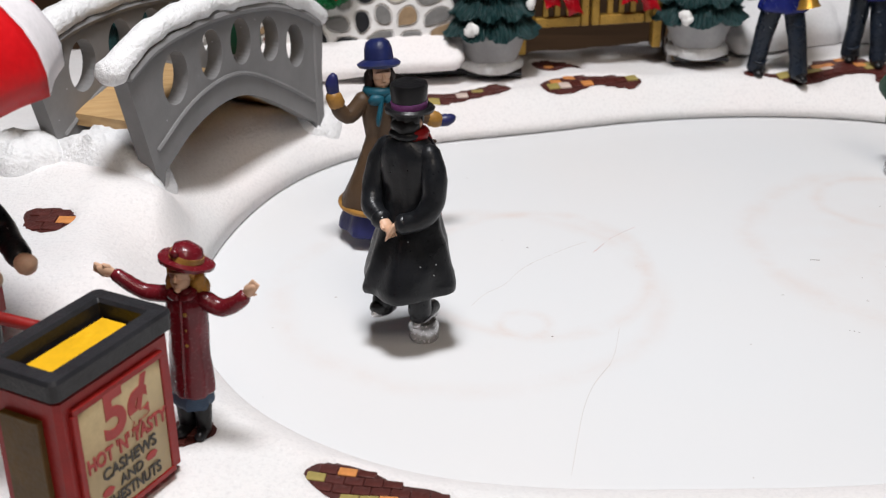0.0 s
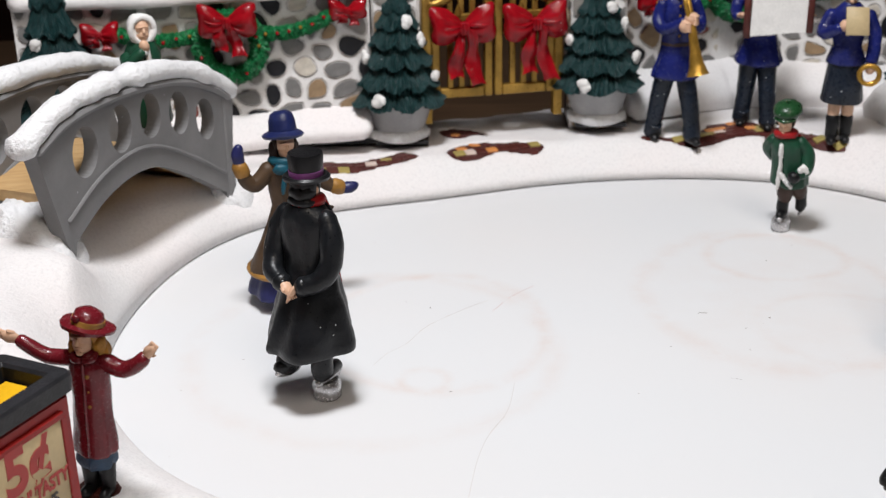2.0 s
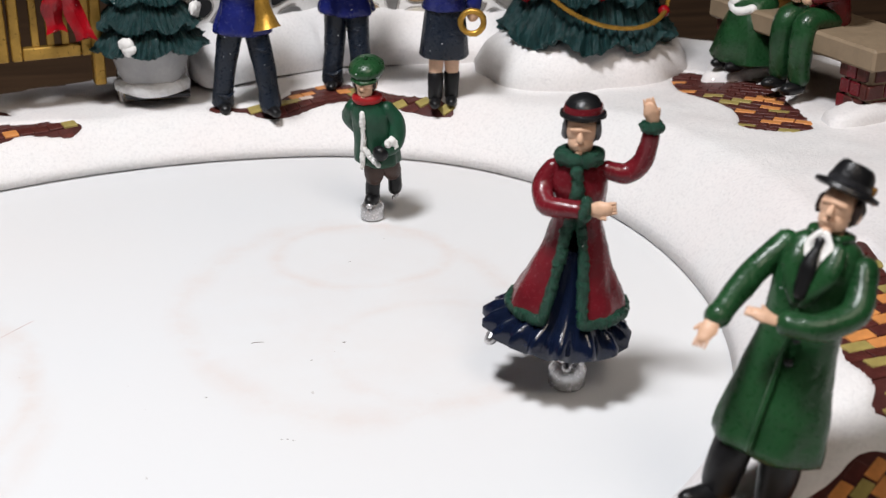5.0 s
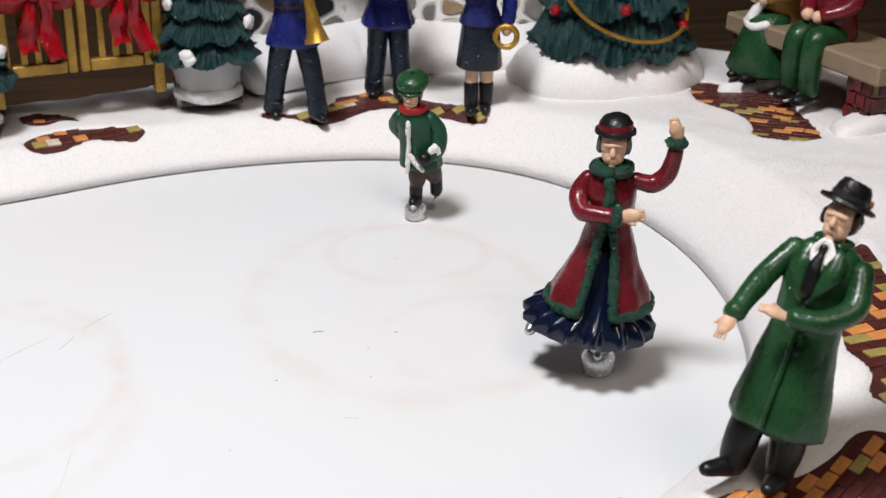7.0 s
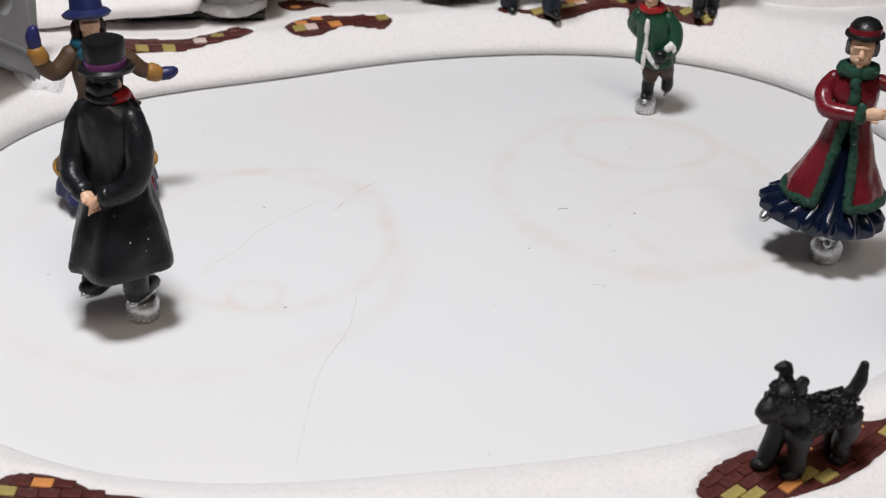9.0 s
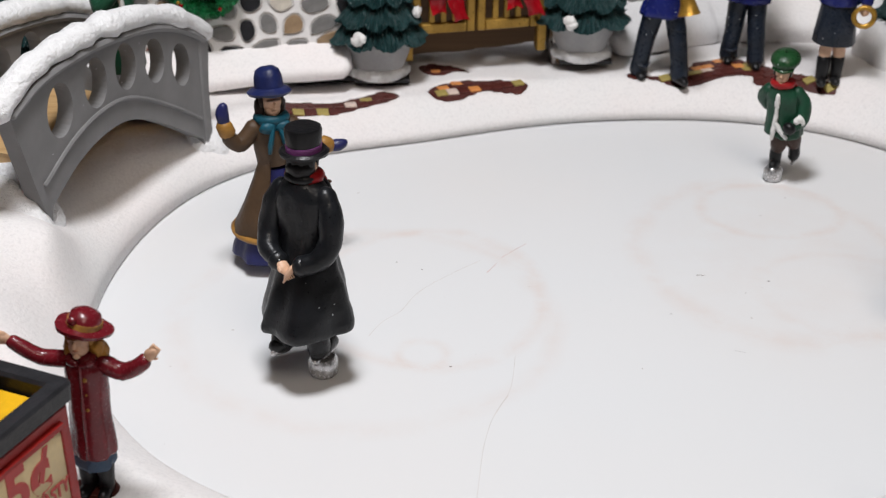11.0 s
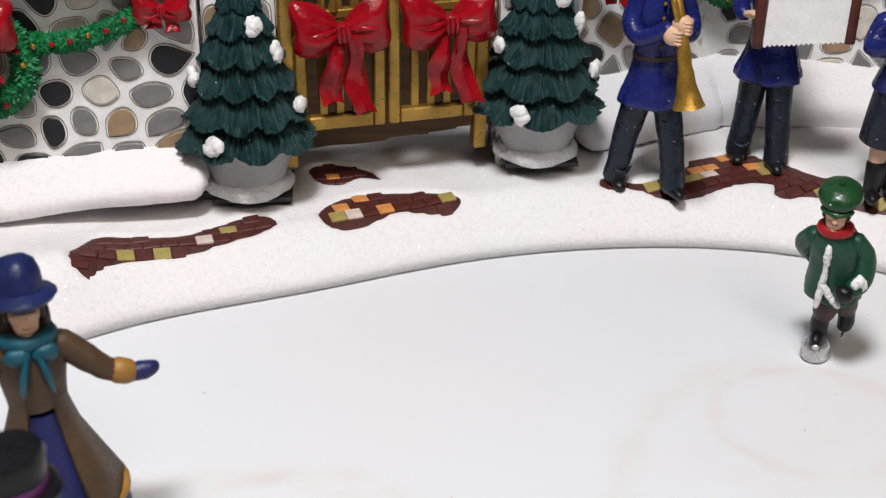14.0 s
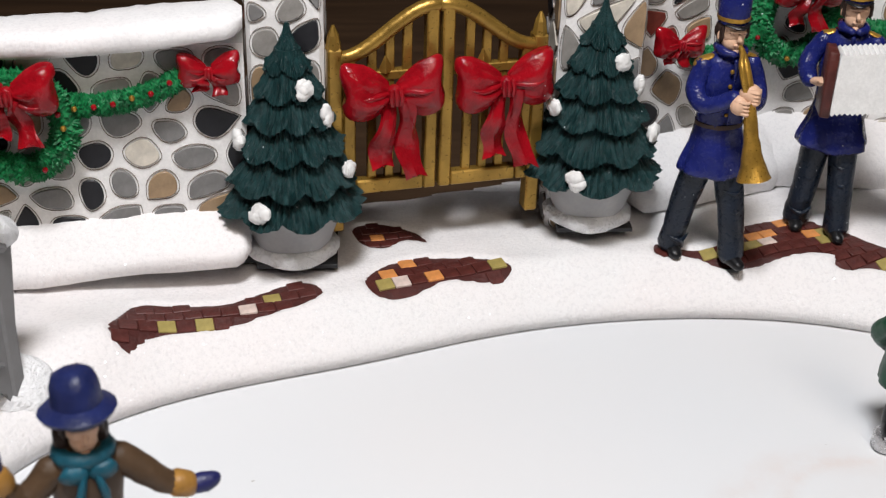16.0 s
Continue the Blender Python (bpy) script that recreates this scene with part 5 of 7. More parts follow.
def skating_man():
    g = Geo()
    # standing foot on its magnet cup, the other foot lifted behind
    g.body([(0, -2.4, 0, 2.7, 2.7), (0.5, -2.4, 0, 3.2, 3.2), (3.4, -2.4, 0, 3.3, 3.3), (4.4, -2.4, 0, 2.6, 2.9)], SILVER, 20)
    g.tube([(-2.4, 3.2, 4.6), (-2.4, 0.5, 4.2), (-2.4, -3.6, 4.6), (-2.4, -5.6, 5.4)], [0.9, 1.2, 1.1, 0.6], SILVER, 10)
    g.tube([(-2.4, 2.2, 6.2), (-2.4, -1.2, 6.4), (-2.4, -4.0, 5.9)], [1.9, 2.0, 1.4], BLACK, 12)
    g.tube([(-2.4, 1.4, 6.6), (-2.3, 1.2, 11), (-2.0, 0.6, 17)], [2.3, 2.6, 3.0], COAT_BLACK, 14)
    g.tube([(2.4, 2.5, 17), (3.4, 4.2, 12.4), (3.8, 6.4, 9.8)], [3.0, 2.5, 2.2], COAT_BLACK, 14)
    g.tube([(3.8, 8.0, 9.4), (3.9, 5.0, 8.2), (4.0, 2.6, 7.6)], [1.6, 1.9, 1.3], BLACK, 12)
    g.tube([(3.8, 9.2, 8.2), (3.9, 5.0, 6.8), (4.1, 1.4, 6.4)], [0.7, 0.8, 0.5], SILVER, 8)
    # long coat, fuller behind
    g.cloth([(12.6, 0, 1.8, 8.6, 7.6), (13.2, 0, 1.8, 9.8, 8.8), (15.5, 0, 1.7, 9.8, 8.9), (22, 0, 1.0, 8.4, 7.2), (28, 0, 0.4, 6.8, 5.4), (33, 0, 0, 6.1, 4.7), (38.5, 0, 0.2, 6.5, 4.8), (42.4, 0, 0.6, 6.2, 4.3), (44.8, 0, 0.6, 4.4, 3.5), (46.6, 0, 0.5, 2.6, 2.5)], COAT_BLACK, 56, 0.085, 6, 1.7)
    g.tube([(1.0, -4.6, 41), (1.1, -4.9, 34), (1.2, -6.0, 24), (1.3, -7.0, 13.6)], [0.3, 0.4, 0.5, 0.4], COAT_BLACK, 6)
    for sg in (-1, 1):
        g.tube([(sg * 4.9, 0.6, 43.0), (sg * 6.7, 1.4, 38.8), (sg * 7.3, 2.8, 34.0), (sg * 6.0, 5.2, 30.8), (sg * 3.0, 6.8, 29.6)], [2.3, 2.6, 2.5, 2.2, 1.9], COAT_BLACK, 16)
        g.tube([(sg * 3.2, 6.8, 29.6), (sg * 2.5, 7.0, 29.4)], 2.1, COAT_BLACK, 12)
        g.tube([(sg * 1.4, -3.0, 46.0), (sg * 3.0, -0.6, 46.2), (sg * 2.3, 2.4, 46.4), (0, 3.1, 46.4)], [0.7, 0.8, 0.9, 0.9], COAT_BLACK, 10)
        g.tube([(sg * 1.2, -3.6, 45.4), (sg * 2.8, -4.7, 41.5), (sg * 1.8, -4.9, 36.5)], [0.8, 1.2, 0.5], COAT_BLACK, 10, 0.5)
    palm(g, (1.6, 7.6, 29.6), (-0.8, 0.2, -0.7), 1.35)
    palm(g, (-1.4, 8.0, 29.2), (0.5, 0.1, -0.9), 1.25)
    # plaid scarf, two tails
    for sg, ln in ((-1, 25.5), (1, 28.0)):
        pts = [(sg * 1.0, -3.7, 45.6), (sg * 1.3, -5.3, 40.5), (sg * 1.5, -5.5, 34), (sg * 1.7, -6.6, ln)]
        g.tube(pts, [1.3, 1.5, 1.5, 1.45], RED, 10, 0.45, (0, 1, 0))
        for k in range(4):
            z = 43.0 - k * 4.6
            if z > ln:
                g.tube([(sg * 1.1 - 1.3, -5.6 - 0.035 * (43 - z), z), (sg * 1.3 + 1.3, -5.7 - 0.035 * (43 - z), z)], 0.34, BROWN, 6)
    g.tube([(3.0 * math.cos(a), 2.7 * math.sin(a), 46.3) for a in (radians(k) for k in range(0, 361, 24))], 1.15, RED, 8)
    head(g, 0, -0.4, 49.0, 3.3, BLACK)
    g.blob((0, 1.5, 48.2), (3.1, 2.3, 2.6), BLACK, 16, None, 0.16, 7)
    g.body([(50.7, 0, -0.2, 4.0, 4.4), (50.9, 0, -0.2, 4.7, 5.1), (51.5, 0, -0.2, 4.9, 5.2), (51.9, 0, -0.2, 4.4, 4.7), (51.7, 0, -0.2, 3.5, 3.7)], BLACK, 28, lambda a, i: 1 + 0.04 * math.cos(2 * a))
    g.body([(51.5, 0, -0.2, 3.55, 3.8), (52.9, 0, -0.2, 3.6, 3.85)], PURPLE, 28)
    g.body([(52.8, 0, -0.2, 3.4, 3.6), (55.8, 0, -0.2, 3.75, 3.95), (56.5, 0, -0.2, 3.5, 3.7), (56.6, 0, -0.2, 2.4, 2.6)], BLACK, 28)
    for z in (39, 34.5, 30, 25.5):
        g.blob((2.6, -4.9 - (39 - z) * 0.09, z), 0.5, BLACK, 8)
    return done(g)


def blue_hat_woman():
    g = Geo()
    g.body([(0, 0, 0, 2.4, 2.4), (3, 0, 0, 2.6, 2.6), (5, 0, 0, 2.0, 2.0)], SILVER, 16)
    w = lambda a, i: 1 + (0.06 if i < 3 else 0.03) * math.sin(7 * a) + 0.02 * math.sin(12 * a + 1)
    g.body([(3.2, 0, 0, 10.6, 9.6), (3.8, 0, 0, 11.4, 10.4), (6, 0, 0, 11.0, 10.0), (16, 0, 0, 7.0, 6.2), (26, 0, 0, 3.9, 3.3)], DRESS_BLUE, 32, w)
    # open coat: three quarters round
    rings = []
    for z, rx, ry in ((9.5, 11.0, 10.2), (10.4, 11.2, 10.4), (16, 8.4, 7.6), (22, 5.8, 5.2), (27, 4.2, 3.7), (29, 4.3, 3.6)):
        ring = []
        for j in range(29):
            a = radians(-62 + 304 * j / 28)
            k = 1 + 0.035 * math.sin(6 * a)
            ring.append((rx * k * math.cos(a), ry * k * math.sin(a), z))
        for j in range(28, -1, -1):
            a = radians(-62 + 304 * j / 28)
            ring.append((rx * 0.88 * math.cos(a), ry * 0.88 * math.sin(a), z))
        rings.append(ring)
    g.loft(rings, BROWN_COAT)
    g.tube([(11.0 * math.cos(radians(a)), 10.3 * math.sin(radians(a)), 10.0) for a in range(-60, 241, 12)], 0.75, TAN, 8)
    g.body([(27, 0, 0, 4.2, 3.5), (31, 0, 0, 4.8, 3.7), (35, 0, 0, 5.2, 3.7), (38, 0, 0, 4.6, 3.2), (39.6, 0, 0, 2.4, 2.2)], BROWN_COAT, 20)
    g.tube([(-4.2, 0, 36.5), (-8.2, -0.8, 33.2), (-10.6, -1.2, 35.0), (-11.6, -1.4, 37.6)], [2.2, 2.1, 1.8, 1.6], BROWN_COAT, 12)
    g.tube([(-11.2, -1.3, 36.6), (-11.8, -1.4, 38.6)], [2.1, 2.0], TAN, 10)
    g.tube([(-11.8, -1.4, 39.2), (-12.0, -1.5, 41.4), (-11.8, -1.6, 43.4)], [1.4, 1.6, 1.2], DRESS_BLUE, 10)
    g.tube([(4.2, 0, 36.5), (7.6, -1.2, 33.4), (10.2, -1.8, 31.2), (12.0, -2.0, 30.4)], [2.2, 2.1, 1.8, 1.6], BROWN_COAT, 12)
    g.tube([(11.6, -2.0, 30.6), (13.2, -2.1, 30.0)], [2.1, 2.0], TAN, 10)
    g.tube([(13.8, -2.1, 29.8), (15.6, -2.2, 29.8), (17.2, -2.3, 30.2)], [1.4, 1.5, 1.0], DRESS_BLUE, 10)
    for sg in (-1, 1):
        g.blob((sg * 1.9, -3.4, 37.2), (2.2, 1.2, 1.5), TEAL, 10, None, 0.15, 2)
        g.tube([(sg * 0.8, -3.6, 37), (sg * 1.6, -4.4, 34), (sg * 2.0, -4.4, 31.6)], [0.8, 1.2, 1.0], TEAL, 8, 0.5)
    g.tube([(3.2 * math.cos(a), 3.0 * math.sin(a), 38.6) for a in (radians(k) for k in range(0, 361, 30))], 1.3, TEAL, 8)
    head(g, 0, -0.3, 42.3, 3.2, HAIR_DARK)
    for sg in (-1, 1):
        g.blob((sg * 2.6, 1.0, 40.6), (1.3, 1.8, 3.0), HAIR_DARK, 10, None, 0.15, 4)
    tip = pose(0, 0, 0, -10, 0, 0).to_3x3()
    b = Geo()
    b.body([(-0.9, 0, 0, 4.9, 5.3), (-0.3, 0, 0, 5.3, 5.7), (0.3, 0, 0, 4.6, 5.0), (0.8, 0, 0, 3.5, 3.8), (3.2, 0, 0, 3.3, 3.6), (4.8, 0, 0, 2.8, 3.0), (5.6, 0, 0, 1.6, 1.7)], BLUE_HAT, 24, lambda a, i: 1 + 0.03 * math.sin(3 * a))
    k, base = g.slot(BLUE_HAT), len(g.v)
    g.v += [tuple(tip @ Vector(v) + Vector((0, 0.8, 45.0))) for v in b.v]
    g.f += [tuple(base + i for i in f) for f in b.f]
    g.m += [k] * len(b.f)
    g.blob((0, 4.6, 46.6), (1.2, 0.9, 1.0), BLUE_HAT, 8)
    return done(g)


def skating_boy():
    g = Geo()
    g.body([(0, 0, 0, 2.5, 2.5), (0.5, 0, 0, 3.0, 3.0), (3.2, 0, 0, 2.9, 2.9), (4, 0, 0, 2.1, 2.3)], SILVER, 20)
    g.tube([(0, 2.2, 3.6), (0, -1.0, 3.8), (0.2, -3.6, 4.4)], [0.9, 1.2, 0.7], SILVER, 10)
    g.tube([(0, -2.8, 5.0), (0, 0.2, 5.2), (0, 0.6, 8.4), (0.3, 0.4, 10.2)], [1.3, 1.8, 1.8, 2.0], BLACK, 12)
    g.tube([(0.3, 0.2, 9.8), (0.8, 0, 12.4), (1.2, 0.1, 15.6)], [2.2, 2.9, 3.0], BROWN, 14)
    g.tube([(4.8, 6.2, 6.2), (4.9, 3.6, 6.6), (4.8, 3.4, 9.6), (4.5, 2.6, 11.4)], [1.2, 1.7, 1.8, 2.0], BLACK, 12)
    g.tube([(4.8, 7.6, 4.8), (4.9, 4.6, 4.6), (4.9, 2.0, 4.6)], [0.5, 0.7, 0.5], SILVER, 8)
    g.tube([(4.5, 2.6, 10.8), (4.0, 1.2, 13.2), (3.0, 0.6, 16.2)], [2.2, 2.8, 3.0], BROWN, 14)
    g.cloth([(13.6, 1.3, 0.6, 5.0, 4.2), (14.2, 1.3, 0.5, 5.7, 4.8), (17.5, 1.1, 0.1, 5.4, 4.5), (22, 0.7, -1.0, 4.9, 4.2), (26, 0.3, -2.2, 4.8, 3.9), (28.4, 0, -2.8, 3.6, 3.2), (30, -0.1, -3.0, 2.4, 2.4)], DARK_GREEN, 40, 0.05, 7, 0.4)
    fur(g, [(-0.5, -6.4, 27), (-0.5, -5.7, 22), (-0.7, -4.9, 18), (-1.2, -4.6, 13.8)], 0.72, WHITE, 2)
    fur(g, [(-0.3, -5.3, 18.6), (1.2, -5.0, 16.4), (3.0, -4.6, 14.6)], 0.72, WHITE, 3)
    g.tube([(4.0, -2.0, 27.2), (6.4, -0.8, 23.6), (6.6, -2.6, 19.6), (5.0, -4.8, 18.8)], [1.9, 2.2, 2.0, 1.7], DARK_GREEN, 14)
    fur(g, [(5.6, -5.6, 20.2), (6.4, -4.4, 20.6), (6.8, -4.0, 19.2)], 1.2, WHITE, 4)
    g.blob((3.9, -6.0, 18.0), (2.0, 1.7, 1.8), BLACK, 14)
    g.tube([(-3.9, -2.2, 27.2), (-5.6, 0.6, 24.0), (-4.6, 3.8, 20.6)], [1.9, 2.1, 1.7], DARK_GREEN, 14)
    g.blob((-4.0, 4.8, 19.4), (1.6, 1.8, 1.6), BLACK, 12)
    g.tube([(2.7 * math.cos(a) - 0.1, 2.5 * math.sin(a) - 3.3, 29.8) for a in (radians(k) for k in range(0, 361, 24))], 1.05, RED, 10)
    g.tube([(1.6, -1.6, 30.2), (3.2, -0.6, 28.4), (3.6, 0.6, 26.0)], [1.0, 1.2, 0.9], RED, 8, 0.6)
    head(g, -0.3, -4.0, 32.9, 3.0, HAIR_DARK)
    tilt = pose(0, 0, 0, 14, 0, 0).to_3x3()
    b = Geo()
    b.body([(-0.8, 0, 0, 3.1, 3.4), (-0.2, 0, 0, 3.4, 3.7), (0.8, 0, 0.2, 4.3, 4.5), (1.7, 0, 0.3, 4.2, 4.4), (2.8, 0, 0.3, 3.0, 3.2), (3.3, 0, 0.3, 1.0, 1.0)], GREEN_COAT, 26)
    b.blob((0, 0.3, 3.4), 0.6, GREEN_COAT, 8)
    b.tube([(-2.6, -2.6, -0.3), (0, -4.0, -0.3), (2.6, -2.6, -0.3)], 0.75, GREEN_COAT, 8, 0.6)
    base = len(g.v)
    g.v += [tuple(tilt @ Vector(v) + Vector((-0.3, -3.0, 35.2))) for v in b.v]
    g.f += [tuple(base + i for i in f) for f in b.f]
    g.m += [g.slot(GREEN_COAT)] * len(b.f)
    return done(g)


def skating_lady():
    g = Geo()
    g.body([(0, 0, 0, 2.6, 2.6), (0.6, 0, 0, 3.2, 3.2), (3.6, 0, 0, 3.2, 3.2), (4.8, 0, 0, 2.2, 2.3)], SILVER, 20)
    g.tube([(0, 2.4, 4.4), (0, -1.0, 4.4), (0, -3.6, 5.0)], [0.9, 1.2, 0.6], SILVER, 10)
    g.tube([(0, -0.4, 5.0), (0, 0, 7.6), (0, 0, 14)], [1.9, 1.7, 2.1], SILVER, 14)
    g.tube([(-4.0, 1.4, 15), (-8.6, 1.8, 11.4), (-11.6, 1.6, 9.4)], [1.9, 1.8, 1.5], SILVER, 12)
    g.tube([(-11.4, 2.8, 9.2), (-12.4, 0.6, 8.4), (-13.2, -1.4, 7.8)], [1.2, 1.4, 0.9], SILVER, 10)
    # ruffled skirt: a full flounce, tucked under
    rows = []
    for z, cx, rx, ry, amp in ((11.4, -2.0, 7.0, 6.0, 0.02), (9.6, -2.4, 10.2, 8.8, 0.07), (9.8, -2.4, 11.4, 9.9, 0.10), (11.2, -2.3, 11.6, 10.0, 0.085), (13.0, -2.0, 10.4, 9.0, 0.05), (14.4, -1.4, 8.0, 7.0, 0.02), (20, -0.5, 5.6, 4.9, 0.015), (26, 0, 3.8, 3.4, 0.01)):
        rows.append([(cx + rx * k * math.cos(a), ry * k * math.sin(a), z - 0.09 * rx * math.cos(a) + amp * 7 * math.sin(17 * a + 1.1 * math.sin(3 * a))) for a, k in ((b, 1 + amp * math.sin(17 * b + 1.1 * math.sin(3 * b))) for b in (2 * math.pi * j / 136 for j in range(136)))])
    g.loft(rows, SKIRT_NAVY)
    # coat open in front, edged with fur
    g.cloth([(15.0, -0.8, 0.3, 9.2, 8.2), (15.8, -0.8, 0.3, 9.4, 8.3), (20, -0.5, 0.1, 7.6, 6.7), (25, -0.1, 0, 5.6, 5.0), (29.5, 0.1, 0, 4.3, 3.8), (32.6, 0.1, 0, 4.0, 3.4)], WINE, 52, 0.045, 7, 2.0, True, 20)
    hem = [(-0.8 + 9.3 * math.cos(radians(a)), 0.3 + 8.2 * math.sin(radians(a)), 15.4) for a in range(-70, 251, 10)]
    fur(g, hem, 1.15, GREEN_FUR, 1)
    for s0 in (-70, 250):
        fur(g, [(cx + rx * math.cos(radians(s0)), ry * math.sin(radians(s0)) - 0.1, z) for z, rx, ry, cx in ((15.6, 9.3, 8.2, -0.8), (20, 7.5, 6.7, -0.5), (25, 5.6, 5.1, -0.1), (29.5, 3.6, 4.0, 0), (32.4, 1.2, 3.9, 0))], 1.05, GREEN_FUR, s0)
    g.cloth([(31.4, 0.1, 0, 3.9, 3.3), (34, 0.1, -0.2, 4.2, 3.6), (37, 0, -0.2, 4.5, 3.7), (39.6, 0, 0, 4.0, 3.1), (41.4, 0, 0, 2.5, 2.3)], WINE, 36, 0.03, 5, 0.2)
    fur(g, [(0.1, -3.6, 32.4), (0, -4.3, 36), (0, -3.6, 40)], 1.15, GREEN_FUR, 5)
    fur(g, [(2.8 * math.cos(a), 2.6 * math.sin(a) - 0.3, 41.2) for a in (radians(k) for k in range(0, 361, 24))], 1.45, GREEN_FUR, 8)
    # raised arm, and the arm across her front
    g.tube([(4.0, 0, 39.2), (7.2, 0.4, 38.4), (9.6, 0.4, 40.6), (10.6, 0.2, 45.2)], [1.5, 1.7, 1.6, 1.4], WINE, 16)
    fur(g, [(10.6 + 1.2 * math.cos(a), 0.2 + 1.2 * math.sin(a), 46.4) for a in (radians(k) for k in range(0, 361, 45))], 1.0, GREEN_FUR, 4)
    palm(g, (10.7, 0.1, 47.4), (-0.28, -0.12, 0.95), 1.25, None, (0, -1, 0))
    g.tube([(-3.9, 0, 39.2), (-5.5, -1.4, 36.0), (-4.2, -4.4, 34.0), (0.8, -5.8, 34.2)], [1.5, 1.7, 1.65, 1.4], WINE, 16)
    fur(g, [(1.6, -5.8 + 1.3 * math.cos(a), 34.3 + 1.3 * math.sin(a)) for a in (radians(k) for k in range(0, 361, 45))], 1.0, GREEN_FUR, 6)
    palm(g, (2.6, -6.0, 34.4), (0.95, -0.15, 0.22), 1.3, None, (0, -1, 0.2))
    grey = paint("hair_grey", (0.12, 0.12, 0.13), 0.45, 0.2, 500, 0.5)
    head(g, 0, -0.5, 45.0, 3.2, grey)
    g.body([(47.3, 0, 0.3, 3.2, 3.5), (47.6, 0, 0.3, 3.6, 3.9), (48.1, 0, 0.3, 3.55, 3.85), (48.3, 0, 0.3, 3.1, 3.3)], BLACK, 26)
    g.body([(48.2, 0, 0.3, 3.15, 3.35), (49.3, 0, 0.3, 3.0, 3.2)], WINE, 26)
    g.body([(49.2, 0, 0.3, 2.95, 3.15), (50.2, 0, 0.3, 2.4, 2.6), (50.8, 0, 0.3, 1.0, 1.1)], BLACK, 26)
    return done(g)


def green_coat_man():
    g = Geo()
    for sx, sy, out in ((-3.4, -3.2, -2.2), (3.2, 1.0, 0.8)):
        g.tube([(sx, sy + 1.6, 1.5), (sx + out * 0.4, sy - 1.4, 1.7), (sx + out, sy - 4.4, 1.2)], [1.7, 1.9, 1.4], BLACK, 14, 0.85)
        g.tube([(sx, sy + 0.6, 2.2), (sx * 0.98, sy * 0.8, 8), (sx * 0.8, sy * 0.3, 16)], [2.3, 2.9, 3.4], BLACK, 16)
    g.cloth([(10.6, 0, 0.2, 7.6, 5.8), (11.2, 0, 0.2, 8.4, 6.5), (15, 0, 0.1, 8.0, 6.1), (22, 0, 0, 6.8, 5.2), (29, 0, 0, 5.7, 4.4), (35, 0, 0, 5.9, 4.4), (39.6, 0, 0.1, 6.2, 4.2), (42.4, 0, 0.3, 5.0, 3.6), (44.2, 0, 0.3, 2.6, 2.4)], GREEN_COAT, 52, 0.05, 5, 1.1)
    g.tube([(0.3, -4.9, 33), (0.4, -5.6, 24), (0.5, -6.9, 11.6)], [0.35, 0.45, 0.5], GREEN_COAT, 6)
    for z in (29.0, 25.6):
        g.blob((1.6, -5.0 - (29 - z) * 0.09, z), (0.7, 0.5, 0.7), BLACK, 10)
    for sg in (-1, 1):
        g.tube([(sg * 0.6, -4.9, 33.8), (sg * 2.6, -4.7, 38.6), (sg * 2.5, -3.0, 42.6)], [0.5, 1.5, 1.2], GREEN_COAT, 10, 0.42, (0, 1, 0))
        g.tube([(sg * 1.9, -2.4, 43.6), (sg * 2.5, 0.6, 44.0), (0, 2.5, 44.0)], [0.7, 0.8, 0.8], GREEN_COAT, 10)
        g.tube([(sg * 0.3, -3.4, 44.2), (sg * 1.5, -3.6, 42.4), (sg * 1.1, -4.2, 40.6)], [0.4, 0.6, 0.3], WHITE, 8, 0.5, (0, 1, 0))
    g.tube([(0, -3.2, 43.4), (0, -4.3, 40), (0, -4.6, 35.6)], [0.9, 1.1, 0.6], WHITE, 10, 0.5, (0, 1, 0))
    g.tube([(0, -3.9, 43.0), (0, -4.3, 42.0), (0, -5.2, 39), (0.1, -5.3, 35.2)], [0.7, 0.6, 1.2, 0.9], BLACK, 10, 0.55, (0, 1, 0))
    # both arms reach out ahead of him
    g.tube([(-5.6, 0.2, 41.0), (-7.4, -2.6, 36.8), (-8.0, -6.6, 32.8), (-8.2, -10.0, 29.6)], [1.9, 2.0, 1.9, 1.7], GREEN_COAT, 16)
    g.tube([(-8.2, -9.8, 29.8), (-8.2, -10.6, 29.0)], 1.85, GREEN_COAT, 12)
    palm(g, (-8.2, -11.2, 28.4), (0.02, -0.62, -0.78), 1.45, None, (0, -0.8, 0.6))
    g.tube([(5.6, 0.2, 41.0), (7.4, -2.8, 35.6), (5.0, -6.6, 32.2), (0.6, -8.8, 31.4)], [1.9, 2.1, 2.0, 1.75], GREEN_COAT, 16)
    palm(g, (-0.6, -9.3, 31.4), (-0.9, -0.4, 0.12), 1.4, None, (0, -0.4, 0.9))
    head(g, 0, -0.5, 47.4, 3.4, HAIR_DARK)
    b = Geo()
    b.body([(-0.6, 0, 0, 3.9, 4.5), (-0.3, 0, 0, 4.4, 5.1), (0.3, 0, 0, 4.3, 4.9), (0.6, 0, 0, 3.2, 3.4)], BLACK, 28, lambda a, i: 1 + 0.06 * math.cos(2 * a))
    b.body([(0.5, 0, 0, 3.25, 3.5), (1.4, 0, 0, 3.2, 3.45)], CART_BLACK, 26)
    b.blob((3.1, 0.8, 1.2), (0.5, 0.9, 0.8), TAN, 10)
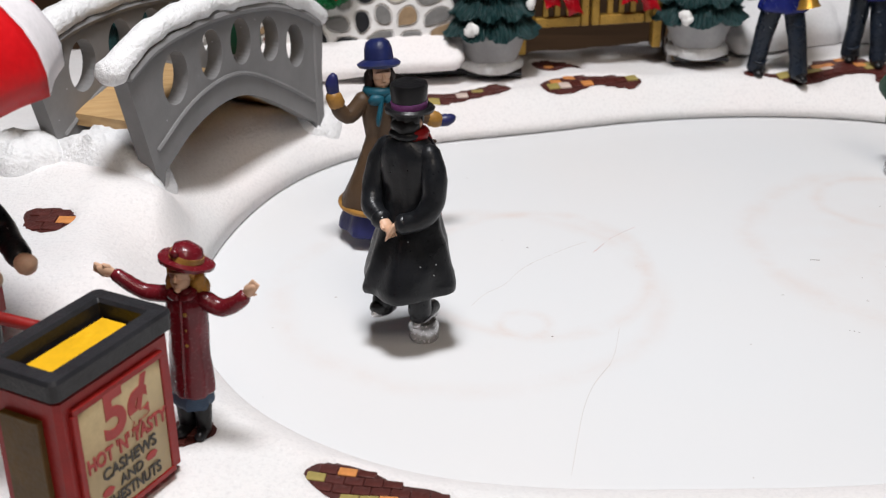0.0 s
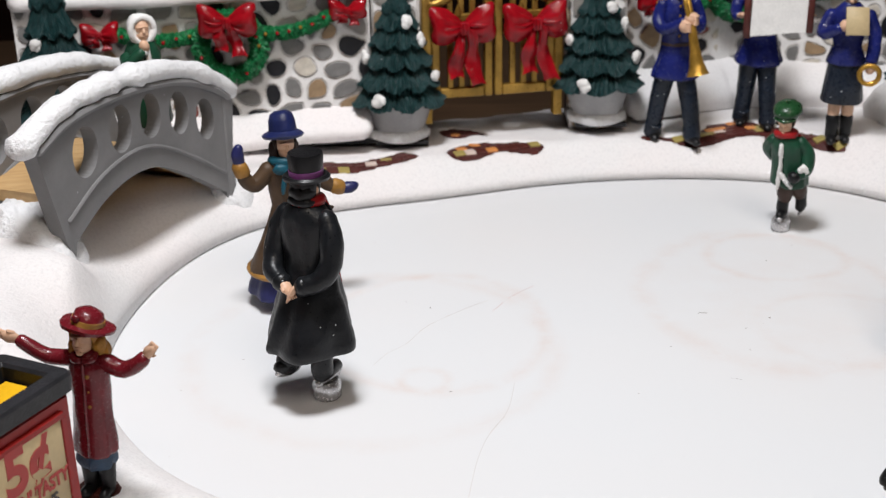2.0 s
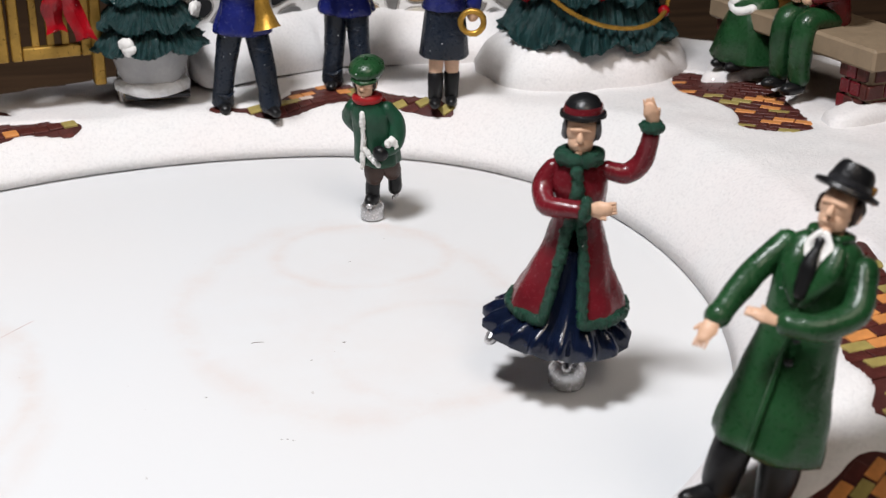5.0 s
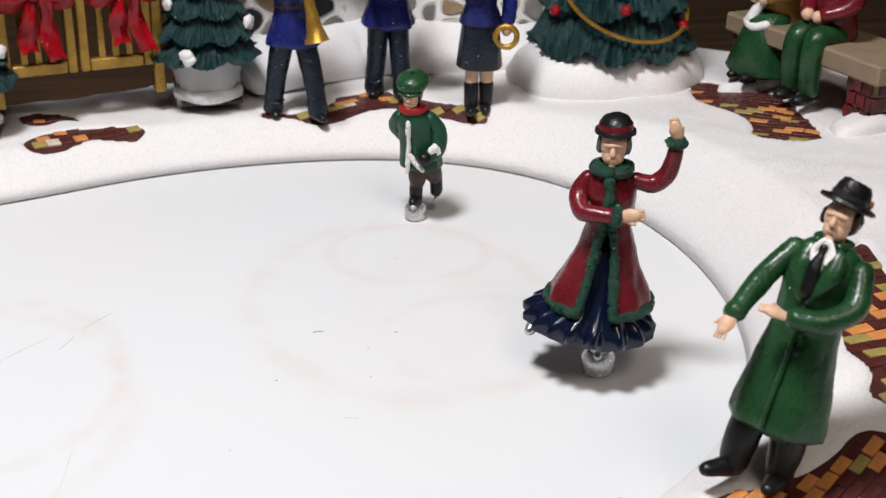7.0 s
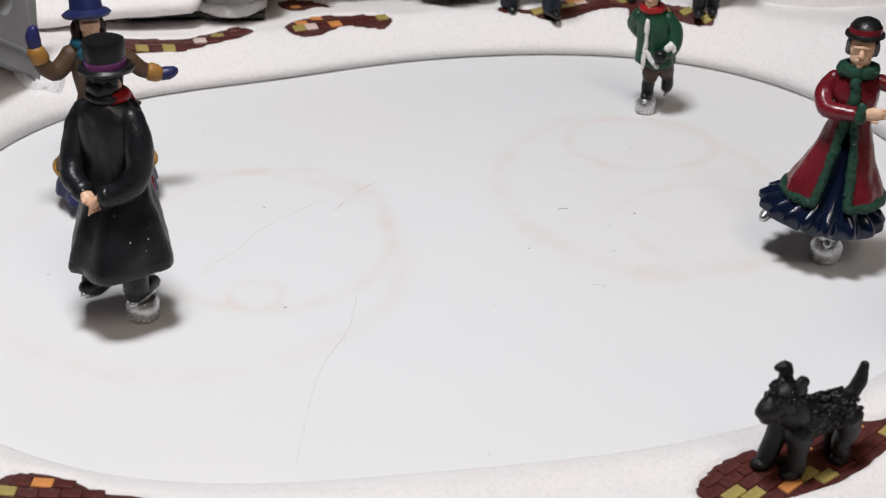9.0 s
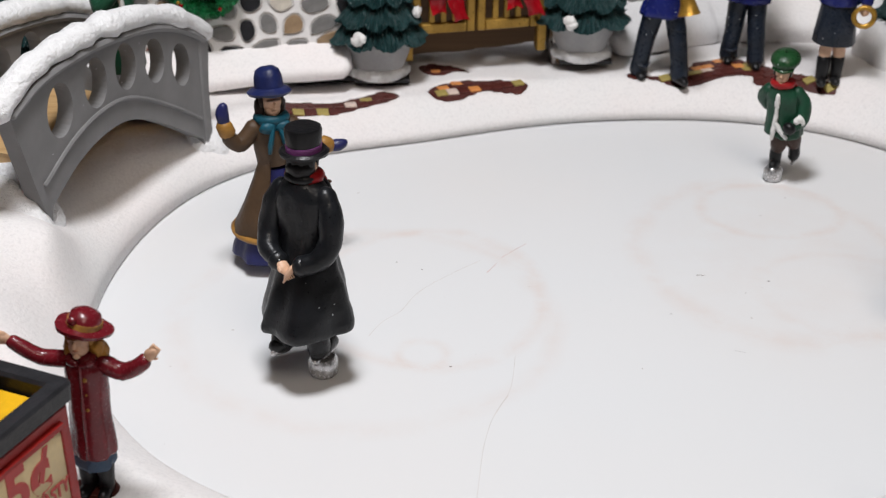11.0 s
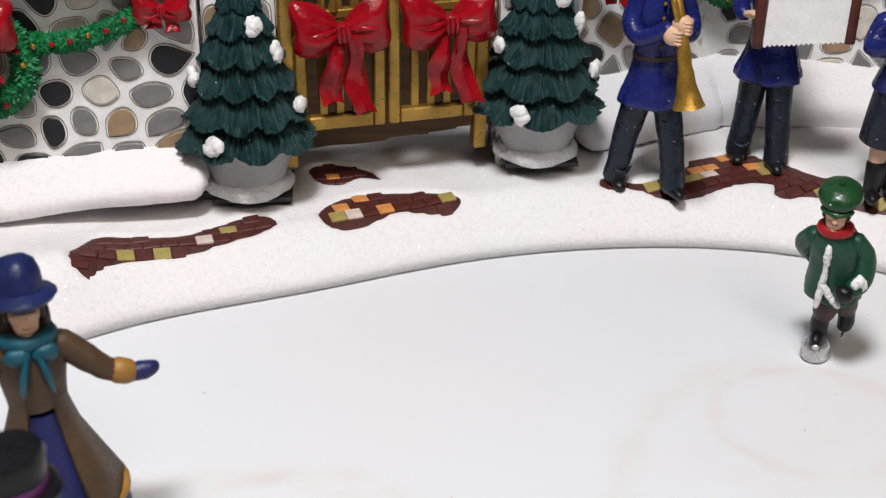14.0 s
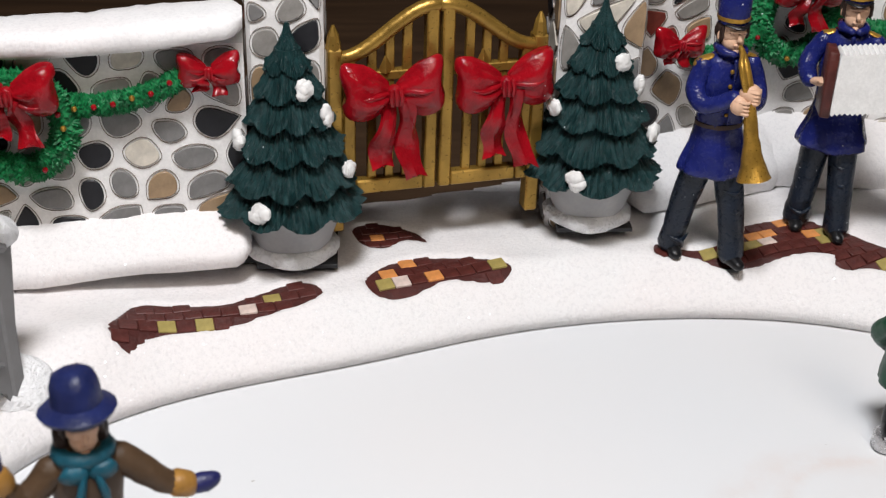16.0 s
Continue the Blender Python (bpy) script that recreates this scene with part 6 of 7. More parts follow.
    b.body([(1.3, 0, 0, 3.1, 3.35), (2.8, 0, 0, 2.7, 3.2), (3.7, 0, 0, 2.2, 2.9), (3.9, 0, 0, 1.6, 2.3), (3.1, 0, 0, 0.5, 1.6)], BLACK, 26)
    tip, base = pose(0, 0, 0, -9, 6, 0).to_3x3(), len(g.v)
    g.v += [tuple(tip @ Vector(v) + Vector((0, 0.4, 50.4))) for v in b.v]
    g.f += [tuple(base + i for i in f) for f in b.f]
    g.m += [g.slot(b.mats[i]) for i in b.m]
    return done(g)


def red_child():
    g = Geo()
    for sg in (-1, 1):
        g.tube([(sg * 1.6, 0.2, 1.4), (sg * 1.6, 0, 8)], [1.5, 1.8], BLACK, 12)
        g.tube([(sg * 1.6, 0.8, 1.0), (sg * 1.8, -2.6, 0.9)], [1.2, 1.1], BLACK, 10)
    g.cloth([(6.2, 0, 0, 3.2, 2.8), (7.2, 0, 0, 3.7, 3.2), (10.6, 0, 0, 3.6, 3.1)], DENIM, 28, 0.08, 7, 0.5)
    g.cloth([(9.0, 0, 0, 3.8, 3.3), (9.6, 0, 0, 4.1, 3.6), (16, 0, 0, 3.7, 3.2), (22, 0, 0, 3.6, 3.0), (26.5, 0, 0, 3.7, 2.8), (28.4, 0, 0, 3.0, 2.4), (29.8, 0, 0, 1.8, 1.7)], WINE, 36, 0.05, 6, 0.9)
    g.tube([(0.2, -2.8, 28), (0.2, -3.1, 20), (0.3, -3.6, 9.8)], 0.3, WINE, 6)
    for z in (25.5, 22.5, 19.5):
        g.blob((0.9, -2.9, z), 0.35, TAN, 8)
    for sg in (-1, 1):
        g.tube([(sg * 0.5, -2.6, 28.4), (sg * 1.9, -2.0, 28.8), (sg * 1.6, 1.4, 29.4)], [0.6, 0.7, 0.6], WINE, 8)
    g.tube([(-2.8, 0, 27.6), (-7.4, -0.5, 27.6), (-12.2, -0.9, 30.4)], [1.6, 1.5, 1.25], WINE, 14)
    palm(g, (-12.8, -1.0, 30.7), (-0.95, -0.1, 0.25), 1.15, None, (0, -1, 0))
    g.tube([(2.8, 0, 27.6), (6.6, 0.1, 26.2), (10.6, 0.1, 28.8)], [1.6, 1.6, 1.35], WINE, 14)
    palm(g, (11.0, 0.1, 29.2), (0.55, -0.1, 0.8), 1.1, None, (0, -1, 0))
    head(g, -0.3, -0.6, 32.2, 2.7, HAIR_BLONDE)
    for sx, sy, sz in ((2.2, 0.3, 30.4), (1.4, 1.9, 29.8), (-1.8, 1.6, 30.4), (2.7, 1.0, 28.8), (-2.3, 0.2, 29.8), (0.2, 2.4, 29.2)):
        g.blob((sx, sy, sz), (1.3, 1.4, 2.2), HAIR_BLONDE, 12, None, 0.3, 5 + sx)
    t = pose(0, 0, 0, -8, 14, 0).to_3x3()
    b = Geo()
    b.body([(-0.7, 0, 0, 3.8, 4.0), (-0.5, 0, 0, 4.5, 4.7), (0.1, 0, 0, 4.6, 4.8), (0.4, 0, 0, 3.0, 3.2)], WINE, 26, lambda a, i: 1 + 0.06 * math.sin(2 * a + 0.6) + 0.03 * math.sin(5 * a))
    b.body([(0.4, 0, 0, 3.05, 3.25), (1.3, 0, 0, 2.9, 3.1)], TAN, 24)
    b.body([(1.2, 0, 0, 2.8, 3.0), (2.4, 0, 0, 2.4, 2.6), (3.0, 0, 0, 1.2, 1.3)], WINE, 24)
    b.blob((-1.2, -2.8, 1.6), (0.9, 0.7, 0.8), WINE, 10, None, 0.3, 2)
    base = len(g.v)
    g.v += [tuple(t @ Vector(v) + Vector((0.2, 0.5, 34.2))) for v in b.v]
    g.f += [tuple(base + i for i in f) for f in b.f]
    g.m += [g.slot(b.mats[i]) for i in b.m]
    return done(g)


def dog():
    g = Geo()
    coat = paint("dog_black", (0.004, 0.004, 0.0045), 0.34, 0.4, 500, 0.6)
    g.tube([(-4.2, 0, 9.8), (-1, 0, 9.4), (3, 0, 9.6), (5.4, 0, 10.0)], [3.2, 3.0, 2.8, 2.7], coat, 18)
    g.tube([(-4.4, 0, 11), (-6.0, 0, 13.4)], [2.9, 2.7], coat, 16)
    g.blob((-6.6, 0, 15.0), (3.1, 2.7, 2.8), coat, 18, None, 0.10, 1)
    g.tube([(-7.8, 0, 14.4), (-9.8, 0, 13.6), (-10.9, 0, 13.3)], [2.1, 1.9, 1.5], coat, 14)
    g.blob((-10.0, 0, 12.0), (1.3, 1.4, 1.2), coat, 12, None, 0.2, 2)
    for sg in (-1, 1):
        g.tube([(-6.0, sg * 1.6, 17.0), (-5.8, sg * 2.1, 18.9), (-7.2, sg * 2.4, 19.0)], [1.1, 1.0, 0.5], coat, 10)
        g.tube([(-4.6, sg * 1.8, 9), (-5.0 - sg * 0.9, sg * 1.9, 5.0), (-5.6 - sg * 1.4, sg * 1.9, 1.4)], [2.2, 1.7, 1.5], coat, 14)
        g.blob((-6.2 - sg * 1.4, sg * 1.9, 1.0), (1.9, 1.5, 1.1), coat, 12, None, 0.15, 3)
        g.tube([(5.0, sg * 1.7, 9.4), (6.0 + sg * 0.6, sg * 1.9, 6.4), (5.4 + sg * 0.8, sg * 1.9, 3.8), (6.2 + sg, sg * 1.9, 1.4)], [2.5, 2.0, 1.5, 1.5], coat, 14)
        g.blob((5.8 + sg, sg * 1.9, 1.0), (1.9, 1.5, 1.1), coat, 12, None, 0.15, 4)
    g.tube([(6.4, 0, 11.4), (7.8, 0, 13.8), (8.4, 0, 17.0)], [1.3, 1.2, 0.7], coat, 12)
    rnd = random.Random(4)
    for _ in range(260):
        x, a = rnd.uniform(-5.2, 6.4), rnd.uniform(0, 6.28)
        g.blob((x, 2.85 * math.cos(a), 9.7 + 2.85 * math.sin(a)), (0.85, 0.45, 0.45), coat, 6, pose(0, 0, 0, rnd.uniform(0, 180), rnd.uniform(-40, 40), 0).to_3x3())
    for _ in range(130):
        d = Vector((rnd.gauss(0, 1), rnd.gauss(0, 1), rnd.gauss(0, 1))).normalized()
        g.blob((-6.7 + d.x * 3.0, d.y * 2.6, 14.9 + d.z * 2.7), (0.7, 0.45, 0.45), coat, 6, pose(0, 0, 0, rnd.uniform(0, 180), rnd.uniform(-60, 60), 0).to_3x3())
    return done(g)


def bandsman(kind):
    g = Geo()
    horn = kind == "horn"
    for sg in (-1, 1):
        sp = 5.2 if horn else 4.0
        sy = -sg * (3.6 if horn else 2.0)
        g.tube([(sg * sp, sy + 1.4, 1.2), (sg * sp, sy - 1.2, 1.4), (sg * sp * 1.08, sy - 3.8, 1.0)], [1.5, 1.7, 1.2], BLACK, 14, 0.85)
        g.tube([(sg * sp, sy + 0.2, 1.9), (sg * sp * 0.95, sy * 0.85, 6), (sg * sp * 0.8, sy * 0.6, 13), (sg * 2.5, 0, 24)], [2.8, 2.6, 2.8, 3.2], TROUSER, 18)
        for z, k in ((4.2, 0.9), (12.6, 0.8), (16.5, 0.7)):
            g.tube([(sg * sp * k - 2.0, sy * k * 0.8 - 1.4, z + 0.6), (sg * sp * k, sy * k * 0.8 - 2.4, z), (sg * sp * k + 2.0, sy * k * 0.8 - 1.3, z + 1.0)], [0.3, 0.6, 0.3], TROUSER, 8)
    g.cloth([(20.4, 0, 0, 6.6, 5.2), (21.0, 0, 0, 7.2, 5.8), (24, 0, 0, 6.5, 5.2), (28, 0, 0, 5.3, 4.2), (31.6, 0, 0, 4.8, 3.8)], NAVY_BAND, 44, 0.07, 7, 0.6)
    g.body([(30.7, 0, 0, 5.0, 4.0), (31.6, 0, 0, 5.0, 4.0)], BROWN, 26)
    g.cloth([(31.2, 0, 0, 4.8, 3.8), (36, 0, -0.2, 5.2, 4.1), (41, 0, 0, 5.2, 3.9), (44, 0, 0.2, 4.5, 3.2), (46, 0, 0.2, 2.7, 2.4)], NAVY_BAND, 36, 0.025, 6, 1.0)
    for sg in (-1, 1):
        g.tube([(sg * 3.6, 0.1, 45.0), (sg * 5.4, 0.1, 44.3), (sg * 6.4, 0.1, 43.6)], [0.9, 1.2, 1.0], BRASS, 10, 0.5)
        g.tube([(sg * 0.6, -3.4, 46.2), (sg * 2.2, -2.0, 46.4), (sg * 2.0, 1.6, 46.4)], [0.7, 0.9, 0.9], NAVY_BAND, 8)
    g.tube([(-0.2, -3.9, 45), (-0.2, -4.3, 38), (-0.2, -4.0, 32)], 0.3, NAVY_BAND, 6)
    for z in (34, 37, 40, 43):
        g.blob((-0.9, -4.2, z), 0.42, BRASS, 8)
    head(g, 0, -0.4, 49.4, 3.3, HAIR_DARK)
    g.body([(51.6, 0, 0.2, 2.9, 3.2), (52.6, 0, 0.2, 3.0, 3.3), (56.8, 0, 0.4, 3.2, 3.4), (57.5, 0, 0.4, 2.9, 3.1)], NAVY_BAND, 26)
    g.body([(52.3, 0, 0.2, 3.08, 3.38), (53.0, 0, 0.2, 3.1, 3.4)], BRASS, 26)
    g.tube([(-2.4, -2.2, 51.8), (0, -3.9, 51.5), (2.4, -2.2, 51.8)], [0.4, 0.7, 0.4], BLACK, 8, 0.5)
    if horn:
        for sg in (-1, 1):
            g.tube([(sg * 5.0, 0, 43.4), (sg * 6.6, -1.0, 38.6), (sg * 5.4, -4.0, 36.4), (sg * 1.6, -7.4, 38.8)], [1.8, 1.95, 1.85, 1.55], NAVY_BAND, 16)
            g.tube([(sg * 1.9, -7.2, 38.6), (sg * 1.3, -7.6, 38.9)], 1.7, NAVY_BAND, 12)
        for k, (x, z) in enumerate(((-0.6, 38.0), (1.2, 40.0))):
            g.blob((x, -8.8, z), (2.2, 1.9, 2.1), SKIN, 14)
            for q in range(4):
                g.tube([(x - 1.3 + 0.2 * q, -9.2, z + 1.1 - 0.75 * q), (x + 0.4, -10.6, z + 1.0 - 0.75 * q), (x + 1.6, -9.2, z + 0.9 - 0.75 * q)], 0.5, SKIN, 6)
        g.tube([(0, -4.2, 48.0), (0.3, -6.6, 45.6), (0.7, -9.0, 40), (1.6, -10.8, 32), (2.2, -11.8, 27), (2.6, -12.4, 24.0)], [0.5, 0.9, 1.0, 1.5, 2.3, 3.4], BRASS, 20, blunt=0.08)
        g.tube([(0.2, -5.2, 47.4), (-1.0, -8.0, 45.2), (0.2, -9.4, 40)], [0.6, 0.6, 0.7], BRASS, 8)
    else:
        for sg in (-1, 1):
            g.tube([(sg * 5.0, 0, 43.4), (sg * 7.8, -1.2, 38.6), (sg * 7.4 + 2.6 * (sg > 0), -5.4, 36.2)], [1.8, 1.95, 1.7], NAVY_BAND, 16)
        palm(g, (-6.6, -6.8, 36.8), (0.6, -0.75, 0.2), 1.5)
        palm(g, (12.2, -6.2, 37.6), (0.5, -0.8, 0.1), 1.5)
        n, rows = 17, []
        for k in range(2 * n + 1):
            x = -3.4 + 16.4 * k / (2 * n)
            s = 0.97 if k % 2 else 0.91
            rows.append([(x, -5.6 + dy * s * 2.9 - 2.6, 38.0 + dz * s * 6.7 + 0.12 * (x - 1)) for dy, dz in ((-1, -1), (1, -1), (1, 1), (-1, 1))])
        g.loft(rows, WHITE)
        g.box((-4.5, -8.2, 37.5), (2.0, 6.2, 13.6), BRICK_DARK)
        g.box((13.8, -8.2, 39.6), (2.0, 6.2, 13.6), BRICK_DARK)
    return done(g)


def singer():
    g = Geo()
    for sg in (-1, 1):
        g.blob((sg * 2.0, -1.5 + sg, 1.3), (1.6, 3.0, 1.4), BLACK, 12)
        g.tube([(sg * 2.0, sg, 2), (sg * 2.0, sg * 0.6, 8.2)], [1.8, 2.0], BLACK, 12)
        g.tube([(sg * 2.0, sg * 0.6, 8.2), (sg * 1.9, 0, 14)], [1.7, 2.0], SKIN, 12)
    g.body([(12.6, 0, 0, 5.8, 4.8), (13.2, 0, 0, 6.2, 5.2), (20, 0, 0, 5.4, 4.6), (27, 0, 0, 4.6, 3.9)], TROUSER, 26, lambda a, i: 1 + 0.03 * math.sin(7 * a))
    g.body([(24.6, 0, 0, 5.6, 4.7), (25.2, 0, 0, 5.9, 4.9), (30, 0, 0, 4.2, 3.6), (36, 0, 0, 5.2, 4.0), (40, 0, 0, 5.2, 3.6), (42.6, 0, 0, 2.4, 2.2)], NAVY_BAND, 24)
    g.tube([(5.0, 0, 39), (7.4, -1.6, 33), (7.0, -4.0, 26)], [2.2, 2.1, 1.7], NAVY_BAND, 12)
    g.blob((6.8, -4.6, 24.4), (1.5, 1.7, 1.9), SKIN, 12)
    g.tube([(6.6 + 2.8 * math.cos(a), -6.0, 22.6 + 2.8 * math.sin(a)) for a in (radians(k) for k in range(0, 361, 24))], 0.8, BRASS, 8)
    g.tube([(-5.0, 0, 39), (-7.2, -2.4, 34), (-3.0, -6.0, 36)], [2.2, 2.1, 1.7], NAVY_BAND, 12)
    g.blob((-1.6, -6.4, 37.0), (1.6, 1.5, 1.7), SKIN, 12)
    g.box((1.8, -6.8, 38.4), (6.4, 0.8, 8.0), SIGN_CREAM, pose(0, 0, 0, -20, 0, 8).to_3x3())
    head(g, 0, -0.4, 46, 3.2, HAIR_DARK)
    g.body([(47.6, 0, 0, 3.9, 4.2), (49, 0, 0, 4.2, 4.5), (51.6, 0, 0, 3.0, 3.2), (52.2, 0, 0, 1.2, 1.3)], NAVY_BAND, 20)
    return done(g)


def cloaked_woman():
    g = Geo()
    g.body([(0, 0, 0, 6.5, 5.5), (0.8, 0, 0, 6.9, 5.9), (12, 0, 0, 5.6, 4.6), (20, 0, 0, 5.0, 4.0), (23.5, 0, 0, 3.6, 3.0)], DARK_GREEN, 24, lambda a, i: 1 + 0.03 * math.sin(5 * a))
    g.tube([(0.2, -4.2, 22), (0.4, -5.0, 14), (0.4, -6.2, 2)], [1.2, 1.3, 1.3], WHITE, 8, 0.5)
    head(g, 0, -1.0, 26.6, 2.9)
    g.blob((0, 0.5, 26.9), (3.6, 3.3, 4.0), WHITE, 16, None, 0.05, 2)
    g.tube([(3.2 * math.cos(a), -1.9, 26.7 + 3.5 * math.sin(a)) for a in (radians(k) for k in range(0, 361, 24))], 1.0, WHITE, 8)
    g.tube([(-4.4, 0, 19), (-5.0, -3.6, 18), (-1.6, -5.2, 21.4)], [2.0, 1.9, 1.5], DARK_GREEN, 12)
    g.blob((-0.8, -5.2, 22.8), (1.5, 1.3, 1.7), SKIN, 12)
    g.blob((-1.6, -5.0, 21.2), (1.7, 1.5, 1.3), WHITE, 12, None, 0.12, 3)
    return done(g)


def seated(lady):
    g = Geo()
    if lady:
        g.body([(2.0, 0, -7.2, 8.6, 5.8), (2.6, 0, -7.2, 9.2, 6.2), (10, 0, -6.2, 7.2, 5.6), (16.5, 0, -4.0, 5.6, 6.0), (18.6, 0, -2.0, 5.0, 5.6)], GREEN_COAT, 26, lambda a, i: 1 + 0.04 * math.sin(6 * a))
        for sg in (-1, 1):
            g.blob((sg * 2.4, -11.4, 1.4), (1.6, 3.2, 1.5), BLACK, 12)
        top = TAN
        g.tube([(-3.5, -8.4, 16.0), (0, -9.6, 14.8), (3.5, -8.4, 16.0)], [1.3, 1.4, 1.3], WHITE, 8)
        g.tube([(0, -4.4, 30), (-0.6, -6.6, 22), (-2.0, -8.6, 16.4)], [1.2, 1.5, 1.7], WHITE, 8)
    else:
        for sg in (-1, 1):
            g.tube([(sg * 2.6, -1.0, 17), (sg * 3.0, -9.0, 17.4), (sg * 3.0, -10.2, 10), (sg * 3.0, -9.6, 3.4)], [3.2, 3.0, 2.8, 2.4], GREEN_COAT, 14)
            g.blob((sg * 3.0, -11.2, 1.5), (1.9, 3.8, 1.6), BLACK, 12)
        top = WINE
    g.body([(15.6, 0, 0, 5.6, 4.8), (17, 0, 0, 6.0, 5.2), (24, 0, -0.6, 5.6, 4.6), (31, 0, -0.4, 6.2, 4.4), (34.6, 0, 0, 4.6, 3.4), (36, 0, 0, 2.4, 2.2)], top, 24, lambda a, i: 1 + 0.02 * math.sin(5 * a))
    for sg in (-1, 1):
        g.tube([(sg * 5.6, 0, 32.6), (sg * 6.8, -2.6, 26), (sg * 2.6, -7.6, 23.0)], [2.4, 2.3, 1.8], top, 12)
        g.blob((sg * 1.6, -8.4, 22.6), 1.6, SKIN, 12)
    head(g, 0, -0.4, 39.4, 3.3, HAIR_DARK)
    g.body([(41, 0, 0, 4.4, 4.7), (41.8, 0, 0, 4.8, 5.1), (42.2, 0, 0, 3.7, 3.9), (45, 0, 0, 3.2, 3.4), (46, 0, 0, 1.8, 2.0)], BLACK if not lady else TAN, 20)
    return done(g)


BAND = Matrix.Diagonal((1.055, 1.055, 1.055, 1))
statue(skating_man(), "man_figurine", put(-0.0060, 0.2200, 150, 0.0), "figurine of a black-coated skater in a top hat on ice")
statue(blue_hat_woman(), "woman_figurine", put(-0.0172, 0.2710, 20, 0.0), "figurine of a skater in brown coat and blue hat")
statue(skating_boy(), "boy_figurine", put(0.1200, 0.3165, -26, 0.0) @ Matrix.Diagonal((0.93, 1.0, 1.02, 1)), "small skater figurine in green jacket and cap")
statue(skating_lady(), "lady_figurine", put(0.1390, 0.2320, -24, 0.0) @ Matrix.Diagonal((1.06, 1.06, 1.06, 1)), "skater figurine in fur-trimmed wine coat, one arm raised")
statue(green_coat_man(), "gentleman_figurine", Matrix.Translation((0, 0, 0.0012)) @ put(0.1452, 0.1775, -54, None, (-6, 15)) @ Matrix.Diagonal((0.95, 0.95, 0.93, 1)), "figurine of a man in a green coat and hat")
statue(red_child(), "child_figurine", put(-0.0415, 0.1715, -10, None, (0, 2)) @ Matrix.Diagonal((1.0, 1.0, 1.0, 1)), "child figurine in wine-red coat with both arms spread")
statue(dog(), "dog_figurine", put(0.1080, 0.1588, 19), "small black terrier figurine standing on brick paving")
statue(bandsman("horn"), "trumpeter_figurine", put(0.0968, 0.3725, 10) @ BAND, "bandsman figurine in blue uniform playing a golden horn", "band figurines")
statue(bandsman("accordion"), "accordionist_figurine", put(0.1255, 0.3810, -12) @ BAND, "bandsman figurine in blue uniform with a white accordion", "band figurines")
statue(singer(), "singer_figurine", put(0.1478, 0.3605, -14) @ BAND, "band figurine in navy skirt with songbook and tambourine", "band figurines")
p = bridge_point(0.066, 0.0150, 0.0360)
statue(cloaked_woman(), "cloaked_figurine", put(p.x, p.y, 30, p.z), "figurine in green cloak and white hood on the bridge")

# ---- bench with two seated figurines ----
def brick_leg(parent, c, size, rows):
    leg = thing("leg", Matrix.Translation(c), "", "")
    leg.parent = parent
    for k in ("label", "category"):
        if k in leg:
            del leg[k]
    g = Geo()
    g.box((0, 0, size[2] / 2), (size[0] * 0.95, size[1] * 0.95, size[2]), BENCH_TOP)
    part("core", g, leg)
    rnd = random.Random(3)
    for j in range(rows):
        z = size[2] * (j + 0.5) / rows
        for i in range(3):
            mt = rnd.choice((BRICK_DARK, BRICK_DARK, WINE))
            for sg in (-1, 1):
                b = Geo()
                y = size[1] * ((i + (0.5 if j % 2 else 0)) / 2.6 - 0.42)
                b.box((sg * size[0] * 0.47, max(-0.42, min(0.42, y / size[1])) * size[1], z), (size[0] * 0.12, size[1] / 3.0, size[2] / rows * 0.84), mt)
                part("brick", b, leg, "", None, False)
            b = Geo()
            x = size[0] * ((i + (0.5 if j % 2 else 0)) / 2.6 - 0.42)
            b.box((max(-0.40, min(0.40, x / size[0])) * size[0], -size[1] * 0.47, z), (size[0] / 3.0, size[1] * 0.12, size[2] / rows * 0.84), mt)
            part("brick", b, leg, "", None, False)


BENCH = Matrix.Translation((0.2416, 0.3351, 0.0170)) @ pose(0, 0, 0, 0, 0, 12)
bench = thing("garden_bench", BENCH, "taupe slab bench on brick legs standing in snow", "bench")
g = Geo()
g.box((-0.0005, 0, 0.0185), (0.0225, 0.0635, 0.0055), BENCH_TOP, edge=0.12)
part("seat", g, bench, "taupe stone slab")
for y in (-0.0245, 0.0245):
    brick_leg(bench, (-0.0005, y, 0.0), (0.0180, 0.0090, 0.0160), 4)
    q = BENCH @ Vector((-0.001, y - 0.002, 0))
    part("snow_drift", mound(q.x, q.y, 0.0185, 0.0085, 12, 0.0045, SNOW_SMOOTH, y * 100), bench, "", BENCH.inverted())
for nm, lady, y, lab in (("seated_man_figurine", False, -0.0035, "seated figurine in wine jacket and green trousers"), ("seated_lady_figurine", True, 0.0190, "seated figurine in tan coat and green skirt")):
    statue(seated(lady), nm, BENCH @ Matrix.Translation((-0.0020, y, 0.0045)) @ pose(0, 0, 0, 0, 0, -84) @ Matrix.Diagonal((1.1, 1.1, 1.05, 1)), lab)


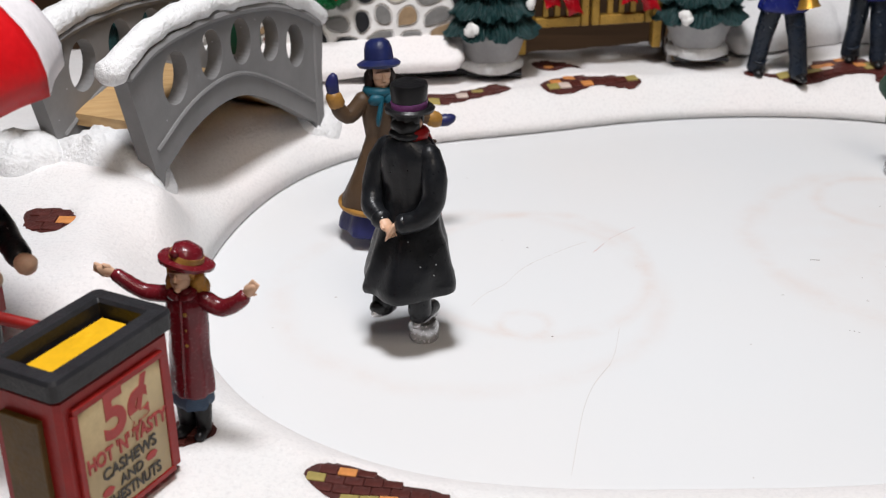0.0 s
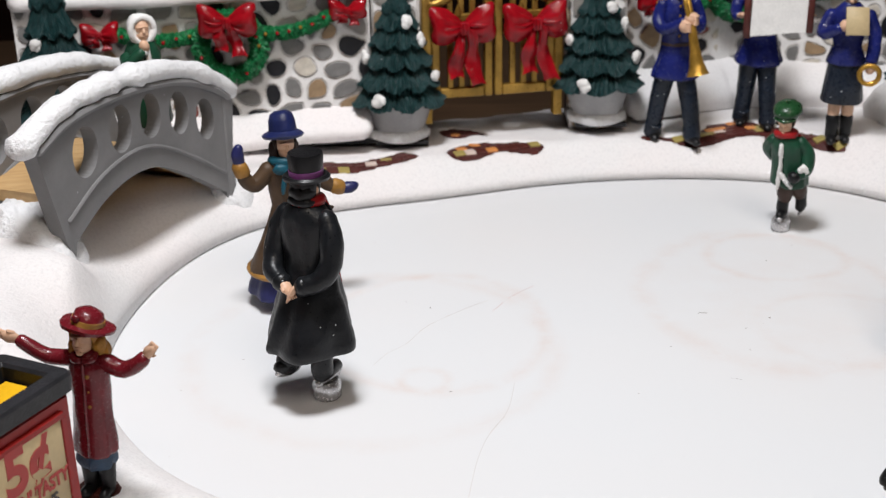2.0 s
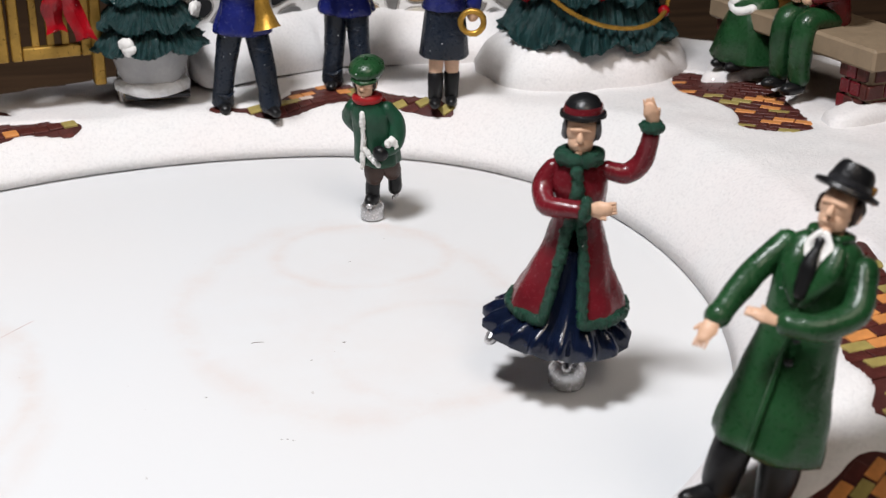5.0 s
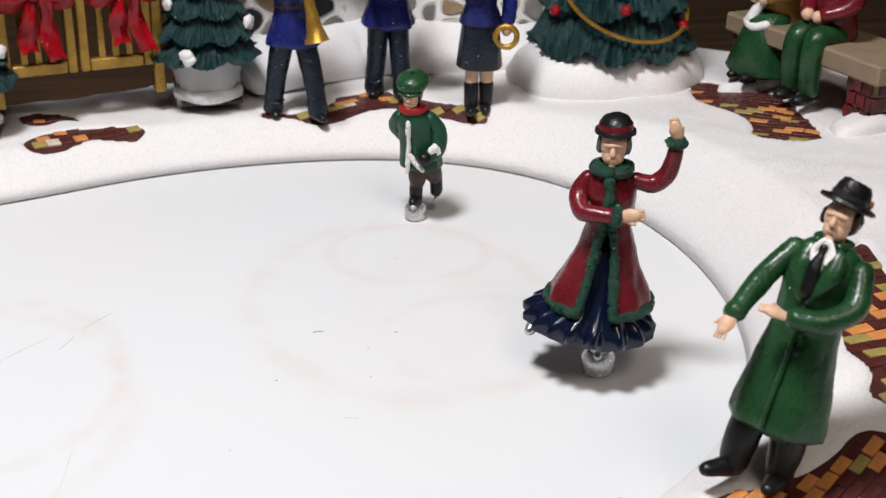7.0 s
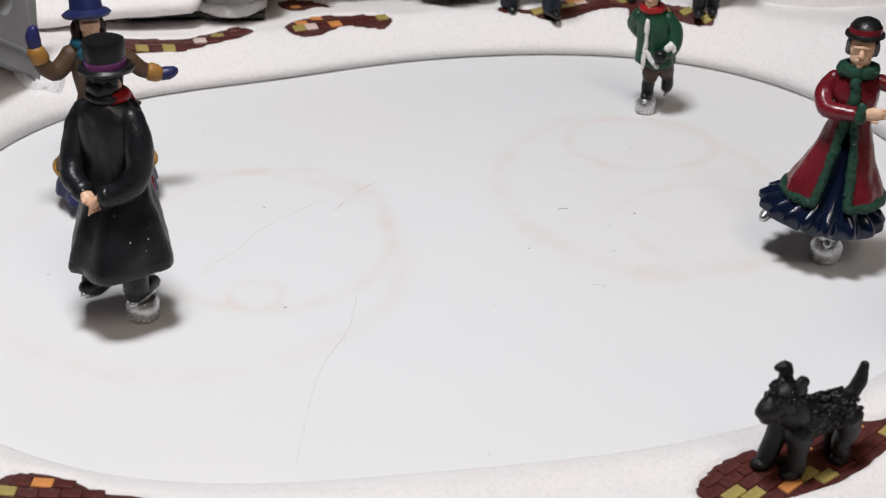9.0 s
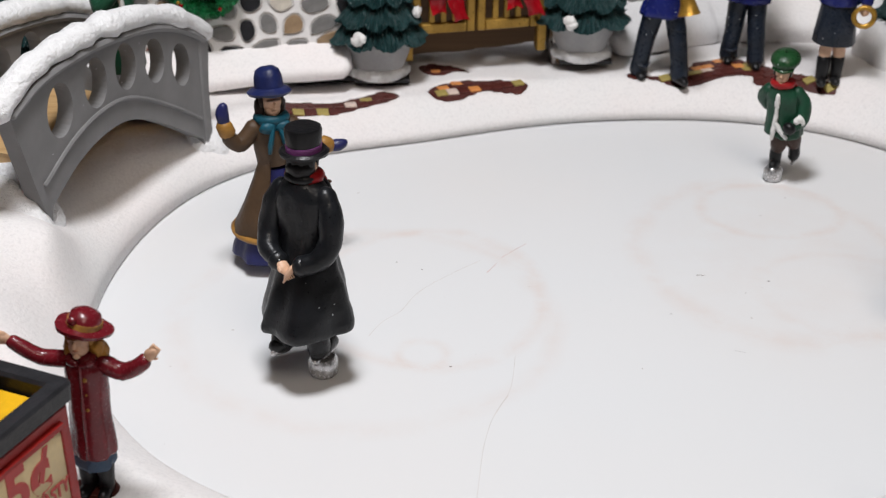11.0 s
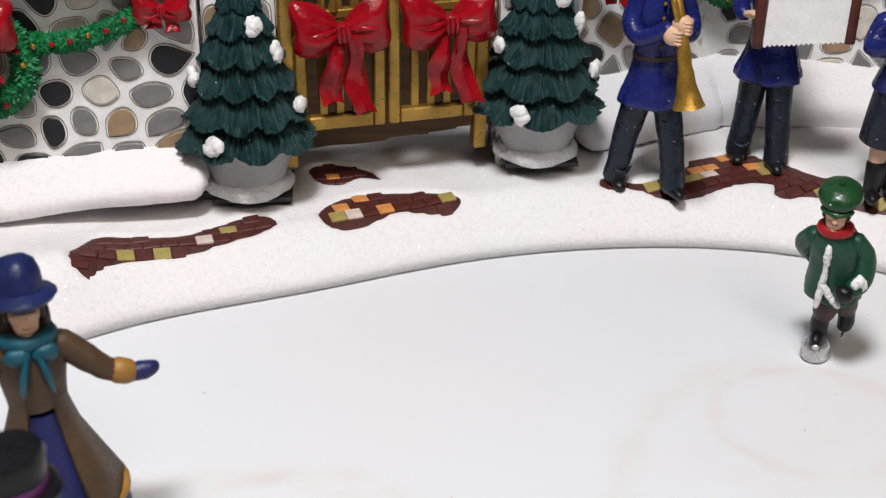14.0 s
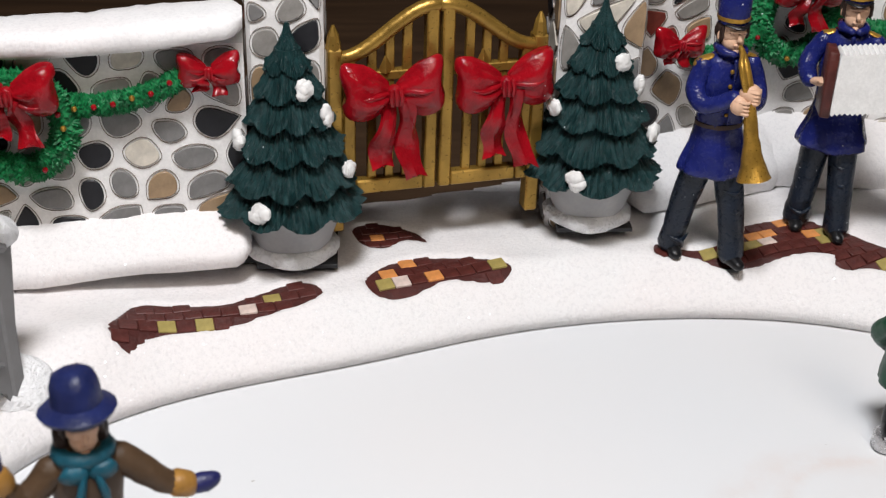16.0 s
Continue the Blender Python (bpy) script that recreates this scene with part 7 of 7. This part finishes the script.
# ---- the large tree ----
BIG = Matrix.Translation((0.1935, 0.3790, 0.0145))
big = thing("christmas_tree", BIG, "large dark green tree with gold chain, baubles and snow", "christmas tree")
g = Geo()
rnd = random.Random(9)
g.body([(0.000, 0, 0, 0.0305, 0.0240), (0.003, 0, 0, 0.0310, 0.0245), (0.008, 0, 0, 0.0280, 0.0225), (0.0120, 0, 0, 0.0230, 0.0190), (0.0140, 0, 0, 0.0100, 0.0100)], SNOW_SMOOTH, 60, lambda a, i: 1 + 0.035 * math.sin(5 * a + 1) + 0.02 * math.sin(9 * a))
part("snow_mound", g, big, "smooth white snow mound")
for i, (z0, z1, r0, r1) in enumerate(((0.0120, 0.0330, 0.0245, 0.0150), (0.0240, 0.0460, 0.0215, 0.0125), (0.0370, 0.0590, 0.0185, 0.0100), (0.0500, 0.0710, 0.0155, 0.0080), (0.0630, 0.0820, 0.0125, 0.0050), (0.0750, 0.0950, 0.0090, 0.0006))):
    part("branch_tier", tier(z0, z1, r0, r1, 50 + i, 220, 0.045), big)


def tree_r(z):
    return 0.0245 - (z - 0.0105) * 0.22


for s0, z0 in ((-150, 0.0235), (-95, 0.0420)):
    g = Geo()
    pts = []
    for k in range(64):
        f = k / 63
        a = radians(s0 + 125 * f)
        z = z0 + 0.006 * (1 - f) - 0.0085 * math.sin(math.pi * f) ** 0.8
        r = tree_r(z) + 0.0006
        pts.append((r * math.cos(a), r * math.sin(a), z))
    for p in pts:
        g.blob(p, (0.00075, 0.00075, 0.0007), BRASS, 6)
    part("gold_chain", g, big, "gold bead chain")
for a, z in ((-100, 0.0265), (-40, 0.0200), (-160, 0.0240), (-120, 0.0450), (-60, 0.0490)):
    g = Geo()
    r = tree_r(z)
    g.blob((r * math.cos(radians(a)), r * math.sin(radians(a)), z), 0.0017, RED_GLOSS, 12)
    part("bauble", g, big)
for i, (a, z) in enumerate(((-105, 0.0340), (-68, 0.0345), (-35, 0.0360), (-140, 0.0390), (-80, 0.0560))):
    g = Geo()
    r = tree_r(z) - 0.0004
    x, y = r * math.cos(radians(a)), r * math.sin(radians(a))
    g.blob((x * 0.97, y * 0.97, z + 0.001), (0.0034, 0.0013, 0.0055), WHITE, 14, pose(0, 0, 0, -10, 0, a + 90).to_3x3(), 0.28, i + 3)
    part("snow_tuft", g, big)


# ---- frosted brush tree with berries ----
def brush_tree(m, h, r):
    t = thing("brush_tree", m, "frosted bottle-brush tree with long red berries", "brush tree")
    g = Geo()
    g.tube([(0, 0, -0.002), (0, 0, h)], [0.0012, 0.0006], BROWN, 8)
    part("stem", g, t)
    g = Geo()
    g.body([(0.001, 0, 0, r * 0.42, r * 0.42), (0.004, 0, 0, r * 0.50, r * 0.50), (h * 0.6, 0, 0, r * 0.26, r * 0.26), (h * 0.97, 0, 0, r * 0.06, r * 0.06)], DARK_GREEN, 16)
    part("core", g, t, "dark green core")
    rnd, g = random.Random(6), Geo()
    for k in range(5200):
        z = h * (k / 5200) ** 0.9
        rr = r * (1 - 0.80 * (z / h)) * rnd.uniform(0.66, 0.96)
        a = rnd.uniform(0, 6.283)
        tip = Vector((rr * math.cos(a), rr * math.sin(a), z + rr * rnd.uniform(0.0, 0.45)))
        base = Vector((0, 0, z))
        side = Vector((-math.sin(a), math.cos(a), 0)) * 0.00016
        up = Vector((0, 0, 0.00016))
        mid_ = base.lerp(tip, 0.62)
        mt = g.slot(BRUSH_GREEN)
        mw = g.slot(WHITE)
        i = len(g.v)
        g.v += [tuple(base + side), tuple(base - side), tuple(base + up), tuple(mid_ + side), tuple(mid_ - side), tuple(mid_ + up), tuple(tip)]
        g.f += [(i, i + 1, i + 4, i + 3), (i + 1, i + 2, i + 5, i + 4), (i + 2, i, i + 3, i + 5), (i + 3, i + 4, i + 6), (i + 4, i + 5, i + 6), (i + 5, i + 3, i + 6)]
        g.m += [mt, mt, mt] + ([mw] * 3 if rnd.random() < 0.85 else [mt] * 3)
    part("needles", g, t, "grey-green bristles with white tips")
    for a, z, rr in ((-175, 0.010, 0.95), (-150, 0.017, 1.0), (178, 0.026, 1.0), (-160, 0.033, 1.0), (165, 0.040, 1.0), (-140, 0.030, 0.9), (-110, 0.012, 1.0), (-120, 0.045, 1.0)):
        g = Geo()
        q = r * (1 - 0.75 * z / h) * rr
        a = radians(a)
        d = Vector((math.cos(a), math.sin(a), 0.35))
        p0 = Vector((q * math.cos(a), q * math.sin(a), z))
        g.tube([p0 - d * 0.0045, p0 - d * 0.002, p0 + d * 0.001, p0 + d * 0.0022], [0.0005, 0.0010, 0.0019, 0.0015], RED_GLOSS, 12)
        part("berry", g, t, "glossy red berry")
    return t


brush_tree(Matrix.Translation((0.2050, 0.2050, ground_z(0.205, 0.205) - 0.001)), 0.060, 0.0175)


# ---- the chestnut cart ----
CART = Matrix.Translation((-0.0528, 0.1518, 0.0)) @ pose(0, 0, 0, 0, 0, 65)
cart = thing("chestnut_cart", CART, "red and black vending cart with painted price sign", "cart")
CL, CW, CZ0, CZ1 = 0.0256, 0.0146, 0.0075, 0.0376
g = Geo()
g.box((0, 0, (CZ0 + CZ1 - 0.0036) / 2), (CL, CW, CZ1 - 0.0036 - CZ0), CART_RED, edge=0.06)
part("body", g, cart, "red painted box")
# inset black box, added to stand in for the shaded gap below the body
g = Geo()
g.box((0, 0, (CZ0 + 0.002) / 2), (CL * 0.86, CW * 0.80, CZ0 - 0.002), CART_BLACK, edge=0.06)
part("gap_filler", g, cart, "black box added for the shaded gap under the cart")
rim, rings = Geo(), []
for grow, z in ((0.0003, CZ1 - 0.0038), (0.0007, CZ1 - 0.0035), (0.0009, CZ1 - 0.0006), (0.0005, CZ1), (-0.0020, CZ1), (-0.0025, CZ1 - 0.0006), (-0.0026, CZ1 - 0.0048)):
    ring = []
    for sx, sy, a0 in ((1, 1, 0), (-1, 1, 90), (-1, -1, 180), (1, -1, 270)):
        rc = max(0.0003, 0.0011 + grow * 0.5)
        for k in range(5):
            a = radians(a0 + 22.5 * k)
            ring.append((sx * (CL / 2 + grow - rc) + rc * math.cos(a), sy * (CW / 2 + grow - rc) + rc * math.sin(a), z))
    rings.append(ring)
rim.loft(rings, CART_BLACK, True, False)
part("tray_rim", rim, cart, "black rim of the roasting tray")
g = Geo()
g.box((0, 0, CZ1 - 0.0042), (CL - 0.0050, CW - 0.0050, 0.0012), CART_BLACK)
part("tray_floor", g, cart)
g = Geo()
g.box((0, 0.0002, CZ1 - 0.0032), (CL - 0.0064, CW - 0.0076, 0.0008), YELLOW)
part("tray", g, cart, "bright yellow tray bottom")
g = Geo()
g.tube([(0.001, CW / 2 - 0.0005, CZ1 - 0.0016), (-0.001, CW / 2 + 0.006, CZ1 - 0.0006), (-0.004, CW / 2 + 0.016, CZ1 + 0.0012)], 0.0011, CART_RED, 10)
part("handle", g, cart, "red push handle")
# the sign hangs on the long side that faces away from the pond's left bank
S = Matrix.Translation((-0.0002, -CW / 2 - 0.0002, 0.0198)) @ pose(0, 0, 0, 90, 0, 0)
sign = thing("sign_board", S, "", "")
sign.parent = cart
for k in ("label", "category"):
    if k in sign:
        del sign[k]
for c, s in (((0, 0.0110, 0), (0.0205, 0.0012, 0.0012)), ((0, -0.0110, 0), (0.0205, 0.0012, 0.0012)), ((-0.0100, 0, 0), (0.0012, 0.0212, 0.0012)), ((0.0100, 0, 0), (0.0012, 0.0212, 0.0012))):
    g = Geo()
    g.box(c, s, CART_RED)
    part("frame", g, sign)
g = Geo()
g.box((0, 0, 0), (0.0186, 0.0208, 0.0008), SIGN_CREAM, edge=0.1)
part("panel", g, sign, "cream painted panel")


def lettering(text, x, y, size, mat, parent, squeeze=1.0, bold=0.016):
    cu = bpy.data.curves.new("lettering", "FONT")
    cu.body, cu.size, cu.align_x, cu.align_y, cu.extrude = text, size, "CENTER", "CENTER", 0.00008
    cu.offset = size * bold
    tmp = bpy.data.objects.new("lettering_source", cu)
    scene.collection.objects.link(tmp)
    bpy.context.view_layer.update()
    me = bpy.data.meshes.new_from_object(tmp.evaluated_get(bpy.context.evaluated_depsgraph_get()))
    bpy.data.objects.remove(tmp)
    me.materials.clear()
    me.materials.append(mat)
    ob = new("lettering", me)
    ob.matrix_basis = Matrix.Translation((x, y, 0.00055)) @ Matrix.Diagonal((squeeze, 1, 1, 1))
    ob.parent = parent
    return ob


lettering("5¢", 0.0004, 0.0062, 0.0112, SIGN_RED, sign, 1.0, 0.03)
lettering("HOT 'N' TASTY", 0.0, 0.0003, 0.0035, SIGN_RED, sign, 0.77, 0.03)
lettering("CASHEWS", 0.0, -0.0029, 0.0030, SIGN_BLACK, sign, 0.92)
lettering("AND", 0.0, -0.0057, 0.0025, SIGN_BLACK, sign, 1.0)
lettering("CHESTNUTS", 0.0, -0.0084, 0.0030, SIGN_BLACK, sign, 0.80)
for x, y in ((0.0048, -0.0053), (-0.0056, -0.0060)):
    g = Geo()
    g.blob((x, y, 0.0005), (0.0014, 0.0008, 0.0002), SIGN_RED, 12, None, 0.2, 4)
    part("painted_nut", g, sign, "small painted red nuts")
g = Geo()
g.box((-CL / 2 - 0.0006, 0, 0.019), (0.0012, 0.0080, 0.022), SIDE_OLIVE)
part("side_panel", g, cart, "olive-yellow side panel")

# vendor behind the cart
def vendor():
    g = Geo()
    for sg in (-1, 1):
        g.blob((sg * 2.6, -1.6, 1.3), (1.8, 3.0, 1.4), BLACK, 12)
        g.tube([(sg * 2.6, 0, 2), (sg * 2.4, 0, 22)], [2.3, 2.9], COAT_BLACK, 12)
    g.body([(18, 0, 0, 6.2, 5.0), (26, 0, 0, 5.4, 4.4), (36, 0, 0, 6.4, 4.4), (41, 0, 0, 5.0, 3.6), (43, 0, 0, 2.4, 2.2)], COAT_BLACK, 24)
    for sg in (-1, 1):
        g.tube([(sg * 5.6, 0, 39), (sg * 7.2, -3, 33), (sg * 4.0, -11.5, 31.5)], [2.5, 2.5, 2.1], COAT_BLACK, 12)
        g.blob((sg * 3.4, -13.6, 31.0), (1.9, 2.2, 1.9), SKIN, 12)
    g.box((0, -5.4, 27), (7.0, 0.8, 14), RED)
    head(g, 0, -0.4, 46.4, 3.3, HAIR_DARK)
    g.body([(48, 0, 0, 4.6, 5.0), (48.6, 0, 0, 4.8, 5.2), (49, 0, 0, 3.6, 3.8), (52.4, 0, 0, 3.4, 3.6), (53, 0, 0, 2, 2)], BLACK, 20)
    return done(g)


statue(vendor(), "vendor_figurine", put(-0.0795, 0.1725, 58), "vendor figurine in black coat behind the cart")


def umbrella(m, r, rise):
    t = thing("cart_umbrella", m, "red and white striped umbrella open over the cart", "umbrella")
    g = Geo()
    g.tube([(0, 0, -0.060), (0, 0, rise - 0.001)], 0.0011, TAN, 10)
    part("pole", g, t)
    n = 12
    for k in range(n):
        g = Geo()
        rows = []
        for i in range(9):
            f = i / 8
            rr = r * math.sin(f * math.pi / 2)
            z = rise * math.cos(f * math.pi / 2)
            row = []
            for j in range(7):
                b = 2 * math.pi * (k + 1 / 3 + j / 6) / n
                sc = 1 - 0.05 * math.sin(math.pi * j / 6) * f
                row.append((rr * sc * math.cos(b), rr * sc * math.sin(b), z))
            rows.append(row)
        g.loft(rows, UMB_WHITE if k % 2 else UMB_RED, False, False)
        ob = part("canopy_panel", g, t)
        sol = ob.modifiers.new("thickness", "SOLIDIFY")
        sol.thickness = 0.0006
    g = Geo()
    g.blob((0, 0, rise + 0.0008), 0.0014, BRASS, 10)
    part("finial", g, t)


umbrella(Matrix.Translation((-0.0830, 0.1720, 0.0745)) @ pose(0, 0, 0, 6, 8, 14), 0.0255, 0.0185)


# ---- tree behind the bridge ----
def far_tree(m, seed, s):
    t = thing("dark_tree", m, "dark green carved tree with snow tufts behind the bridge", "tree")
    for i, (z0, z1, r0, r1) in enumerate(((0.010, 0.030, 0.0170, 0.0080), (0.022, 0.040, 0.0145, 0.0065), (0.034, 0.050, 0.0118, 0.0050), (0.044, 0.060, 0.0090, 0.0036), (0.054, 0.072, 0.0062, 0.0004))):
        part("branch_tier", tier(z0 * s, z1 * s, r0 * s, r1 * s, seed + i), t)
    g = Geo()
    g.body([(-0.004, 0, 0, 0.003, 0.003), (0.016, 0, 0, 0.0025, 0.0025)], BROWN, 12)
    part("trunk", g, t)
    for i, (a, z, r) in enumerate(((-90, 0.014, 0.016), (-40, 0.020, 0.0145), (-130, 0.026, 0.0135), (-60, 0.034, 0.011), (-110, 0.042, 0.009))):
        part("snow_clump", snow_clump(0.0024 * s, seed + i), t, "", Matrix.Translation((r * s * math.cos(radians(a)), r * s * math.sin(radians(a)), z * s)))


far_tree(Matrix.Translation((-0.0965, 0.3480, 0.0170)), 80, 0.85)
far_tree(Matrix.Translation((-0.1260, 0.2700, 0.0150)), 90, 0.60)

# the many bricks and tiles last
build_patches()
